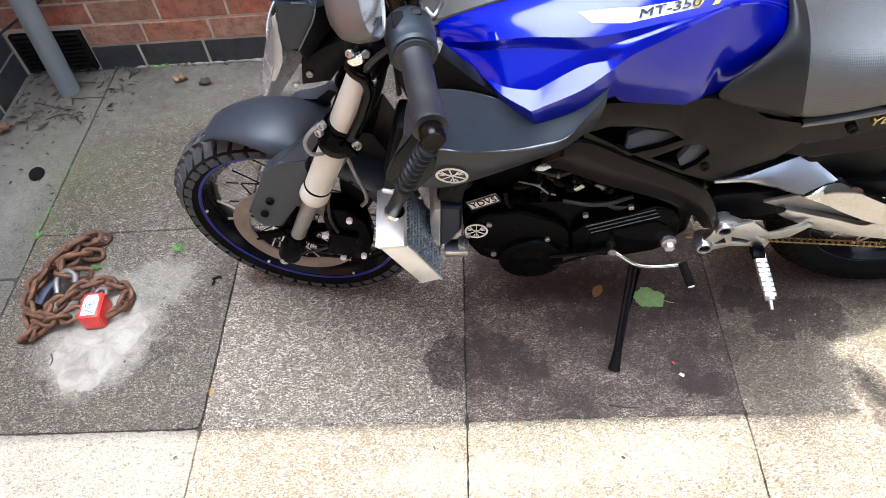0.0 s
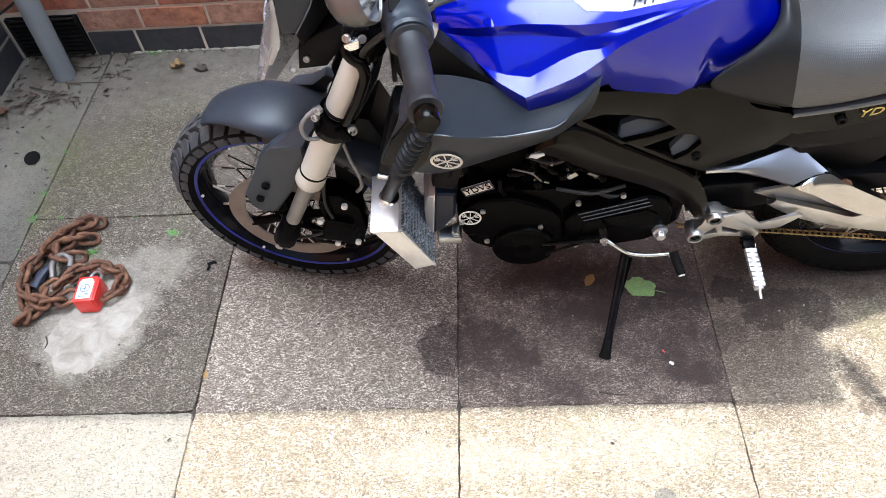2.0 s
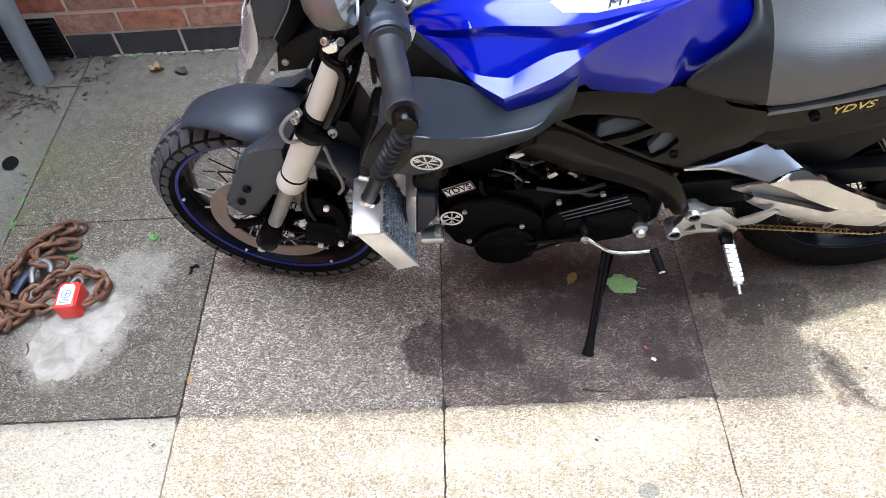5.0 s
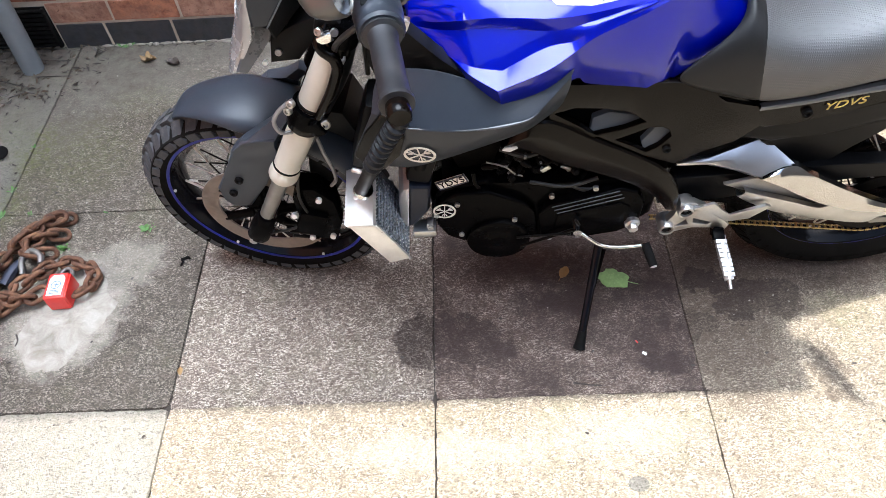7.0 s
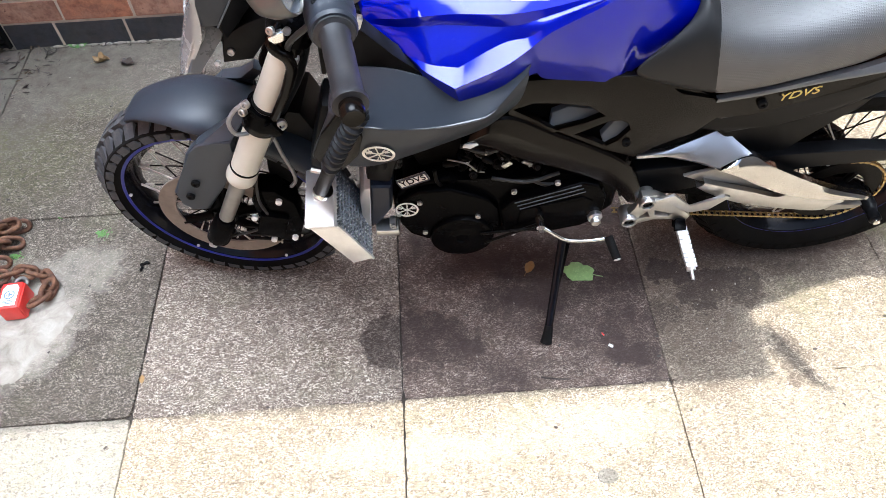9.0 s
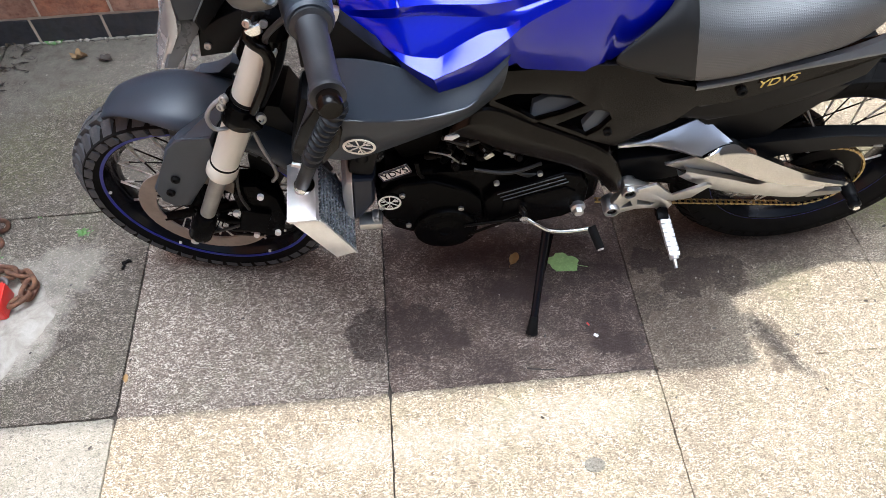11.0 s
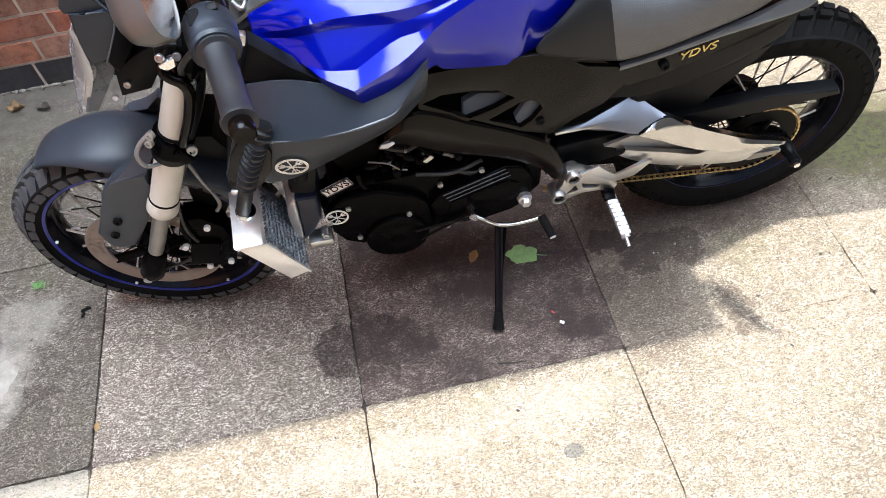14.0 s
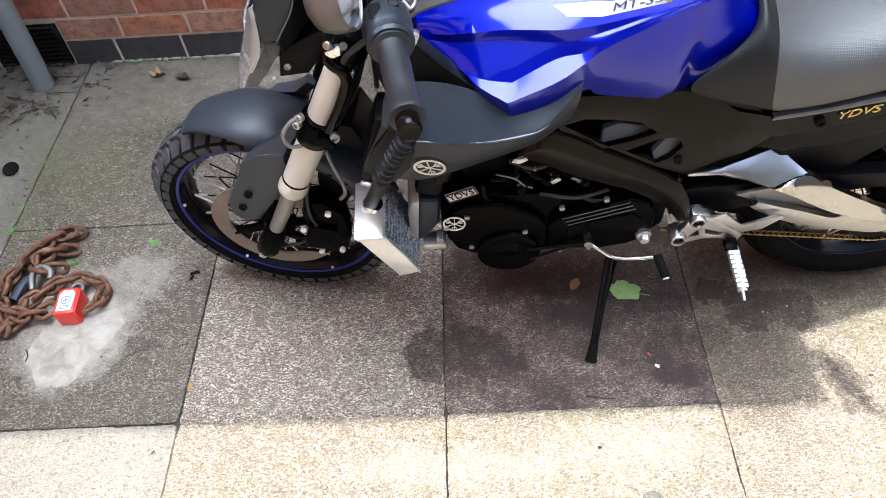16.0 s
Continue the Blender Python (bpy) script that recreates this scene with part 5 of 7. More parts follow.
# frame spar, side panels and what shows in their openings
for sgn in (1, -1):
    bm = B()
    top = [(-0.135, 0.602), (-0.072, 0.641), (0.020, 0.590), (0.108, 0.538), (0.160, 0.498), (0.195, 0.440), (0.205, 0.395)]
    low = [(-0.150, 0.572), (-0.103, 0.560), (-0.037, 0.520), (0.063, 0.476), (0.110, 0.449), (0.152, 0.416), (0.185, 0.372)]
    rows = []
    for (ax, az), (bx, bz) in zip(top, low):
        rows.append([(ax + (bx - ax) * u, y * sgn, az + (bz - az) * u) for u, y in ((-0.02, -0.110), (0.0, -0.134), (0.05, -0.138), (0.34, -0.1455), (0.40, -0.1455), (0.95, -0.134), (1.0, -0.130), (1.02, -0.106))])
    fine = []
    for k in range(len(rows[0])):
        fine.append(spline([r[k] for r in rows], 5))
    loft(bm, [list(c) for c in zip(*fine)])
    spar = part("frame_spar", bm, M["gloss_black"], bike, "satin black frame spar", True, 24)
    solid(spar, 0.004)
    bm = B()
    y = -0.136 * sgn
    holed(bm, xz([(-0.075, 0.690), (-0.050, 0.722), (0.113, 0.722), (0.186, 0.716), (0.262, 0.672), (0.300, 0.622), (0.262, 0.575), (0.210, 0.548), (0.168, 0.517), (0.108, 0.542), (0.020, 0.595), (-0.070, 0.645)], y),
          [xz([(-0.062, 0.656), (-0.030, 0.668), (0.018, 0.665), (0.066, 0.655), (0.096, 0.631), (0.060, 0.614), (0.012, 0.600), (-0.010, 0.620)], y), xz([(0.051, 0.587), (0.106, 0.616), (0.126, 0.617), (0.140, 0.609), (0.147, 0.593), (0.130, 0.566), (0.110, 0.552), (0.090, 0.566)], y)], (0, 0.012 * sgn, 0), 0.004)
    part("side_panel", bm, M["gloss_black"], bike, "satin black side panel with openings", True, 30)
    bm = B()
    panel(bm, xz([(0.009, 0.622, -0.114 * sgn), (0.037, 0.634, -0.112 * sgn), (0.100, 0.624, -0.116 * sgn), (0.012, 0.590, -0.128 * sgn), (0.004, 0.595, -0.127 * sgn)], 0), (0, 0.012 * sgn, 0), 0.003)
    part("panel_insert", bm, M["insert"], bike, "blue-grey plastic insert")
    bm = B()
    panel(bm, xz([(0.102, 0.564, -0.120 * sgn), (0.125, 0.598, -0.114 * sgn), (0.152, 0.589, -0.118 * sgn), (0.112, 0.540, -0.129 * sgn)], 0), (0, 0.012 * sgn, 0), 0.003)
    part("panel_insert", bm, M["insert"], bike, "blue-grey plastic insert")
bolt("panel_bolt", (0.145, -0.138, 0.562), (0, -1, 0.1), 0.0075, bike, M["black"])
bm = B()
box(bm, (0.06, 0.0, 0.63), (0.36, 0.19, 0.20), (0, 10, 0), 0.02)
part("air_box", bm, M["black"], bike)

# engine
bm = B()
panel(bm, xz([(-0.285, 0.330), (-0.262, 0.285), (-0.225, 0.262), (0.03, 0.258), (0.12, 0.285), (0.165, 0.34), (0.165, 0.44), (0.08, 0.468), (-0.05, 0.44), (-0.17, 0.462), (-0.262, 0.440), (-0.285, 0.40)], -0.118), (0, 0.24, 0), 0.012, 3)
engine = part("engine", bm, M["engine"], bike, "black single-cylinder engine")
bm = B()
panel(bm, xz([(-0.275, 0.335), (-0.255, 0.295), (-0.222, 0.274), (-0.09, 0.268), (-0.065, 0.30), (-0.075, 0.372), (-0.10, 0.405), (-0.17, 0.442), (-0.235, 0.438), (-0.275, 0.405)], -0.134), (0, 0.02, 0), 0.006, 3)
part("crankcase_cover", bm, M["engine"], engine)
bm = B()
yaw = Matrix.Translation((-0.148, -0.132, 0.284)) @ Matrix.Rotation(radians(90), 4, "X")
turned(bm, [(0.068, -0.004), (0.068, 0.004), (0.065, 0.010), (0.058, 0.012), (0.050, 0.0115), (0.022, 0.0115), (0.020, 0.013), (0.014, 0.013), (0.012, 0.010), (0.0001, 0.010)], yaw, 48)
part("alternator_cover", bm, M["engine"], engine, "round black alternator cover")
bm = B()
panel(bm, xz([(-0.070, 0.368), (-0.048, 0.398), (0.020, 0.424), (0.085, 0.448), (0.118, 0.438), (0.138, 0.40), (0.138, 0.332), (0.10, 0.302), (0.038, 0.286), (-0.06, 0.292)], -0.138), (0, 0.022, 0), 0.006, 3)
cover = part("sprocket_cover", bm, M["engine"], engine, "black ribbed sprocket cover")
for k in range(3):
    bm = B()
    z = 0.396 - 0.0105 * k
    tube(bm, (-0.044 + 0.006 * k, -0.1395, z), (0.082 + 0.006 * k, -0.1395, z + 0.048), 0.0011, n=6)
    part("cover_rib", bm, M["lip"], cover)
bm = B()
panel(bm, xz([(-0.03, 0.372), (0.09, 0.408), (0.112, 0.392), (0.112, 0.345), (0.04, 0.318), (-0.035, 0.325)], -0.1415), (0, 0.006, 0), 0.003)
part("cover_boss", bm, M["engine"], cover)
for p in ((-0.225, 0.303), (-0.232, 0.407), (-0.116, 0.352), (-0.047, 0.428), (0.036, 0.450), (-0.275, 0.372), (-0.04, 0.284), (0.02, 0.29)):
    bolt("cover_bolt", (p[0], -0.136, p[1]), (0, -1, 0), 0.0056, engine, M["steel"])
bolt("drain_bolt", (0.123, -0.140, 0.341), (0.1, -1, 0), 0.0155, engine, M["alloy"], False, "bare alloy hexagon bolt")
bm = B()
turned(bm, [(0.0105, 0.006), (0.0105, 0.019), (0.009, 0.021), (0.0001, 0.021)], Matrix.Translation((0.123, -0.140, 0.341)) @ Matrix.Rotation(radians(90), 4, "X"), 6)
part("drain_bolt_head", bm, M["alloy"], engine)
# barrel with its fins, carburettor and the pipes between
for k in range(9):
    bm = B()
    box(bm, (-0.200 - 0.006 * k, 0.015, 0.478 + 0.014 * k), (0.115, 0.155, 0.0040), (0, -22, 0), 0.0012)
    part("cooling_fin", bm, M["engine_deep"], engine)
bm = B()
box(bm, (-0.20, 0, 0.52), (0.11, 0.15, 0.16), (0, -22, 0), 0.01)
box(bm, (-0.245, 0, 0.625), (0.13, 0.17, 0.07), (0, -22, 0), 0.015)
part("cylinder", bm, M["engine_deep"], engine)
rnd = random.Random(7)
bits = [((-0.10, -0.075, 0.50), 0.020, 0.05), ((-0.055, -0.085, 0.49), 0.016, 0.045), ((-0.02, -0.07, 0.505), 0.022, 0.05), ((0.03, -0.08, 0.47), 0.015, 0.04), ((-0.135, -0.085, 0.485), 0.012, 0.03), ((0.06, -0.075, 0.485), 0.014, 0.04), ((-0.075, -0.095, 0.465), 0.011, 0.03), ((-0.005, -0.095, 0.468), 0.010, 0.028)]
for at, r, ln in bits:
    bm = B()
    d = Vector((rnd.uniform(-1, 1), rnd.uniform(-0.9, -0.2), rnd.uniform(-0.2, 0.7))).normalized()
    m = Matrix.Translation(at) @ d.to_track_quat("Z", "Y").to_matrix().to_4x4()
    turned(bm, [(r * 0.7, -ln / 2), (r, -ln / 3), (r, ln / 4), (r * 0.75, ln / 3), (r * 0.75, ln / 2), (r * 0.3, ln * 0.55)], m, 14)
    part("carburettor_piece", bm, M["engine_deep"], engine)
    bolt("screw", m @ Vector((r * 0.5, 0, ln * 0.5)), d, 0.0035, engine, M["steel"])
for pts, r, mt in (([(-0.175, -0.11, 0.505), (-0.14, -0.118, 0.50), (-0.12, -0.118, 0.478), (-0.105, -0.115, 0.468)], 0.0018, "slider"), ([(-0.02, -0.11, 0.44), (0.02, -0.118, 0.425), (0.06, -0.112, 0.43), (0.09, -0.10, 0.45)], 0.0055, "cable"),
                   ([(-0.20, -0.115, 0.48), (-0.195, -0.12, 0.45), (-0.18, -0.12, 0.43)], 0.004, "engine_deep"), ([(-0.09, -0.12, 0.455), (-0.02, -0.125, 0.445), (0.04, -0.12, 0.462)], 0.004, "cable"), ([(-0.15, -0.10, 0.53), (-0.10, -0.11, 0.52), (-0.05, -0.10, 0.535), (0.0, -0.09, 0.53)], 0.0045, "cable")):
    bm = B()
    sweep(bm, pts, r, 8)
    part("hose", bm, M[mt], engine)
rv = random.Random(19)
for k in range(26):
    at = Vector((rv.uniform(-0.17, 0.05), rv.uniform(-0.118, -0.085), 0))
    at.z = 0.468 + rv.uniform(0, 0.085) - 0.35 * abs(at.x + 0.06)
    d = Vector((rv.uniform(-1, 1), rv.uniform(-1, -0.1), rv.uniform(-0.6, 0.8))).normalized()
    r, ln = rv.uniform(0.003, 0.009), rv.uniform(0.010, 0.034)
    bm = B()
    m = Matrix.Translation(at) @ d.to_track_quat("Z", "Y").to_matrix().to_4x4()
    turned(bm, [(r * 0.6, -ln / 2), (r, -ln / 3), (r, ln / 5), (r * 0.65, ln / 4), (r * 0.65, ln / 2), (0.0001, ln / 2)], m, 10)
    part("fitting", bm, M["slider" if k % 6 == 0 else "engine" if k % 7 == 3 else "engine_deep"], engine)
for at, rot in (((-0.025, -0.119, 0.494), (20, 30, 0)), ((-0.062, -0.115, 0.487), (0, -40, 0))):
    bm = B()
    box(bm, at, (0.020, 0.003, 0.010), rot, 0.001)
    part("metal_tag", bm, M["alloy"], engine)
bm = B()
panel(bm, [(-0.148, -0.140, 0.571), (-0.144, -0.140, 0.578), (-0.124, -0.140, 0.581), (-0.120, -0.140, 0.576), (-0.134, -0.140, 0.567)], (0, 0.003, 0), 0.0008)
part("label", bm, M["lock_label"], engine, "small pale sticker")
# small cast plate with lettering
PLATE = Matrix.Translation((-0.241, -0.140, 0.486)) @ Matrix.Rotation(radians(-24), 4, "Y") @ Matrix.Rotation(radians(90), 4, "X")
bm = B()
bmesh.ops.create_cube(bm, size=1, matrix=PLATE @ Matrix.Diagonal((0.060, 0.023, 0.003, 1)))
name_plate = part("name_plate", bm, M["white"], engine, "small cream name plate with dark letters")
bm = B()
for a, b, c, d in ((0, 0.0105, 0.060, 0.002), (0, -0.0105, 0.060, 0.002), (0.029, 0, 0.002, 0.023), (-0.029, 0, 0.002, 0.023)):
    bmesh.ops.create_cube(bm, size=1, matrix=PLATE @ pose(a, b, 0.0012) @ Matrix.Diagonal((c, d, 0.0032, 1)))
part("plate_border", bm, M["ink"], name_plate)
words("lettering", "YDVS", 0.0215, PLATE @ pose(0.0, 0, 0.0022), M["black"], name_plate)

# radiator, hose and horn
# a block with its cast end tank on top, leaning back with the down tube
NEAR = [Vector(p) for p in ((-0.434, -0.225, 0.464), (-0.385, -0.225, 0.467), (-0.329, -0.221, 0.345), (-0.370, -0.221, 0.330))]
DEEP = Vector((-0.006, 0.136, 0.004))
bm = B()
panel(bm, NEAR, DEEP, 0.004, 2)
radiator = part("radiator", bm, M["radiator_alloy"], bike, "bare alloy radiator with crumpled fins")
front_up, back_up = NEAR[0], NEAR[1]
lift_up = (NEAR[1] - NEAR[2]).normalized() * 0.010
bm = B()
panel(bm, [front_up + Vector((-0.002, -0.003, 0)), back_up + Vector((0.002, -0.003, 0)), back_up + Vector((0.002, -0.003, 0)) + lift_up, front_up + Vector((-0.002, -0.003, 0)) + lift_up], DEEP * 0.97, 0.005, 3)
part("end_tank", bm, M["radiator_alloy"], radiator, "bright cast end tank with weld ripples", True, 40)
rows_n, cols_n = 24, 15
out_way = (NEAR[1] - NEAR[2]).cross(DEEP).normalized()
out_way = out_way if out_way.x > 0 else -out_way
for k in range(cols_n):
    e0, e1 = NEAR[1] + DEEP * (0.05 + 0.90 * k / (cols_n - 1)), NEAR[2] + DEEP * (0.05 + 0.90 * k / (cols_n - 1))
    pts = []
    for j in range(rows_n):
        q = e0.lerp(e1, 0.03 + 0.93 * j / (rows_n - 1))
        pts.append(q + out_way * (0.0012 + 0.0008 * rnd.uniform(-1, 1)) + DEEP.normalized() * (0.0034 * (1 if j % 2 else -1) + 0.0022 * rnd.uniform(-1, 1)))
    bm = B()
    sweep(bm, pts, 0.0024, 4, 1)
    part("radiator_fin", bm, M["fin"], radiator)
for k in range(2):
    bm = B()
    e = NEAR[1] + DEEP * k
    box(bm, (NEAR[1] + NEAR[2]) / 2 + DEEP * (0.012 + 0.976 * k) + out_way * 0.002, (0.004, 0.006, 0.132), (0, math.degrees(math.atan2(NEAR[1].x - NEAR[2].x, NEAR[1].z - NEAR[2].z)), 0), 0.001)
    part("core_rail", bm, M["radiator_alloy" if k == 0 else "fin"], radiator)
bm = B()
a, b = Vector((-0.401, -0.168, 0.540)), Vector((-0.412, -0.150, 0.507))
sweep(bm, [(-0.404, -0.190, 0.530), (-0.411, -0.176, 0.508), (-0.416, -0.160, 0.484), (-0.417, -0.154, 0.462)], lambda u: 0.0115 + 0.004 * u ** 3, 16, 5)
part("inlet_neck", bm, M["radiator_alloy"], radiator)
bm = B()
line = [(-0.300, -0.246, 0.790), (-0.316, -0.250, 0.762), (-0.332, -0.245, 0.729), (-0.348, -0.240, 0.693), (-0.366, -0.232, 0.649), (-0.379, -0.222, 0.610), (-0.393, -0.209, 0.570), (-0.402, -0.198, 0.540)]


def ribbed(u):
    return 0.0125 if u > 0.60 else 0.0118 + 0.0046 * (1 if int(u * 38) % 2 else 0)


sweep(bm, line, ribbed, 16, 12)
hose = part("radiator_hose", bm, M["hose"], bike, "ribbed black rubber radiator hose", True, 25)
bm = B()
panel(bm, [(-0.397, -0.207, 0.646), (-0.375, -0.210, 0.699), (-0.341, -0.216, 0.752), (-0.312, -0.238, 0.748), (-0.308, -0.238, 0.716), (-0.319, -0.234, 0.673), (-0.349, -0.222, 0.625), (-0.384, -0.212, 0.628)], (0.006, 0.030, 0), 0.004)
part("shroud_front", bm, M["gloss_black"], bike, "satin black front cover of the shroud", True, 30)
bm = B()
tube(bm, (-0.3945, -0.1985, 0.547), (-0.401, -0.1965, 0.5355), 0.0168, n=20)
part("hose_clip", bm, M["chrome"], hose)
bm = B()
panel(bm, [(-0.323, -0.143, 0.474), (-0.283, -0.138, 0.466), (-0.288, -0.138, 0.392), (-0.316, -0.140, 0.350), (-0.334, -0.144, 0.342)], (0.006, 0.090, 0), 0.010, 3)
horn = part("horn", bm, M["horn_blue"], bike, "blue-black horn with a bright pressed rim", True, 30)
bm = B()
panel(bm, [(-0.341, -0.146, 0.458), (-0.333, -0.149, 0.474), (-0.322, -0.150, 0.478), (-0.333, -0.150, 0.349), (-0.347, -0.147, 0.364), (-0.346, -0.145, 0.430)], (-0.004, 0.085, 0), 0.004, 3)
part("horn_rim", bm, M["radiator_alloy"], horn)
bm = B()
box(bm, (-0.300, -0.142, 0.338), (0.048, 0.034, 0.020), (0, 0, 0), 0.005)
box(bm, (-0.288, -0.146, 0.362), (0.014, 0.022, 0.014), (0, 0, 0), 0.003)
part("horn_bracket", bm, M["alloy"], horn)
bolt("horn_bolt", (-0.287, -0.158, 0.363), (0, -1, 0.1), 0.006, horn, M["steel"])
bm = B()
box(bm, (-0.296, -0.095, 0.52), (0.05, 0.08, 0.09), (0, 14, 0), 0.012)
tube(bm, (-0.30, -0.125, 0.52), (-0.285, -0.125, 0.60), 0.016, 0.02, 16)
part("coolant_housing", bm, M["plastic_black"], bike)
bm = B()
box(bm, (-0.372, -0.135, 0.640), (0.050, 0.07, 0.16), (0, 16, 0), 0.012)
part("radiator_cowl", bm, M["plastic_black"], bike)
bm = B()
sweep(bm, [(-0.425, -0.135, 0.524), (-0.405, -0.14, 0.522), (-0.390, -0.138, 0.516)], 0.005, 8)
part("cowl_clip", bm, M["alloy"], bike)

# gear lever
bm = B()
sweep(bm, [(0.010, -0.158, 0.340), (0.032, -0.166, 0.326), (0.060, -0.170, 0.304), (0.092, -0.170, 0.294), (0.125, -0.170, 0.294), (0.156, -0.170, 0.300)], 0.0044, 10)
tube(bm, (0.010, -0.13, 0.342), (0.010, -0.166, 0.342), 0.009, n=14)
lever = part("gear_lever", bm, M["chrome"], bike, "bright steel gear lever with black rubber toe")
bm = B()
tube(bm, (0.154, -0.168, 0.301), (0.168, -0.212, 0.283), 0.0095, 0.0090, 16)
toe = part("toe_rubber", bm, M["rubber"], lever)
bm = B()
tube(bm, (0.168, -0.212, 0.283), (0.1685, -0.2145, 0.282), 0.0065, n=12)
part("toe_tip", bm, M["speck_white"], toe)
bm = B()
tube(bm, (-0.10, -0.142, 0.262), (0.004, -0.150, 0.332), 0.0035, n=8)
tube(bm, (0.012, -0.155, 0.356), (0.004, -0.155, 0.372), 0.004, n=8)
tube(bm, (-0.11, -0.145, 0.300), (0.0, -0.152, 0.322), 0.0030, n=8)
part("gear_linkage", bm, M["engine_deep"], lever)

# side stand
bm = B()
top, foot = Vector((0.078, -0.110, 0.215)), Vector((0.043, -0.262, 0.045))
tube(bm, top, foot, 0.0100, 0.0090, 16)
stand = part("side_stand", bm, M["rim_black"], bike, "black tubular side stand, lowered")
bm = B()
tube(bm, Vector((0.090, -0.118, 0.205)), Vector((0.070, -0.175, 0.135)), 0.0042, n=10)
tube(bm, Vector((0.070, -0.175, 0.135)), Vector((0.062, -0.182, 0.124)), 0.0022, n=8)
part("stand_spring", bm, M["engine"], stand)
bm = B()
sweep(bm, [foot.lerp(top, 0.10), foot, Vector((0.041, -0.270, 0.033)), Vector((0.040, -0.274, 0.0275))], lambda u: 0.0098 + 0.0045 * u, 16, 4)
part("stand_foot", bm, M["rubber"], stand)

# left footrest on its alloy hanger
bm = B()
holed(bm, xz([(0.185, 0.318), (0.190, 0.300), (0.207, 0.297), (0.250, 0.314), (0.290, 0.312), (0.300, 0.300), (0.320, 0.303), (0.325, 0.322), (0.298, 0.352), (0.262, 0.382), (0.238, 0.398), (0.210, 0.398), (0.203, 0.356)], -0.140),
      [xz([(0.214, 0.320), (0.232, 0.344), (0.240, 0.326)], -0.140), xz([(0.250, 0.330), (0.246, 0.347), (0.285, 0.332), (0.280, 0.324)], -0.140)], (0, 0.016, 0), 0.003)
hanger = part("footrest_hanger", bm, M["alloy"], bike, "cast alloy footrest hanger")
for at in ((0.223, 0.379), (0.197, 0.320)):
    bm = B()
    m = Matrix.Translation((at[0], -0.112, at[1])) @ Matrix.Rotation(radians(90), 4, "X")
    turned(bm, [(0.017, 0.0), (0.017, 0.034), (0.0150, 0.038), (0.0115, 0.038), (0.0105, 0.030), (0.0001, 0.030)], m, 28)
    boss = part("hanger_boss", bm, M["alloy"], hanger)
    bm = B()
    turned(bm, [(0.0102, 0.0315), (0.0102, 0.0335), (0.005, 0.0335), (0.005, 0.0315)], m, 16, True)
    part("socket_screw", bm, M["black"], boss)
bm = B()
panel(bm, xz([(0.225, 0.385), (0.272, 0.405), (0.296, 0.380), (0.312, 0.364), (0.374, 0.396), (0.386, 0.390), (0.354, 0.352), (0.318, 0.344), (0.298, 0.352), (0.262, 0.384)], -0.147), (0, 0.006, 0), 0.0025)
part("heel_guard", bm, M["alloy"], hanger, "polished alloy heel guard", True, 30)
bm = B()
box(bm, (0.306, -0.138, 0.304), (0.022, 0.026, 0.022), (20, 10, 0), 0.005)
part("peg_pivot", bm, M["engine"], hanger)
a, b = Vector((0.306, -0.150, 0.302)), Vector((0.3175, -0.243, 0.274))
bm = B()
sweep(bm, [a, a.lerp(b, 0.5), b], lambda u: 0.0110 if u < 0.75 else 0.0100, 12, 5, (1, 0.8))
peg = part("footrest", bm, M["alloy_bright"], hanger, "knurled alloy footrest")
for side_x in (-0.0062, 0.0062):
    bm = B()
    for k in range(9):
        q = a.lerp(b, 0.10 + 0.102 * k)
        box(bm, q + Vector((side_x, 0, 0.0075)), (0.0100, 0.0089, 0.0046), (16, 0, 0), 0.0012)
    part("grip_teeth", bm, M["alloy_bright"], peg)
bm = B()
box(bm, a + Vector((-0.002, -0.004, 0.006)), (0.024, 0.022, 0.012), (16, 0, 0), 0.003)
part("peg_collar", bm, M["engine"], peg)
bm = B()
tube(bm, b, b + Vector((0.001, -0.018, -0.006)), 0.0042, 0.0036, 10)
part("feeler", bm, M["steel"], peg)

# swinging arm, alloy cover, chain and sprocket
bm = B()
panel(bm, xz([(0.16, 0.40), (0.20, 0.43), (0.493, 0.458), (0.638, 0.462), (0.781, 0.448), (0.790, 0.430), (0.652, 0.424), (0.543, 0.422), (0.30, 0.36), (0.18, 0.345)], -0.100), (0, 0.030, 0), 0.006, 3)
part("chain_guard", bm, M["plastic_black"], bike, "long black chain guard", True, 30)
bm = B()
for y in (-0.092, 0.068):
    panel(bm, xz([(0.17, 0.41), (0.19, 0.355), (0.42, 0.315), (0.62, 0.282), (0.72, 0.270), (0.735, 0.30), (0.70, 0.325), (0.45, 0.372)], y), (0, 0.026, 0), 0.006)
box(bm, (0.25, 0, 0.375), (0.06, 0.18, 0.05), (0, 10, 0), 0.01)
part("swinging_arm", bm, M["engine"], bike)
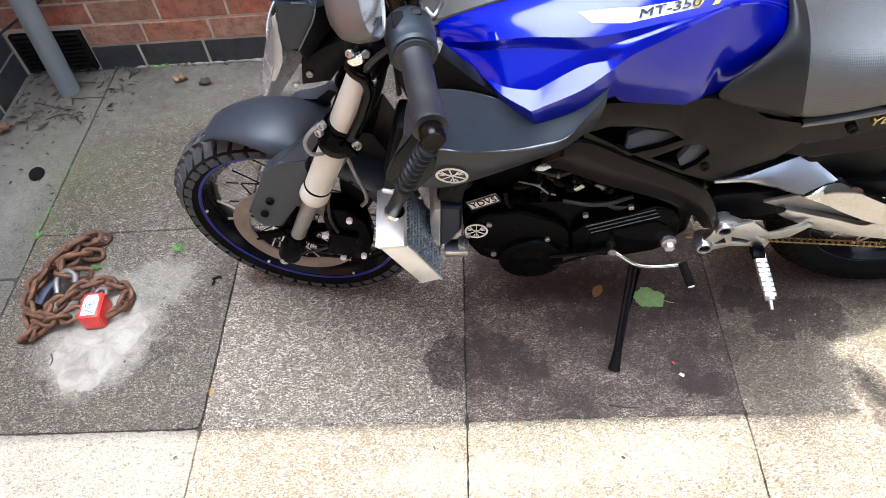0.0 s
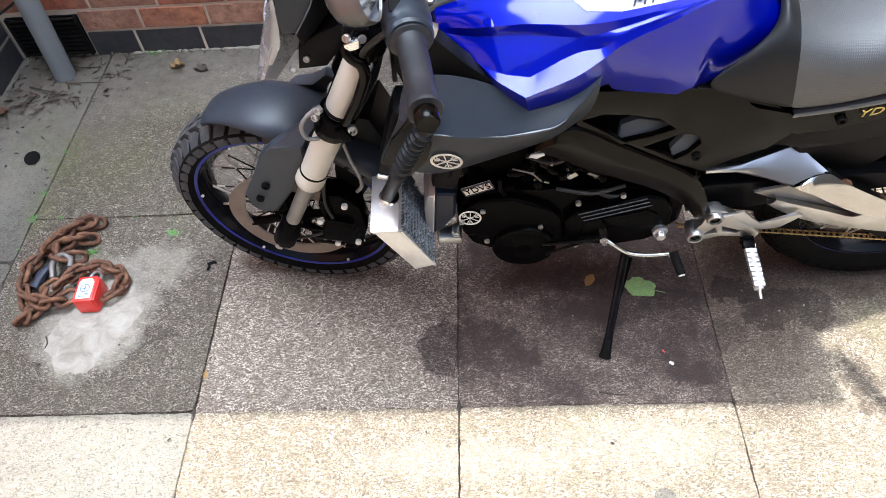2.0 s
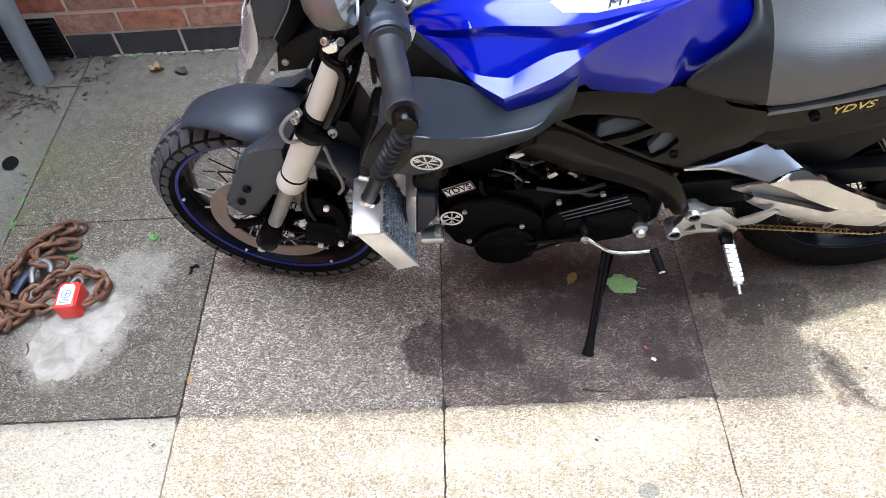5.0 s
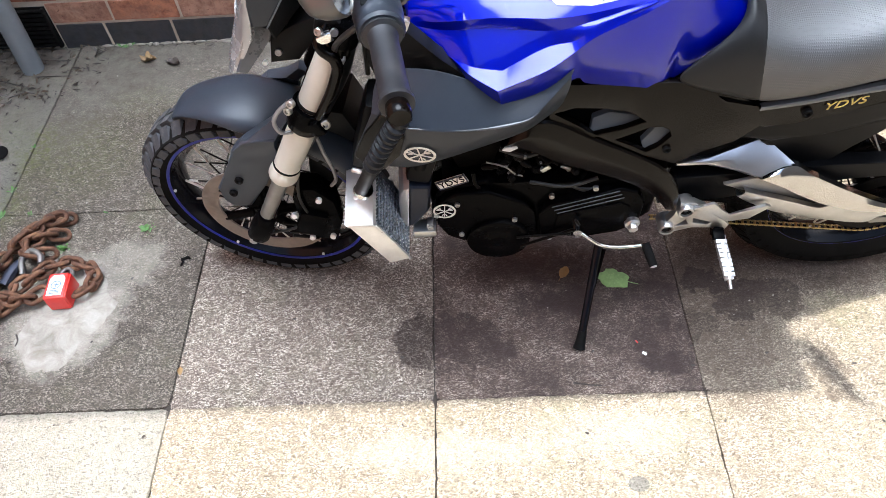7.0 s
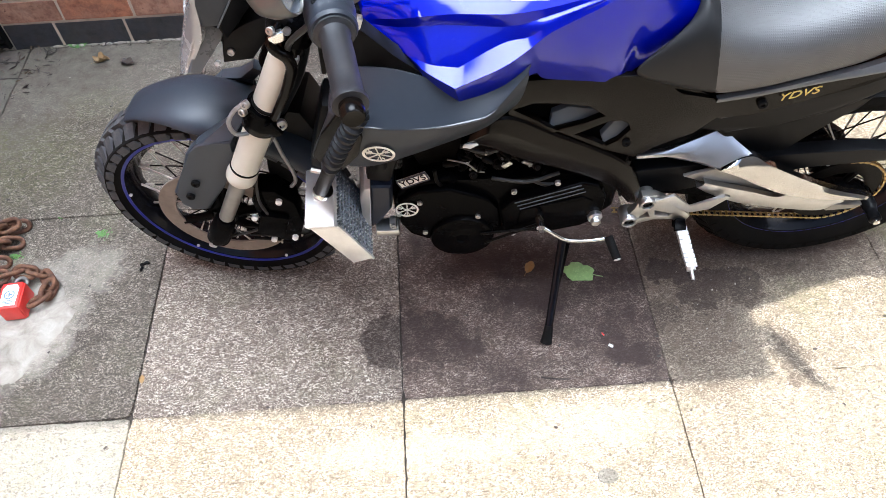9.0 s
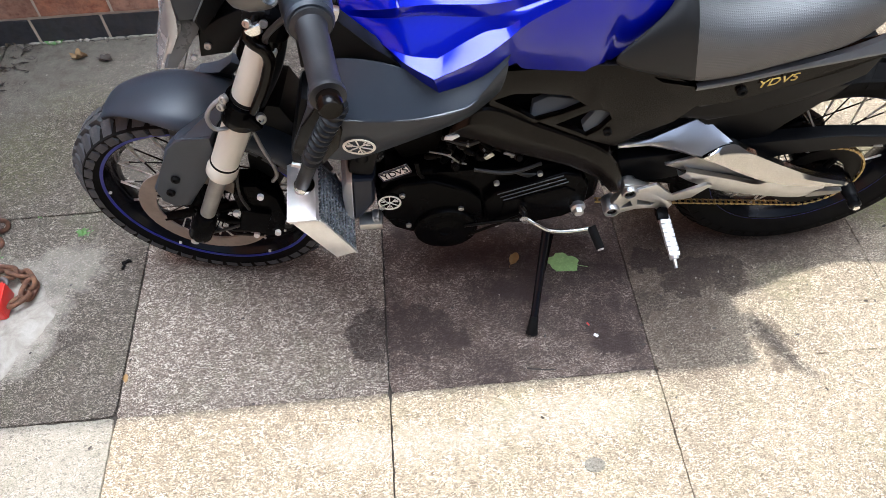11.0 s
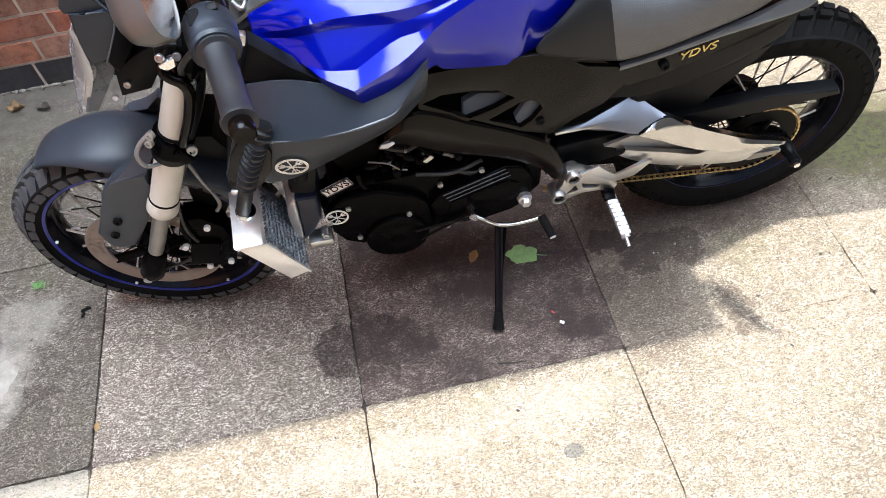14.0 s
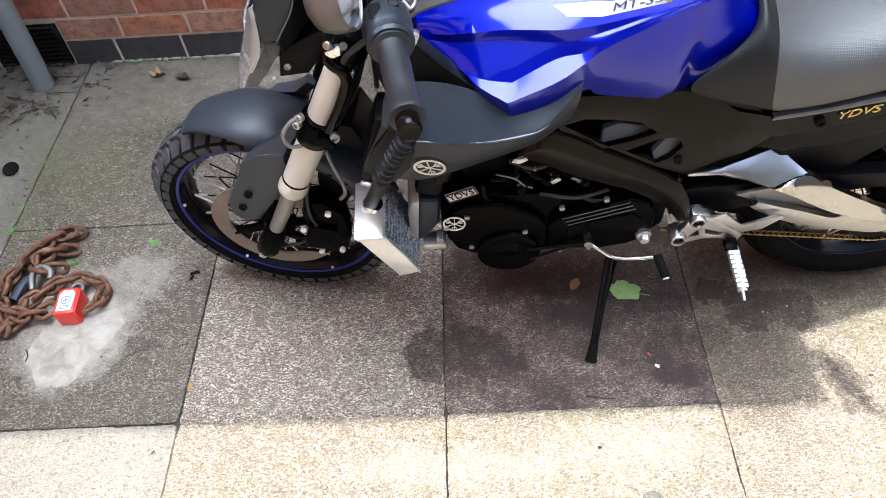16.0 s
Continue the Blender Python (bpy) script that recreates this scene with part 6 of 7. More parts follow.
# its upper fork lies back towards the sky, its lower blade stands upright
HINGE = [(0.190, -0.104, 0.474), (0.250, -0.106, 0.478), (0.305, -0.114, 0.468), (0.366, -0.128, 0.453), (0.392, -0.126, 0.460), (0.410, -0.118, 0.474)]
CREST = [(0.186, -0.101, 0.4795), (0.250, -0.097, 0.4865), (0.298, -0.086, 0.499), (0.3525, -0.073, 0.5145), (0.379, -0.0925, 0.4965), (0.410, -0.113, 0.479)]
bm = B()
loft(bm, [list(c) for c in zip(*[[(x, y + 0.010, z - 0.014) for x, y, z in HINGE], [(x, y + 0.002, z - 0.004) for x, y, z in HINGE], HINGE, [Vector(a).lerp(Vector(b), 0.5) + Vector((0, -0.0022, 0.0026)) for a, b in zip(HINGE, CREST)], CREST, [(x, y + 0.012, z - 0.006) for x, y, z in CREST]])])
shield = B()
panel(shield, xz([(0.165, 0.500), (0.250, 0.520), (0.345, 0.560), (0.430, 0.500), (0.520, 0.430), (0.540, 0.360), (0.420, 0.330), (0.300, 0.370), (0.190, 0.400)], -0.066), (0, 0.03, 0), 0.006)
part("arm_shield", shield, M["plastic_black"], bike, "black inner shield behind the swinging arm cover")
alloy_cover = part("swinging_arm_cover", bm, M["brushed"], bike, "polished alloy swinging arm cover", True, 32)
EDGE = [(0.352, -0.1240, 0.4580), (0.404, -0.1170, 0.4800), (0.444, -0.1280, 0.4630), (0.516, -0.1300, 0.4220), (0.603, -0.1300, 0.3770), (0.684, -0.1290, 0.3480), (0.694, -0.1250, 0.3330)]
FOOT = [(0.345, -0.1270, 0.4560), (0.396, -0.1345, 0.4360), (0.426, -0.1360, 0.4180), (0.491, -0.1370, 0.3830), (0.560, -0.1360, 0.3570), (0.640, -0.1330, 0.3420), (0.690, -0.1270, 0.3310)]
bm = B()
loft(bm, rows_of([[(x, y + 0.014, z + 0.001) for x, y, z in EDGE], EDGE, [Vector(a).lerp(Vector(b), 0.22) + Vector((0, -0.0045, 0)) for a, b in zip(EDGE, FOOT)], [Vector(a).lerp(Vector(b), 0.7) + Vector((0, -0.0020, 0)) for a, b in zip(EDGE, FOOT)], FOOT, [(x, y + 0.016, z - 0.006) for x, y, z in FOOT]], 6))
part("upper_blade", bm, M["polished"], alloy_cover, "", True, 32)
ROOF = [(0.330, -0.1300, 0.4200), (0.375, -0.1310, 0.4040), (0.430, -0.1320, 0.3860), (0.486, -0.1350, 0.3680), (0.512, -0.1362, 0.3740), (0.560, -0.1360, 0.3572), (0.640, -0.1330, 0.3422)]
BELLY = [(0.318, -0.1285, 0.4050), (0.346, -0.1290, 0.3850), (0.401, -0.1290, 0.3540), (0.455, -0.1290, 0.3350), (0.521, -0.1290, 0.3180), (0.606, -0.1270, 0.3020), (0.634, -0.1270, 0.3260)]
bm = B()
loft(bm, rows_of([[(x, y + 0.014, z - 0.002) for x, y, z in ROOF], ROOF, [Vector(a).lerp(Vector(b), 0.25) + Vector((0, -0.0030, 0)) for a, b in zip(ROOF, BELLY)], [Vector(a).lerp(Vector(b), 0.75) + Vector((0, -0.0020, 0)) for a, b in zip(ROOF, BELLY)], BELLY, [(x, y + 0.016, z + 0.002) for x, y, z in BELLY]], 6))
part("lower_blade", bm, M["alloy"], alloy_cover, "", True, 32)
bm = B()
panel(bm, xz([(0.290, 0.425), (0.366, 0.450), (0.430, 0.417), (0.500, 0.380), (0.515, 0.366), (0.480, 0.360), (0.400, 0.385), (0.320, 0.412)], -0.116), (0, 0.008, 0), 0.002)
part("cover_pocket", bm, M["slider"], alloy_cover, "dark satin pocket between the blades")
bm = B()
panel(bm, xz([(0.612, 0.300), (0.640, 0.308), (0.700, 0.304), (0.690, 0.292), (0.630, 0.288)], -0.120), (0, 0.010, 0), 0.002)
part("chain_adjuster", bm, M["slider"], bike)
bm = B()
turned(bm, [(0.015, 0.0), (0.015, 0.018), (0.0125, 0.024), (0.011, 0.036), (0.0130, 0.040), (0.0130, 0.052), (0.009, 0.056), (0.0001, 0.056)], Matrix.Translation((0.722, -0.100, 0.292)) @ Matrix.Rotation(radians(90), 4, "X"), 24)
slider = part("axle_slider", bm, M["plastic_black"], bike)
bm = B()
turned(bm, [(0.0070, 0.054), (0.0070, 0.060), (0.0001, 0.0605)], Matrix.Translation((0.722, -0.100, 0.292)) @ Matrix.Rotation(radians(90), 4, "X"), 16)
part("slider_cap", bm, M["chrome"], slider)
bm = B()
turn90 = Matrix.Translation((0.659, -0.070, 0.296)) @ Matrix.Rotation(radians(90), 4, "X")
turned(bm, [(0.060, 0.0), (0.060, 0.004), (0.094, 0.004), (0.094, 0.0)], turn90, 48, True)
for k in range(5):
    a = 2 * math.pi * k / 5
    tube(bm, turn90 @ Vector((0.024 * math.cos(a), 0.024 * math.sin(a), 0.002)), turn90 @ Vector((0.064 * math.cos(a), 0.064 * math.sin(a), 0.002)), 0.008, n=8)
part("sprocket", bm, M["engine_deep"], bike, "dark steel rear sprocket")
# drive chain: separate links round the sprocket and along the lower run
chain = [Vector((0.659 + 0.0985 * math.cos(a), -0.072, 0.296 + 0.0985 * math.sin(a))) for a in [radians(96 - 186 * k / 22) for k in range(23)]]
start = chain[-1].copy()
for k in range(1, 36):
    u = k / 35
    chain.append(Vector((start.x + (0.18 - start.x) * u, start.y - 0.008 * u, start.z + (0.272 - start.z) * u)))
link_mesh_data = None
for k, (a, b) in enumerate(zip(chain, chain[1:])):
    d = b - a
    m = Matrix.Translation((a + b) / 2) @ Matrix.Rotation(-math.atan2(d.z, d.x), 4, "Y")
    if link_mesh_data is None:
        bm = B()
        for yy in (-0.0052, 0.0052):
            box(bm, (0, yy, 0), (0.0125, 0.0016, 0.0046), (0, 0, 0), 0.0008)
        tube(bm, (0, -0.0062, 0), (0, 0.0062, 0), 0.0027, n=8)
        ob = part("chain_link", bm, M["gold"], bike)
        link_mesh_data = ob.data
    else:
        ob = new("chain_link", link_mesh_data)
        ob.parent = bike
    ob.matrix_basis = m
bm = B()
tube(bm, (0.659, -0.108, 0.2925), (0.659, 0.12, 0.2925), 0.009, n=16)
part("rear_axle", bm, M["engine_deep"], bike)
bm = B()
panel(bm, xz([(0.500, 0.350), (0.478, 0.430), (0.482, 0.465), (0.507, 0.500), (0.545, 0.528), (0.585, 0.560), (0.606, 0.602), (0.462, 0.575), (0.352, 0.550), (0.340, 0.512), (0.385, 0.470), (0.44, 0.40)], -0.085), (0, 0.17, 0), 0.010, 3)
part("rear_hugger", bm, M["plastic_black"], bike, "black plastic rear wheel hugger", True, 30)

bm = B()
a, b = Vector((0.26, 0.130, 0.255)), Vector((0.70, 0.150, 0.330))
m = Matrix.Translation(a) @ (b - a).to_track_quat("Z", "Y").to_matrix().to_4x4()
turned(bm, [(0.0001, 0.0), (0.022, 0.0), (0.026, 0.02), (0.058, 0.075), (0.066, 0.10), (0.068, 0.40), (0.058, 0.425), (0.030, 0.435), (0.028, 0.41), (0.0001, 0.40)], m, 32)
part("silencer", bm, M["engine_deep"], bike, "matt black exhaust silencer")

# seat, tail and rear trim
NOSE = [
    ((0.214, 0, 0.860), (0.214, -0.080, 0.8420), (0.2080, -0.112, 0.820), (0.1633, -0.138, 0.7851), (0.1108, -0.150, 0.7416)),
    ((0.219, 0, 0.864), (0.2210, -0.086, 0.8480), (0.2160, -0.121, 0.823), (0.1780, -0.147, 0.7800), (0.1350, -0.152, 0.7230)),
    ((0.226, 0, 0.862), (0.2260, -0.086, 0.8480), (0.2220, -0.127, 0.824), (0.2080, -0.150, 0.7780), (0.2000, -0.152, 0.7000)),
    ((0.240, 0, 0.848), (0.2360, -0.084, 0.8400), (0.2320, -0.127, 0.818), (0.2380, -0.149, 0.7760), (0.2646, -0.149, 0.6780)),
    ((0.252, 0, 0.838), (0.2480, -0.084, 0.8310), (0.2460, -0.127, 0.812), (0.2500, -0.149, 0.7720), (0.2740, -0.148, 0.6780)),
]
SEAT = [NOSE[3]] + [tuple((x, y, z) for y, z in s) for x, s in (
    (0.270, [(0, 0.823), (-0.088, 0.816), (-0.134, 0.794), (-0.152, 0.750), (-0.148, 0.676)]),
    (0.325, [(0, 0.808), (-0.092, 0.803), (-0.139, 0.783), (-0.153, 0.740), (-0.147, 0.681)]),
    (0.385, [(0, 0.810), (-0.092, 0.806), (-0.137, 0.788), (-0.150, 0.750), (-0.145, 0.696)]),
    (0.440, [(0, 0.822), (-0.088, 0.818), (-0.132, 0.799), (-0.145, 0.762), (-0.141, 0.709)]),
    (0.500, [(0, 0.842), (-0.080, 0.837), (-0.122, 0.816), (-0.137, 0.779), (-0.135, 0.719)]),
    (0.555, [(0, 0.858), (-0.068, 0.852), (-0.106, 0.832), (-0.122, 0.800), (-0.122, 0.741)]),
    (0.600, [(0, 0.864), (-0.050, 0.857), (-0.082, 0.842), (-0.092, 0.822), (-0.092, 0.790)]))]


def seat_skin(name, rows, material, label):
    bm = B()
    for sgn in (-1, 1):
        loft(bm, [[(x, sgn * abs(y), z) for x, y, z in s] for s in rows])
    bmesh.ops.remove_doubles(bm, verts=bm.verts, dist=1e-5)
    ob = part(name, bm, material, bike, label, True, 180)
    solid(ob, 0.012)
    subdivide(ob, 2)
    return ob


seat_skin("seat_nose", NOSE, M["vinyl"], "smooth black vinyl seat nose")
seat_skin("seat", SEAT, M["seat"], "grey-black seat with dimpled vinyl cover")
bm = B()
panel(bm, xz([(0.200, 0.690, -0.140), (0.272, 0.664, -0.143), (0.345, 0.678, -0.144), (0.430, 0.696, -0.141), (0.520, 0.708, -0.134), (0.600, 0.716, -0.122), (0.640, 0.752, -0.104), (0.672, 0.800, -0.088), (0.650, 0.750, -0.104), (0.606, 0.698, -0.122), (0.52, 0.674, -0.134), (0.430, 0.652, -0.141), (0.345, 0.628, -0.144), (0.295, 0.618, -0.144), (0.25, 0.640, -0.143)], 0), (0, 0.03, 0), 0.004)
tail = part("tail_panel", bm, M["gloss_black"], bike, "black tail panel with gold lettering", True, 25)
# silver rail above it, widening to the rear: a broad upper face and a narrow bright lip
UP = [(0.275, -0.145, 0.6690), (0.345, -0.1455, 0.6832), (0.430, -0.142, 0.7020), (0.520, -0.132, 0.7180), (0.592, -0.115, 0.738), (0.634, -0.095, 0.782), (0.668, -0.078, 0.832)]
LIP = [(0.274, -0.1465, 0.6665), (0.345, -0.1475, 0.6800), (0.430, -0.1450, 0.6975), (0.520, -0.1390, 0.7080), (0.603, -0.1265, 0.7160), (0.645, -0.1080, 0.7540), (0.680, -0.0910, 0.8060)]
bm = B()
loft(bm, [list(c) for c in zip(*[spline(ln, 5) for ln in ([(x, y + 0.012, z - 0.002) for x, y, z in UP], UP, LIP, [(x, y, z - 0.0045) for x, y, z in LIP], [(x, y + 0.012, z - 0.006) for x, y, z in LIP])])])
part("tail_rail", bm, M["rail_grey"], tail, "satin silver rail under the seat", True, 30)
bolt("tail_bolt", (0.3546, -0.1455, 0.6538), (0, -1, 0), 0.0085, tail, M["black"])
TEXT = Matrix.Translation((0.407, -0.1462, 0.6735)) @ Matrix.Rotation(radians(-9.5), 4, "Y") @ Matrix.Rotation(radians(90), 4, "X") @ Matrix.Rotation(radians(4), 4, "Y")
words("lettering", "YDVS", 0.0225, TEXT, M["gold_print"], tail, 1.25, 0.25)
bm = B()
panel(bm, xz([(0.28, 0.62), (0.40, 0.645), (0.50, 0.672), (0.60, 0.690), (0.59, 0.64), (0.52, 0.59), (0.42, 0.56), (0.34, 0.545), (0.28, 0.56)], -0.112), (0, 0.22, 0), 0.006)
part("tail_underside", bm, M["plastic_black"], bike)
bm = B()
sweep(bm, [(0.470, -0.090, 0.575), (0.535, -0.095, 0.620), (0.590, -0.100, 0.665)], 0.0045, 8)
part("stay", bm, M["gloss_black"], bike)

bm = B()
box(bm, (0.30, 0.0, 0.690), (0.42, 0.20, 0.12), (0, -4, 0), 0.02)
part("seat_base", bm, M["black"], bike)
bm = B()
box(bm, (0.245, 0.0, 0.610), (0.26, 0.205, 0.15), (0, -6, 0), 0.015)
part("battery_box", bm, M["black"], bike)

# filler cap and badge
bm = B()
CAP = Matrix.Translation((-0.133, -0.026, 0.9195)) @ pose(0, 0, 0, 8, -5, 0)
turned(bm, [(0.050, 0.0), (0.050, 0.010), (0.0475, 0.013), (0.0415, 0.0125), (0.039, 0.009), (0.0385, 0.005), (0.0001, 0.005)], CAP, 56)
cap = part("filler_cap", bm, M["cap_alloy"], bike, "round brushed alloy filler cap")
bm = B()
turned(bm, [(0.0525, 0.002), (0.0520, 0.005), (0.0504, 0.005), (0.0504, 0.002)], CAP, 56, True)
part("cap_gasket", bm, M["black"], cap)
bm = B()
turned(bm, [(0.0380, 0.0052), (0.0378, 0.0072), (0.0001, 0.0072)], CAP, 40)
part("cap_recess", bm, M["slider"], cap)
bm = B()
star = []
for k in range(30):
    a = 2 * math.pi * k / 30
    star.append(CAP @ Vector(((0.0315 + 0.0055 * math.cos(5 * a)) * math.cos(a + 0.3), (0.0315 + 0.0055 * math.cos(5 * a)) * math.sin(a + 0.3), 0.0105)))
panel(bm, star, (0, 0, -0.005), 0.0008)
part("cap_flap", bm, M["cap_alloy"], cap)

# tank side: raised wing panel, coloured flash and lettering laid on the skin
from mathutils.bvhtree import BVHTree

dg = bpy.context.evaluated_depsgraph_get()


def skin_of(ob):
    ev = ob.evaluated_get(dg)
    me = ev.to_mesh()
    tree = BVHTree.FromPolygons([v.co.copy() for v in me.vertices], [p.vertices[:] for p in me.polygons])
    ev.to_mesh_clear()
    return tree


bpy.context.view_layer.update()
tank_tree = skin_of(tank)


def on_skin(tree, x, z, lift=0.0012, way=Vector((0, 0.80, -0.60))):
    """The skin's point met by a slanting line through (x, z) of the plane y = -0.3."""
    hit, nrm, _, _ = tree.ray_cast(Vector((x, -0.3, z)) - way * 0.3, way)
    if hit is None:
        return Vector((x, -0.2, z))
    if nrm.dot(way) > 0:
        nrm = -nrm
    return hit + nrm * lift


def draped(name, outline, tree, material, parent, lift=0.0012, cell=0.008, label=""):
    """A thin sheet with the given outline that lies on a curved skin."""
    bm = B()
    vs = [bm.verts.new((p[0], 0, p[1])) for p in outline]
    bm.faces.new(vs)
    lo = [min(p[k] for p in outline) for k in (0, 1)]
    hi = [max(p[k] for p in outline) for k in (0, 1)]
    for axis, k in ((Vector((1, 0, 0)), 0), (Vector((0, 0, 1)), 1)):
        n = int((hi[k] - lo[k]) / cell)
        for q in range(1, n + 1):
            co = Vector((0, 0, 0)) + axis * (lo[k] + q * cell)
            bmesh.ops.bisect_plane(bm, geom=list(bm.verts) + list(bm.edges) + list(bm.faces), plane_co=co, plane_no=axis)
    for v in bm.verts:
        v.co = on_skin(tree, v.co.x, v.co.z, lift(v.co.x, v.co.z) if callable(lift) else lift)
    return part(name, bm, material, parent, label, True, 60)


flash = draped("flash_decal", [(-0.099, 1.021), (-0.081, 1.002), (-0.032, 0.999), (0.068, 1.0185), (0.080, 1.0365), (-0.021, 1.0235), (-0.046, 1.0245)], tank_tree, M["flash"], bike, 0.0008, 0.010, "white flash transfer with dark lettering")
draped("flash_tip", [(0.056, 1.0166), (0.068, 1.0190), (0.080, 1.0370), (0.068, 1.0355)], tank_tree, M["gold_print"], bike, 0.0014, 0.010)
draped("flash_tip", [(0.086, 1.0205), (0.099, 1.0395), (0.110, 1.0405), (0.097, 1.0230)], tank_tree, M["gold_print"], bike, 0.0012, 0.010)
a, b = on_skin(tank_tree, -0.020, 1.012, 0.0016), on_skin(tank_tree, 0.056, 1.026, 0.0016)
c = on_skin(tank_tree, 0.018, 1.030, 0.0016)
ex = (b - a).normalized()
ey = (c - (a + b) / 2)
ey = (ey - ex * ey.dot(ex)).normalized()
mid = on_skin(tank_tree, 0.024, 1.0195, 0.0022)
LET = Matrix.Translation(mid) @ Matrix((ex, ey, ex.cross(ey))).transposed().to_4x4()
words("lettering", "MT-350", 0.0165, LET, M["ink"], flash, 1.75, 0.25)


shroud_ob = next(o for o in bike.children if o.name == "shroud")
sh_tree = skin_of(shroud_ob)
spot, nrm, _, _ = sh_tree.ray_cast(Vector((-0.2865, -0.5, 0.674)), Vector((0, 1, 0)))
if nrm.y > 0:
    nrm = -nrm
emblem(spot + nrm * 0.0012, nrm, (-0.12, 0, 1), 0.0262, bike, M["white"])


# ---- paving, bricks and what lies about ----
def shared(name, data, m, parent):
    ob = new(name, data)
    ob.parent = parent
    ob.matrix_basis = m
    return ob


def slab_mesh(name, wx, wy, material, seed, gap=0.0001):
    bm = B()
    r = random.Random(seed)
    n = 44
    pts = []
    for k in range(4):
        for j in range(n):
            u = j / n * 2 - 1
            x, y = ((u, -1), (1, u), (-u, 1), (-1, -u))[k]
            inset = gap + 0.0008 + 0.0034 * r.random() ** 3 + (0.003 if j == 0 else 0)
            pts.append((x * (wx / 2 - inset), y * (wy / 2 - inset)))
    top = [bm.verts.new((x * 0.998, y * 0.998, 0)) for x, y in pts]
    low = [bm.verts.new((x, y, -0.004)) for x, y in pts]
    bot = [bm.verts.new((x, y, -0.045)) for x, y in pts]
    bm.faces.new(top)
    for a, b in ((top, low), (low, bot)):
        for q in range(len(a)):
            bm.faces.new((a[q], b[q], b[(q + 1) % len(a)], a[(q + 1) % len(a)]))
    me = bpy.data.meshes.new(name)
    bmesh.ops.recalc_face_normals(bm, faces=bm.faces)
    bm.to_mesh(me)
    bm.free()
    me.materials.append(material)
    return me


xs = [-1.2 + 0.6 * k for k in range(10)]
ys = [-3.0 + 0.6 * k for k in range(7)] + [WALL_Y + 0.006]
slab_kinds = {}
for i in range(len(xs) - 1):
    for j in range(len(ys) - 1):
        x0, x1, y0, y1 = xs[i], xs[i + 1], ys[j], ys[j + 1]
        x0, x1 = x0 - (0.0010 if i >= 3 else 0), x1 + (0.0010 if i >= 2 else 0)
        if i > 0 and abs(y0) < 0.01:
            y0 -= 0.004  # butted close
        kind = "slab"
        if i == 2 and -0.01 < y0 < 1.0:
            kind = "slab_damp_shaded"
        # right-hand columns and front rows get the copy with sunlight in its colour
        if i >= 3:
            kind = "slab_sunlit"
        if i == 0 and y0 > -0.05 or (i == 1 and y0 > 0.5):
            kind = "slab_mossy"
        if y1 < 0.05:
            kind = "slab_smooth" if i == 0 else "slab_sunlit"
        key = (kind, round(x1 - x0, 4), round(y1 - y0, 3), (i * 3 + j * 5) % 3)
        if key not in slab_kinds:
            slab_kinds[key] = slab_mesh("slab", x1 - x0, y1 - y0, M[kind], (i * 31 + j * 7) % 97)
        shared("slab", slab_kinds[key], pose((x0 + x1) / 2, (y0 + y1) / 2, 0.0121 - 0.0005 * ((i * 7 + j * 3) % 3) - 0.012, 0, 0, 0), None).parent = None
for ob in [o for o in scene.objects if o.name.split(".")[0] == "slab"]:
    ob.parent = ground
for j in range(5):
    y1 = WALL_Y + 0.004 - 0.92 * j
    me = slab_mesh("channel_slab", -1.203 - LEFT_X, 0.915, M["channel"], 31 + j)
    shared("channel_slab", me, pose((-1.203 + LEFT_X) / 2, y1 - 0.46, -0.003), ground)


def brick_mesh(name, lx, h, material, seed, depth=0.10):
    bm = B()
    box(bm, (0, 0, 0), (lx, depth, h), (0, 0, 0), 0.003)
    r = random.Random(seed)
    for v in bm.verts:
        v.co += Vector((r.uniform(-1, 1), r.uniform(-0.6, 0.6), r.uniform(-1, 1))) * 0.0013
    me = bpy.data.meshes.new(name)
    for fc in bm.faces:
        fc.smooth = False
    bm.to_mesh(me)
    bm.free()
    me.materials.append(material)
    return me


PITCH, COURSE = 0.2280, 0.0815
brick_kinds = {}


def course(wall, along_y, start, end, z0, h, phase, material, rnd):
    """One course of separate bricks along a wall face."""
    at = phase + math.floor((start - phase) / PITCH) * PITCH
    while at < end:
        a, b = max(at + 0.005, start), min(at + PITCH - 0.005, end)
        at += PITCH
        if b - a < 0.03:
            continue
        key = (round(b - a, 3), h, material.name, rnd.randrange(3))
        if key not in brick_kinds:
            brick_kinds[key] = brick_mesh("brick", b - a, h, material, len(brick_kinds))
        proud = rnd.uniform(-0.0015, 0.0015)
        if along_y:
            m = pose(LEFT_X - 0.05 + proud, (a + b) / 2, z0 + h / 2, rnd.uniform(-0.3, 0.3), 0, 90)
        else:
            m = pose((a + b) / 2, WALL_Y + 0.05 + proud, z0 + h / 2, rnd.uniform(-0.3, 0.3), 0, 0)
        shared("brick", brick_kinds[key], m, wall)


rb = random.Random(5)
phases = [-1.05, -0.973, -1.032, -0.959, -1.048, -0.964, -1.038, -0.969, -1.043]
course(wall_back, False, -1.253, 2.4, -0.006, 0.093, -1.092, M["plinth"], rb)
course(wall_left, True, -0.4, WALL_Y - 0.002, -0.006, 0.093, 0.02, M["plinth"], rb)
for k, ph in enumerate(phases):
    z = 0.0965 + COURSE * k
    course(wall_back, False, -1.253 if k == 0 else -1.520, 2.4, z, 0.0715, ph, M["brick"], rb)
    if k < 7:
        course(wall_left, True, -0.4, WALL_Y - 0.002, z, 0.0715, 0.02 + (PITCH / 2 if k % 2 else 0), M["plinth" if k == 0 else "brick_dark"], rb)
# the courses above and beyond, joined
verts, faces = [], []


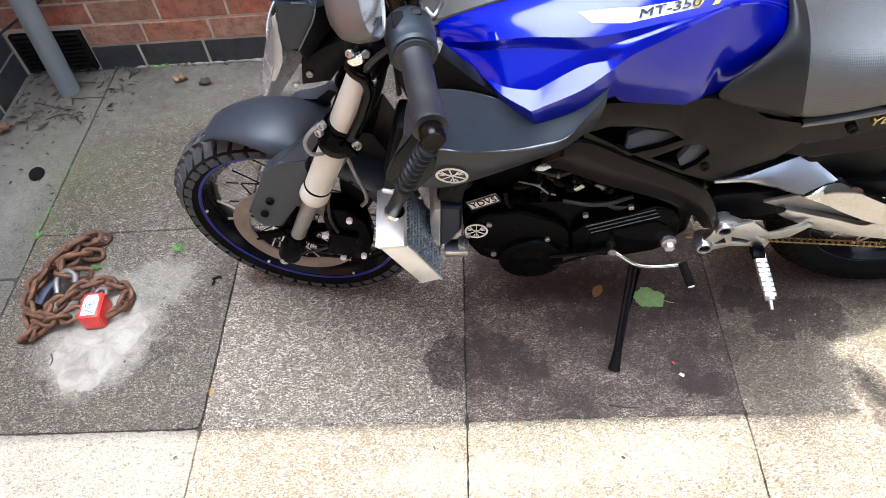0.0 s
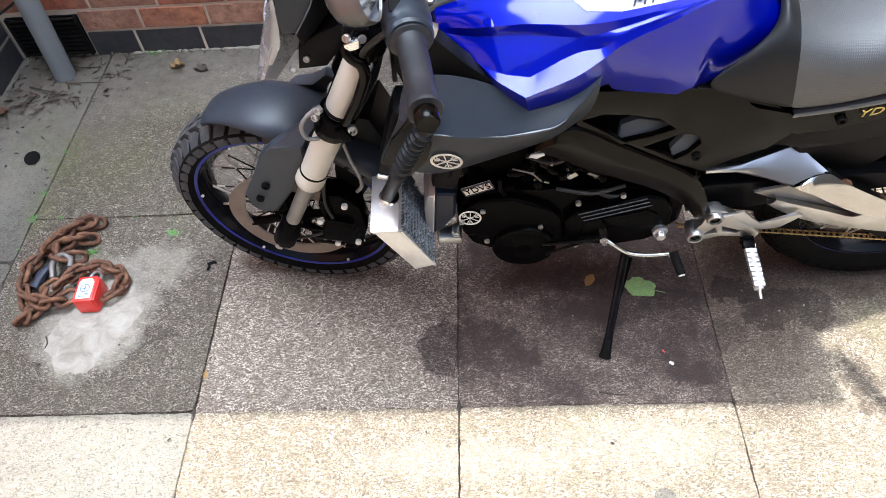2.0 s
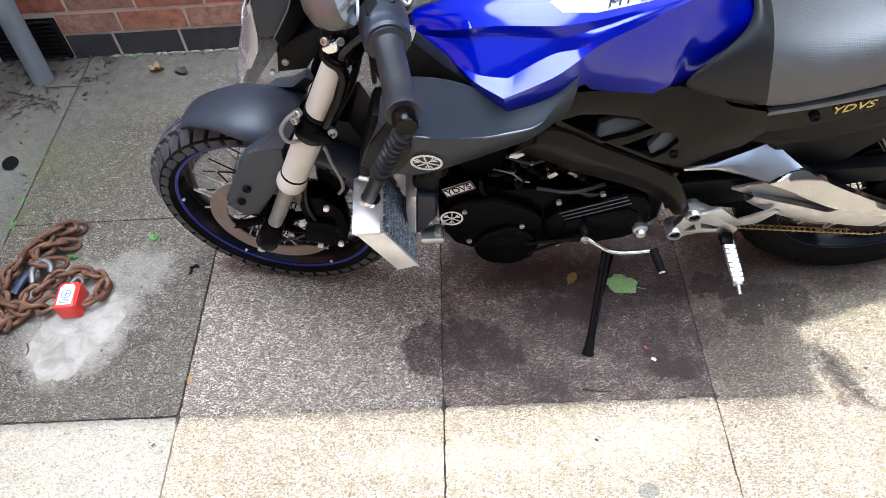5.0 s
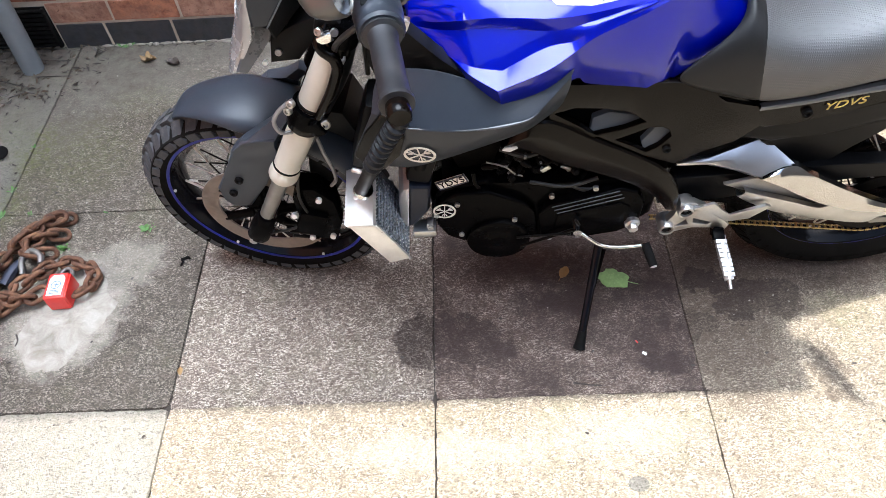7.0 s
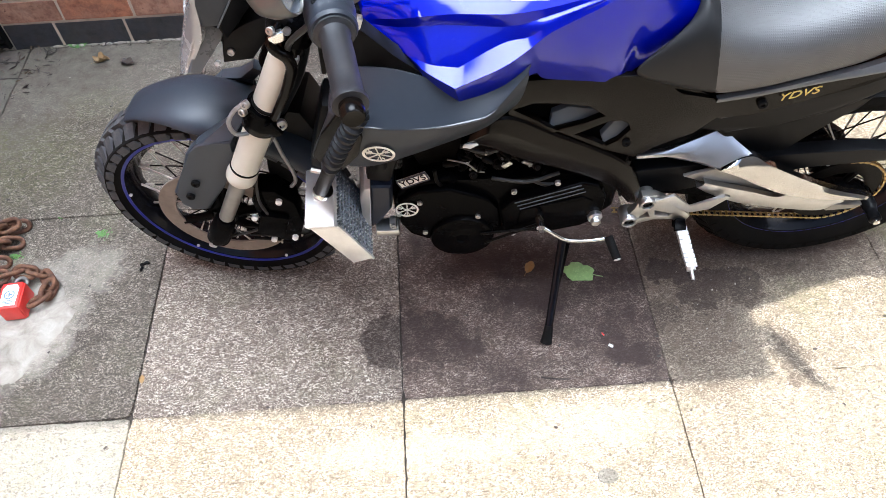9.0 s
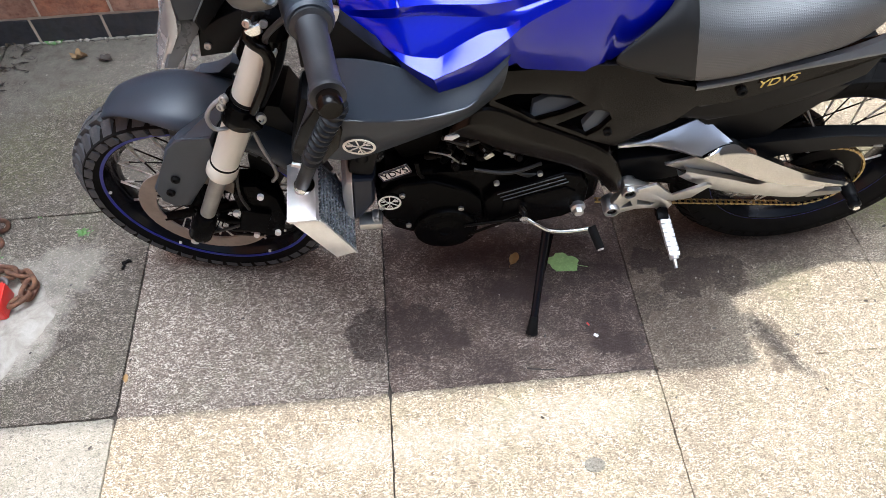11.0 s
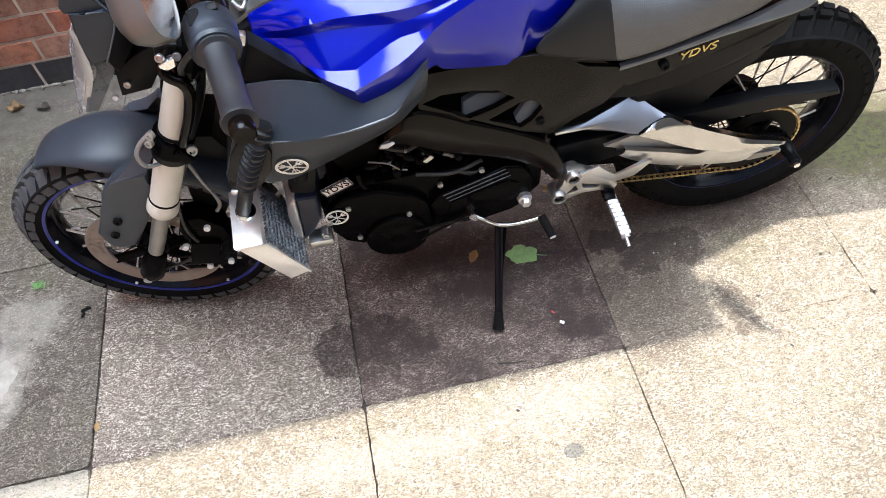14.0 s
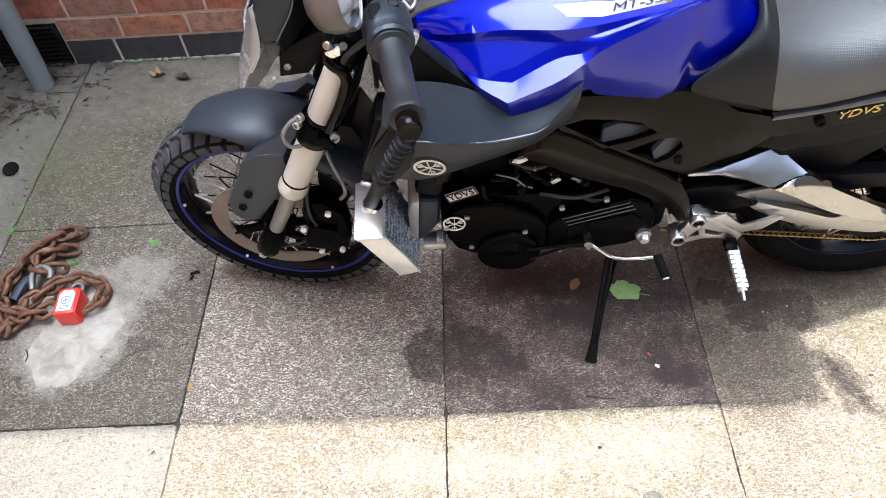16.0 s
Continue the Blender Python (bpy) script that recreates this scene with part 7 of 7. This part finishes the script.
def add_brick(x0, x1, y0, y1, z0, z1):
    n = len(verts)
    verts.extend([(x0, y0, z0), (x1, y0, z0), (x1, y1, z0), (x0, y1, z0), (x0, y0, z1), (x1, y0, z1), (x1, y1, z1), (x0, y1, z1)])
    faces.extend([(n, n + 1, n + 5, n + 4), (n + 1, n + 2, n + 6, n + 5), (n + 2, n + 3, n + 7, n + 6), (n + 3, n, n + 4, n + 7), (n + 4, n + 5, n + 6, n + 7)])


for k in range(31):
    z = 0.0965 + COURSE * k
    shift = (k % 2) * PITCH / 2
    for q in range(25):
        x0 = -1.52 + q * PITCH + shift
        if k < len(phases) and x0 < 2.405 < x0 + PITCH - 0.02:
            x0 = 2.405
        if k >= len(phases) or x0 > 2.40:
            add_brick(x0, min(-1.52 + q * PITCH + shift + PITCH - 0.01, 4.2), WALL_Y, WALL_Y + 0.05, z, z + 0.0715)
    for q in range(20 if z < 2.2 else 0):
        y0 = -3.2 + q * PITCH + shift
        if y0 + PITCH < WALL_Y and (k >= 7 or y0 + PITCH < -0.41):
            add_brick(LEFT_X - 0.05, LEFT_X, y0, y0 + PITCH - 0.01, z, z + 0.0715)
me = bpy.data.meshes.new("brick_rest")
me.from_pydata(verts, [], faces)
me.materials.append(M["brick"])
rest = new("brick_rest", me)
rest.parent = wall_back
tagged(rest, kind="stuff")

# black iron air vent low in the corner
vent = thing("air_vent", "black iron air vent low in the wall", "vent", pose(-1.381, WALL_Y - 0.005, 0.084))
bm = B()
box(bm, (0, 0.004, 0), (0.246, 0.006, 0.150))
part("backing", bm, M["black"], vent)
for k in range(9):
    bm = B()
    box(bm, (0, -0.005, -0.066 + 0.0165 * k), (0.240, 0.010, 0.006), (20, 0, 0), 0.001)
    part("slat", bm, M["vent"], vent)
for x in (-0.118, 0.118):
    bm = B()
    box(bm, (x, -0.005, 0), (0.010, 0.012, 0.150), (0, 0, 0), 0.002)
    part("frame", bm, M["vent"], vent)

pipe = thing("drainpipe", "grey plastic drainpipe beside the brick wall", "pipe", pose(-1.334, 1.256, 0) @ Matrix.Rotation(radians(3.3), 4, "Y"))
bm = B()
turned(bm, [(0.0345, -0.004), (0.0345, 2.25), (0.031, 2.25), (0.031, -0.004)], Matrix(), 32, True)
part("tube", bm, M["pipe"], pipe)
bm = B()
turned(bm, [(0.035, 1.2), (0.040, 1.205), (0.040, 1.26), (0.035, 1.265)], Matrix(), 32)
part("socket", bm, M["pipe"], pipe)

bm = B()
sweep(bm, [(-1.512, 1.20, 0.185), (-1.506, 1.30, 0.190), (-1.450, 1.350, 0.212), (-1.330, 1.354, 0.277), (-1.146, 1.354, 0.369), (-0.988, 1.354, 0.45), (-0.79, 1.354, 0.56), (-0.495, 1.354, 0.63)], 0.0042, 8)
tagged(link_mesh("wall_cable", bm, M["cable"]), "black cable clipped slanting across the bricks", "cable")

# mortar squeezed out along the foot of the wall
bm = B()
rj = random.Random(11)
x = -1.13
while x < 0.75:
    ln = rj.uniform(0.015, 0.07)
    w = rj.uniform(0.003, 0.010)
    sweep(bm, [(x, WALL_Y - 0.003, 0.001), (x + ln * 0.5, WALL_Y - 0.004 - w * 0.5, 0.0025), (x + ln, WALL_Y - 0.003, 0.001)], lambda u: 0.001 + w * math.sin(math.pi * u) * 0.7, 6, 3)
    x += ln * rj.uniform(0.75, 1.15)
tagged(link_mesh("trim_mortar", bm, M["cement"]), "ragged pale mortar fillet along the wall foot", "mortar", "", "structure")

# cement patch, chain and padlock
def patch_rim(a):
    """The patch reaches furthest to the south-west, with bites out of its rim."""
    r = 0.118 + 0.020 * math.cos(a - 4.1) + 0.012 * math.sin(3 * a + 0.6) + 0.009 * math.sin(5 * a + 2.0) + 0.006 * math.sin(9 * a)
    return r + 0.007 * noise.noise(Vector((math.cos(a) * 9, math.sin(a) * 9, 2.0)))


bm = B()
rc = random.Random(3)
rings = []
for s_, z in ((1.0, 0.0002), (0.95, 0.0022), (0.80, 0.0034), (0.60, 0.0046), (0.40, 0.0056), (0.20, 0.0062)):
    ring = []
    for j in range(120):
        a = 2 * math.pi * j / 120
        r = patch_rim(a) * (s_ + 0.05 * (1 - s_) * math.sin(8 * a + 9 * s_))
        x, y = -0.905 + 0.88 * r * math.cos(a) + 0.10 * r * math.sin(a), 0.270 + 1.15 * r * math.sin(a)
        swirl = noise.noise(Vector((x * 30, y * 30, 0))) * 0.0011 + math.sin(r * 190 + 2.0 * math.sin(a * 2)) * 0.0006
        ring.append(bm.verts.new((x, y, z + (swirl if s_ < 1 else 0))))
    rings.append(ring)
for a, b in zip(rings, rings[1:]):
    for j in range(120):
        bm.faces.new((a[j], a[(j + 1) % 120], b[(j + 1) % 120], b[j]))
bm.faces.new(rings[-1])
tagged(link_mesh("cement_patch", bm, M["cement"], None, True, 180), "ragged patch of pale spilt cement on the paving", "cement")

chain_thing = thing("security_chain", "heavy rusted steel chain heaped on the paving", "chain")
bm = B()
oval = []
for j in range(28):
    a = 2 * math.pi * j / 28
    oval.append(Vector((0.0165 * math.cos(a) + (0.0105 if math.cos(a) > 0 else -0.0105) * min(1, abs(math.cos(a)) * 3), 0.0145 * math.sin(a), 0)))
rng = []
for j, q in enumerate(oval):
    d = (oval[(j + 1) % 28] - oval[j - 1]).normalized()
    side = Vector((0, 0, 1)).cross(d)
    rng.append([bm.verts.new(q + side * (0.0062 * math.cos(t)) + Vector((0, 0, 0.0062 * math.sin(t)))) for t in [2 * math.pi * k / 10 for k in range(10)]])
for j in range(28):
    a, b = rng[j], rng[(j + 1) % 28]
    for k in range(10):
        bm.faces.new((a[k], a[(k + 1) % 10], b[(k + 1) % 10], b[k]))
link_me = None


def lay_links(pts, tilt0=20):
    global link_me
    line = spline(pts, 40)
    dist, last, count = 0.0, line[0], 0
    want = 0.0
    for p, q in zip(line, line[1:]):
        dist += (q - p).length
        if dist >= want:
            d = (q - p).normalized()
            m = Matrix.Translation(p) @ d.to_track_quat("X", "Z").to_matrix().to_4x4() @ Matrix.Rotation(radians((tilt0 if count % 2 else tilt0 + 90) + rc.uniform(-16, 16)), 4, "X") @ Matrix.Rotation(radians(rc.uniform(-9, 9)), 4, "Z")
            if link_me is None:
                ob = part("chain_link", bm, M["rust"], chain_thing, "", True, 180)
                link_me = ob.data
            else:
                ob = new("chain_link", link_me)
                ob.parent = chain_thing
            ob.matrix_basis = m
            count += 1
            want += 0.0325


lay_links([(-1.000, 0.560, 0.020), (-1.030, 0.545, 0.026), (-1.066, 0.512, 0.022), (-1.096, 0.478, 0.026), (-1.116, 0.440, 0.022), (-1.130, 0.402, 0.024), (-1.120, 0.352, 0.022), (-1.098, 0.308, 0.024), (-1.080, 0.262, 0.021)], 35)
lay_links([(-1.085, 0.258, 0.020), (-1.052, 0.285, 0.030), (-1.040, 0.322, 0.040), (-1.005, 0.346, 0.044), (-0.982, 0.378, 0.040), (-0.945, 0.398, 0.034), (-0.893, 0.394, 0.028), (-0.862, 0.364, 0.024), (-0.868, 0.330, 0.024), (-0.895, 0.305, 0.024)], 30)
lay_links([(-1.000, 0.505, 0.022), (-1.028, 0.482, 0.044), (-1.058, 0.455, 0.042), (-1.040, 0.425, 0.050), (-1.000, 0.428, 0.040), (-0.978, 0.440, 0.030)], 50)
lay_links([(-1.075, 0.300, 0.044), (-1.035, 0.286, 0.040), (-0.995, 0.296, 0.036), (-0.965, 0.315, 0.034)], 20)
lay_links([(-1.010, 0.545, 0.044), (-1.040, 0.515, 0.050), (-1.070, 0.482, 0.046), (-1.095, 0.45, 0.046)], 70)
bm = B()
sweep(bm, [(-1.048, 0.372, 0.030), (-1.052, 0.405, 0.046), (-1.030, 0.425, 0.056), (-1.004, 0.412, 0.052), (-1.000, 0.392, 0.046)], 0.0085, 12)
part("steel_ring", bm, M["dull_steel"], chain_thing, "bare grey steel ring")
bm = B()
sweep(bm, [(-1.095, 0.350, 0.016), (-1.082, 0.385, 0.026), (-1.070, 0.410, 0.024)], 0.022, 12, 5, (1, 0.6))
part("fabric_sleeve", bm, M["navy"], chain_thing, "dark navy fabric sleeve")

lock = thing("padlock", "red padlock with a white label on the chain", "padlock", pose(-0.929, 0.312, 0.0055, 0, 0, 4))
bm = B()
box(bm, (0, 0, 0.027), (0.050, 0.076, 0.052), (0, 0, 0), 0.005)
part("body", bm, M["lock_red"], lock)
bm = B()
box(bm, (0.0265, 0, 0.027), (0.004, 0.070, 0.046), (0, 0, 0), 0.0015)
part("side_plate", bm, M["lock_red"], lock)
bm = B()
panel(bm, [(-0.018, -0.030, 0.0536), (0.018, -0.030, 0.0536), (0.019, 0.020, 0.0536), (0.012, 0.031, 0.0536), (-0.012, 0.031, 0.0536), (-0.019, 0.020, 0.0536)], (0, 0, -0.001), 0.0003)
lab = part("label", bm, M["lock_label"], lock, "white paper label with small blue print")
bm = B()
turned(bm, [(0.0125, 0.0), (0.0125, 0.0008), (0.0098, 0.0008), (0.0098, 0.0)], Matrix.Translation((0, 0.001, 0.0537)), 28, True)
for a in (0, 90):
    bmesh.ops.create_cube(bm, size=1, matrix=pose(0, 0.001, 0.0539, 0, 0, a) @ Matrix.Diagonal((0.014, 0.0030, 0.0008, 1)))
for y in (-0.016, -0.020, -0.024):
    bmesh.ops.create_cube(bm, size=1, matrix=pose(0, y, 0.0539) @ Matrix.Diagonal((0.024, 0.0020, 0.0008, 1)))
part("print", bm, M["label_blue"], lab, "", False)
bm = B()
sweep(bm, [(-0.012, 0.036, 0.020), (-0.014, 0.060, 0.022), (0.0, 0.072, 0.024), (0.014, 0.060, 0.022), (0.012, 0.036, 0.020)], 0.0055, 10)
part("shackle", bm, M["dull_steel"], lock)


def leaf(name, label, at, size, turn, material, lobes, curl, tilt=(0, 0)):
    """A single fallen leaf with a lobed rim, a midrib fold and a stalk."""
    bm = B()
    r = random.Random(int(at[0] * 1000) + 77)
    n = 30
    rim, mid = [], []
    for j in range(n):
        a = 2 * math.pi * j / n
        w = 1 + lobes * math.cos(5 * a) + 0.05 * math.sin(11 * a) + r.uniform(-0.03, 0.03)
        x, y = size * 0.5 * w * math.cos(a), size * 0.36 * w * math.sin(a)
        if lobes < 0.06:
            y *= 0.35 + 0.45 * abs(math.sin(a))
        rim.append(bm.verts.new((x, y, curl * size * (abs(y) / size * 1.2 + 0.25 * math.sin(3 * a) ** 2))))
        mid.append(bm.verts.new((x * 0.55, y * 0.5, curl * size * abs(y) / size * 0.3 + 0.0004)))
    c = bm.verts.new((0, 0, 0.0004))
    for j in range(n):
        k = (j + 1) % n
        bm.faces.new((rim[j], rim[k], mid[k], mid[j]))
        bm.faces.new((mid[j], mid[k], c))
    ob = link_mesh(name, bm, material, None, True, 180)
    ob.matrix_basis = pose(at[0], at[1], 0.0022, *tilt, turn)
    solid(ob, 0.0006, 1.0)
    tagged(ob, label, "leaf", "fallen leaves")
    bm = B()
    sweep(bm, [(-size * 0.45, 0, 0.001), (-size * 0.6, size * 0.03, 0.002), (-size * 0.78, size * 0.02, 0.001)], size * 0.012, 6, 3)
    part("stalk", bm, material, ob)
    return ob


leaf("green_leaf", "fresh green lobed leaf lying on the paving", (0.447, 0.305), 0.078, 165, M["leaf_green"], 0.10, 0.06)
leaf("brown_leaf", "small dry brown leaf lying on the paving", (0.328, 0.331), 0.040, 60, M["leaf_brown"], 0.03, 0.22)
leaf("dead_leaf", "curled pale dead leaf near the wall", (-0.945, 1.268), 0.043, 20, M["leaf_pale"], 0.25, 0.85)
leaf("dead_leaf", "curled dark dead leaf near the wall", (-0.858, 1.250), 0.045, 340, M["litter"], 0.10, 0.4)
leaf("dead_leaf", "small yellow dead leaf on the joint", (-0.592, 0.092), 0.022, 100, M["leaf_brown"], 0.05, 0.3)
leaf("dead_leaf", "rust-red dead leaf in the corner", (-1.487, 1.065), 0.055, 40, M["rust"], 0.18, 0.4)


def weed(at, size, n, seed):
    bm = B()
    r = random.Random(seed)
    for k in range(n):
        a = r.uniform(0, 6.28)
        ln = size * r.uniform(0.5, 1.0)
        d = Vector((math.cos(a), math.sin(a), 0))
        s = Vector((-d.y, d.x, 0)) * ln * 0.30
        base = Vector((r.uniform(-1, 1), r.uniform(-1, 1), 0)) * size * 0.45
        up = Vector((0, 0, ln * r.uniform(0.2, 0.7)))
        v = [bm.verts.new(base), bm.verts.new(base + d * ln * 0.5 + s + up * 0.7), bm.verts.new(base + d * ln + up), bm.verts.new(base + d * ln * 0.5 - s + up * 0.7)]
        bm.faces.new(v)
    ob = link_mesh("weed", bm, M["weed"], None, True, 180)
    ob.matrix_basis = pose(*at, -0.004)
    return tagged(ob, "small green weed growing in a joint", "weed", "weeds in the joints")


for k, (x, y, s, n) in enumerate([(-1.040, 1.356, 0.026, 16), (-0.780, 0.528, 0.022, 22), (-0.765, 0.540, 0.014, 10), (-1.207, 0.701, 0.014, 9), (-0.990, 0.476, 0.026, 16), (-0.972, 0.236, 0.016, 8), (-1.203, 0.88, 0.012, 8), (-1.203, 0.60, 0.016, 14), (-1.12, 0.598, 0.013, 10), (-1.05, 0.602, 0.014, 10), (-1.204, 0.50, 0.011, 7), (-0.905, 0.600, 0.010, 6)]):
    weed((x, y), s, n, 40 + k)

# leaf litter and grit in the corner and along the wall, uncounted
bm = B()
rl = random.Random(21)


def flake(x, y, s, z=0.003):
    a = rl.uniform(0, 6.28)
    d, e = Vector((math.cos(a), math.sin(a), 0)), Vector((-math.sin(a), math.cos(a), 0))
    lift = [Vector((0, 0, rl.uniform(0, s * 0.5))) for _ in range(4)]
    c = Vector((x, y, z))
    w = rl.uniform(0.08, 0.34)
    # a narrow curled blade: pointed ends, its sides bent up
    bow = e * s * rl.uniform(-0.35, 0.35)
    ends = [bm.verts.new(c - d * s + lift[0]), bm.verts.new(c + d * s * rl.uniform(0.6, 1.3) + lift[1])]
    mid = [bm.verts.new(c + bow + e * s * q * w + d * s * rl.uniform(-0.2, 0.2) + (lift[2] if q else Vector((0, 0, 0)))) for q in (-1, 0, 1)]
    for q in (0, 1):
        bm.faces.new((ends[0], mid[q], mid[q + 1]))
        bm.faces.new((ends[1], mid[q + 1], mid[q]))


for k in range(300):
    t = rl.random()
    x = -1.50 + 0.42 * rl.random() ** 1.3
    y = 1.375 - 0.34 * rl.random() ** 1.4 * (1.2 - (x + 1.5))
    flake(x, y, 0.002 + 0.016 * rl.random() ** 2)
for k in range(50):
    flake(-1.25 + 0.8 * rl.random(), WALL_Y - 0.012 - 0.03 * rl.random() ** 2, rl.uniform(0.003, 0.010))
for k in range(46):
    flake(-0.55 + 0.16 * rl.random(), 1.09 + 0.08 * rl.random(), rl.uniform(0.006, 0.018))
for k in range(26):
    flake(-1.50 + 0.3 * rl.random(), 0.7 + 0.6 * rl.random(), rl.uniform(0.004, 0.012))
litter = link_mesh("leaf_litter", bm, M["litter"], None, False)
solid(litter, 0.0008, 1.0)
tagged(litter, "brown rotting leaf litter heaped in the corner", "leaf litter", "", "stuff")
bm = B()
for k in range(75):
    x = -1.50 + 0.36 * rl.random() ** 1.2
    flake(x, 1.36 - 0.30 * rl.random() ** 1.3 * (1.2 - (x + 1.5)), rl.uniform(0.004, 0.015), 0.005)
for k in range(40):
    flake(-1.46 + 0.22 * rl.random(), 1.08 + 0.12 * rl.random(), rl.uniform(0.005, 0.016), 0.006)
scraps = link_mesh("dry_leaf_scraps", bm, M["leaf_dark"], None, False)
solid(scraps, 0.0008, 1.0)
tagged(scraps, "paler dry leaf scraps over the litter", "leaf litter", "", "stuff")
for pts in ([(-1.43, 1.19, 0.01), (-1.36, 1.16, 0.014), (-1.31, 1.15, 0.006)], [(-1.30, 1.20, 0.008), (-1.24, 1.19, 0.016), (-1.18, 1.20, 0.006)], [(-1.36, 1.10, 0.006), (-1.31, 1.12, 0.010), (-1.26, 1.11, 0.005)], [(-1.33, 1.29, 0.012), (-1.27, 1.27, 0.020), (-1.21, 1.28, 0.008)], [(-1.46, 1.09, 0.006), (-1.42, 1.10, 0.008), (-1.37, 1.12, 0.006)], [(0.312, 0.027, 0.002), (0.345, 0.020, 0.003), (0.375, 0.018, 0.002)], [(-1.020, 0.208, 0.003), (-1.010, 0.19, 0.004), (-1.012, 0.175, 0.003)]):
    bm = B()
    sweep(bm, pts, lambda u: 0.0024 * (1 - 0.5 * u), 6, 3)
    tagged(link_mesh("twig", bm, M["litter"]), "thin dry twig lying on the paving", "twig", "twigs")

# small scraps: black plastic bits, pale grit
bm = B()
for x, y, s, rot in ((-0.650, 0.421, 0.011, 30), (-0.652, 0.406, 0.009, 80), (-0.640, 0.425, 0.008, 140)):
    box(bm, (x, y, 0.004), (s * 1.6, s * 0.6, 0.006), (15, 10, rot), 0.001)
tagged(link_mesh("plastic_scrap", bm, M["black"]), "broken black plastic scrap on the paving", "scrap")
bm = B()
rs = random.Random(9)
for k in range(520):
    x, y = rs.uniform(-1.2, 1.3), rs.uniform(-0.35, 1.3)
    s = rs.uniform(0.0010, 0.0028)
    bmesh.ops.create_cube(bm, size=1, matrix=pose(x, y, s * 0.4, rs.uniform(0, 60), rs.uniform(0, 60), rs.uniform(0, 180)) @ Matrix.Diagonal((s * 1.8, s, s, 1)))
tagged(link_mesh("grit", bm, M["cement"], None, False), "scattered pale grit on the paving", "grit", "", "stuff")
bm = B()
for k in range(160):
    x, y = rs.uniform(-1.45, 1.3), rs.uniform(-0.1, 1.3)
    s = rs.uniform(0.0014, 0.0042)
    bmesh.ops.create_cube(bm, size=1, matrix=pose(x, y, s * 0.3, 0, rs.uniform(0, 40), rs.uniform(0, 180)) @ Matrix.Diagonal((s * 2.2, s, s * 0.8, 1)))
tagged(link_mesh("dark_crumbs", bm, M["litter"], None, False), "dark crumbs of soil on the paving", "crumbs", "", "stuff")
bm = B()
box(bm, (0.484, 0.094, 0.003), (0.011, 0.006, 0.003), (0, 0, 140), 0.001)
tagged(link_mesh("paper_scrap", bm, M["speck_white"]), "white paper scrap on the stained slab", "scrap")
bm = B()
box(bm, (0.472, 0.126, 0.0025), (0.009, 0.003, 0.002), (0, 0, 120), 0.001)
tagged(link_mesh("wrapper_scrap", bm, M["lock_red"]), "tiny red wrapper scrap on the stained slab", "scrap")
bm = B()
turned(bm, [(0.030, 0.0005), (0.029, 0.003), (0.024, 0.004), (0.0001, 0.0042)], Matrix.Translation((-1.300, 0.853, 0.0)) @ Matrix.Rotation(0.5, 4, "Z") @ Matrix.Diagonal((0.8, 1.05, 1, 1)), 28)
tagged(link_mesh("rubber_plug", bm, M["black"]), "flat round black rubber plug on the concrete", "plug")
bm = B()
turned(bm, [(0.020, 0.0004), (0.019, 0.0016), (0.0001, 0.0018)], Matrix.Translation((0.416, -0.205, 0.0)) @ Matrix.Diagonal((1.1, 0.8, 1, 1)), 20)
tagged(link_mesh("gum_spot", bm, M["channel"]), "flattened grey gum spot on sunlit paving", "gum")
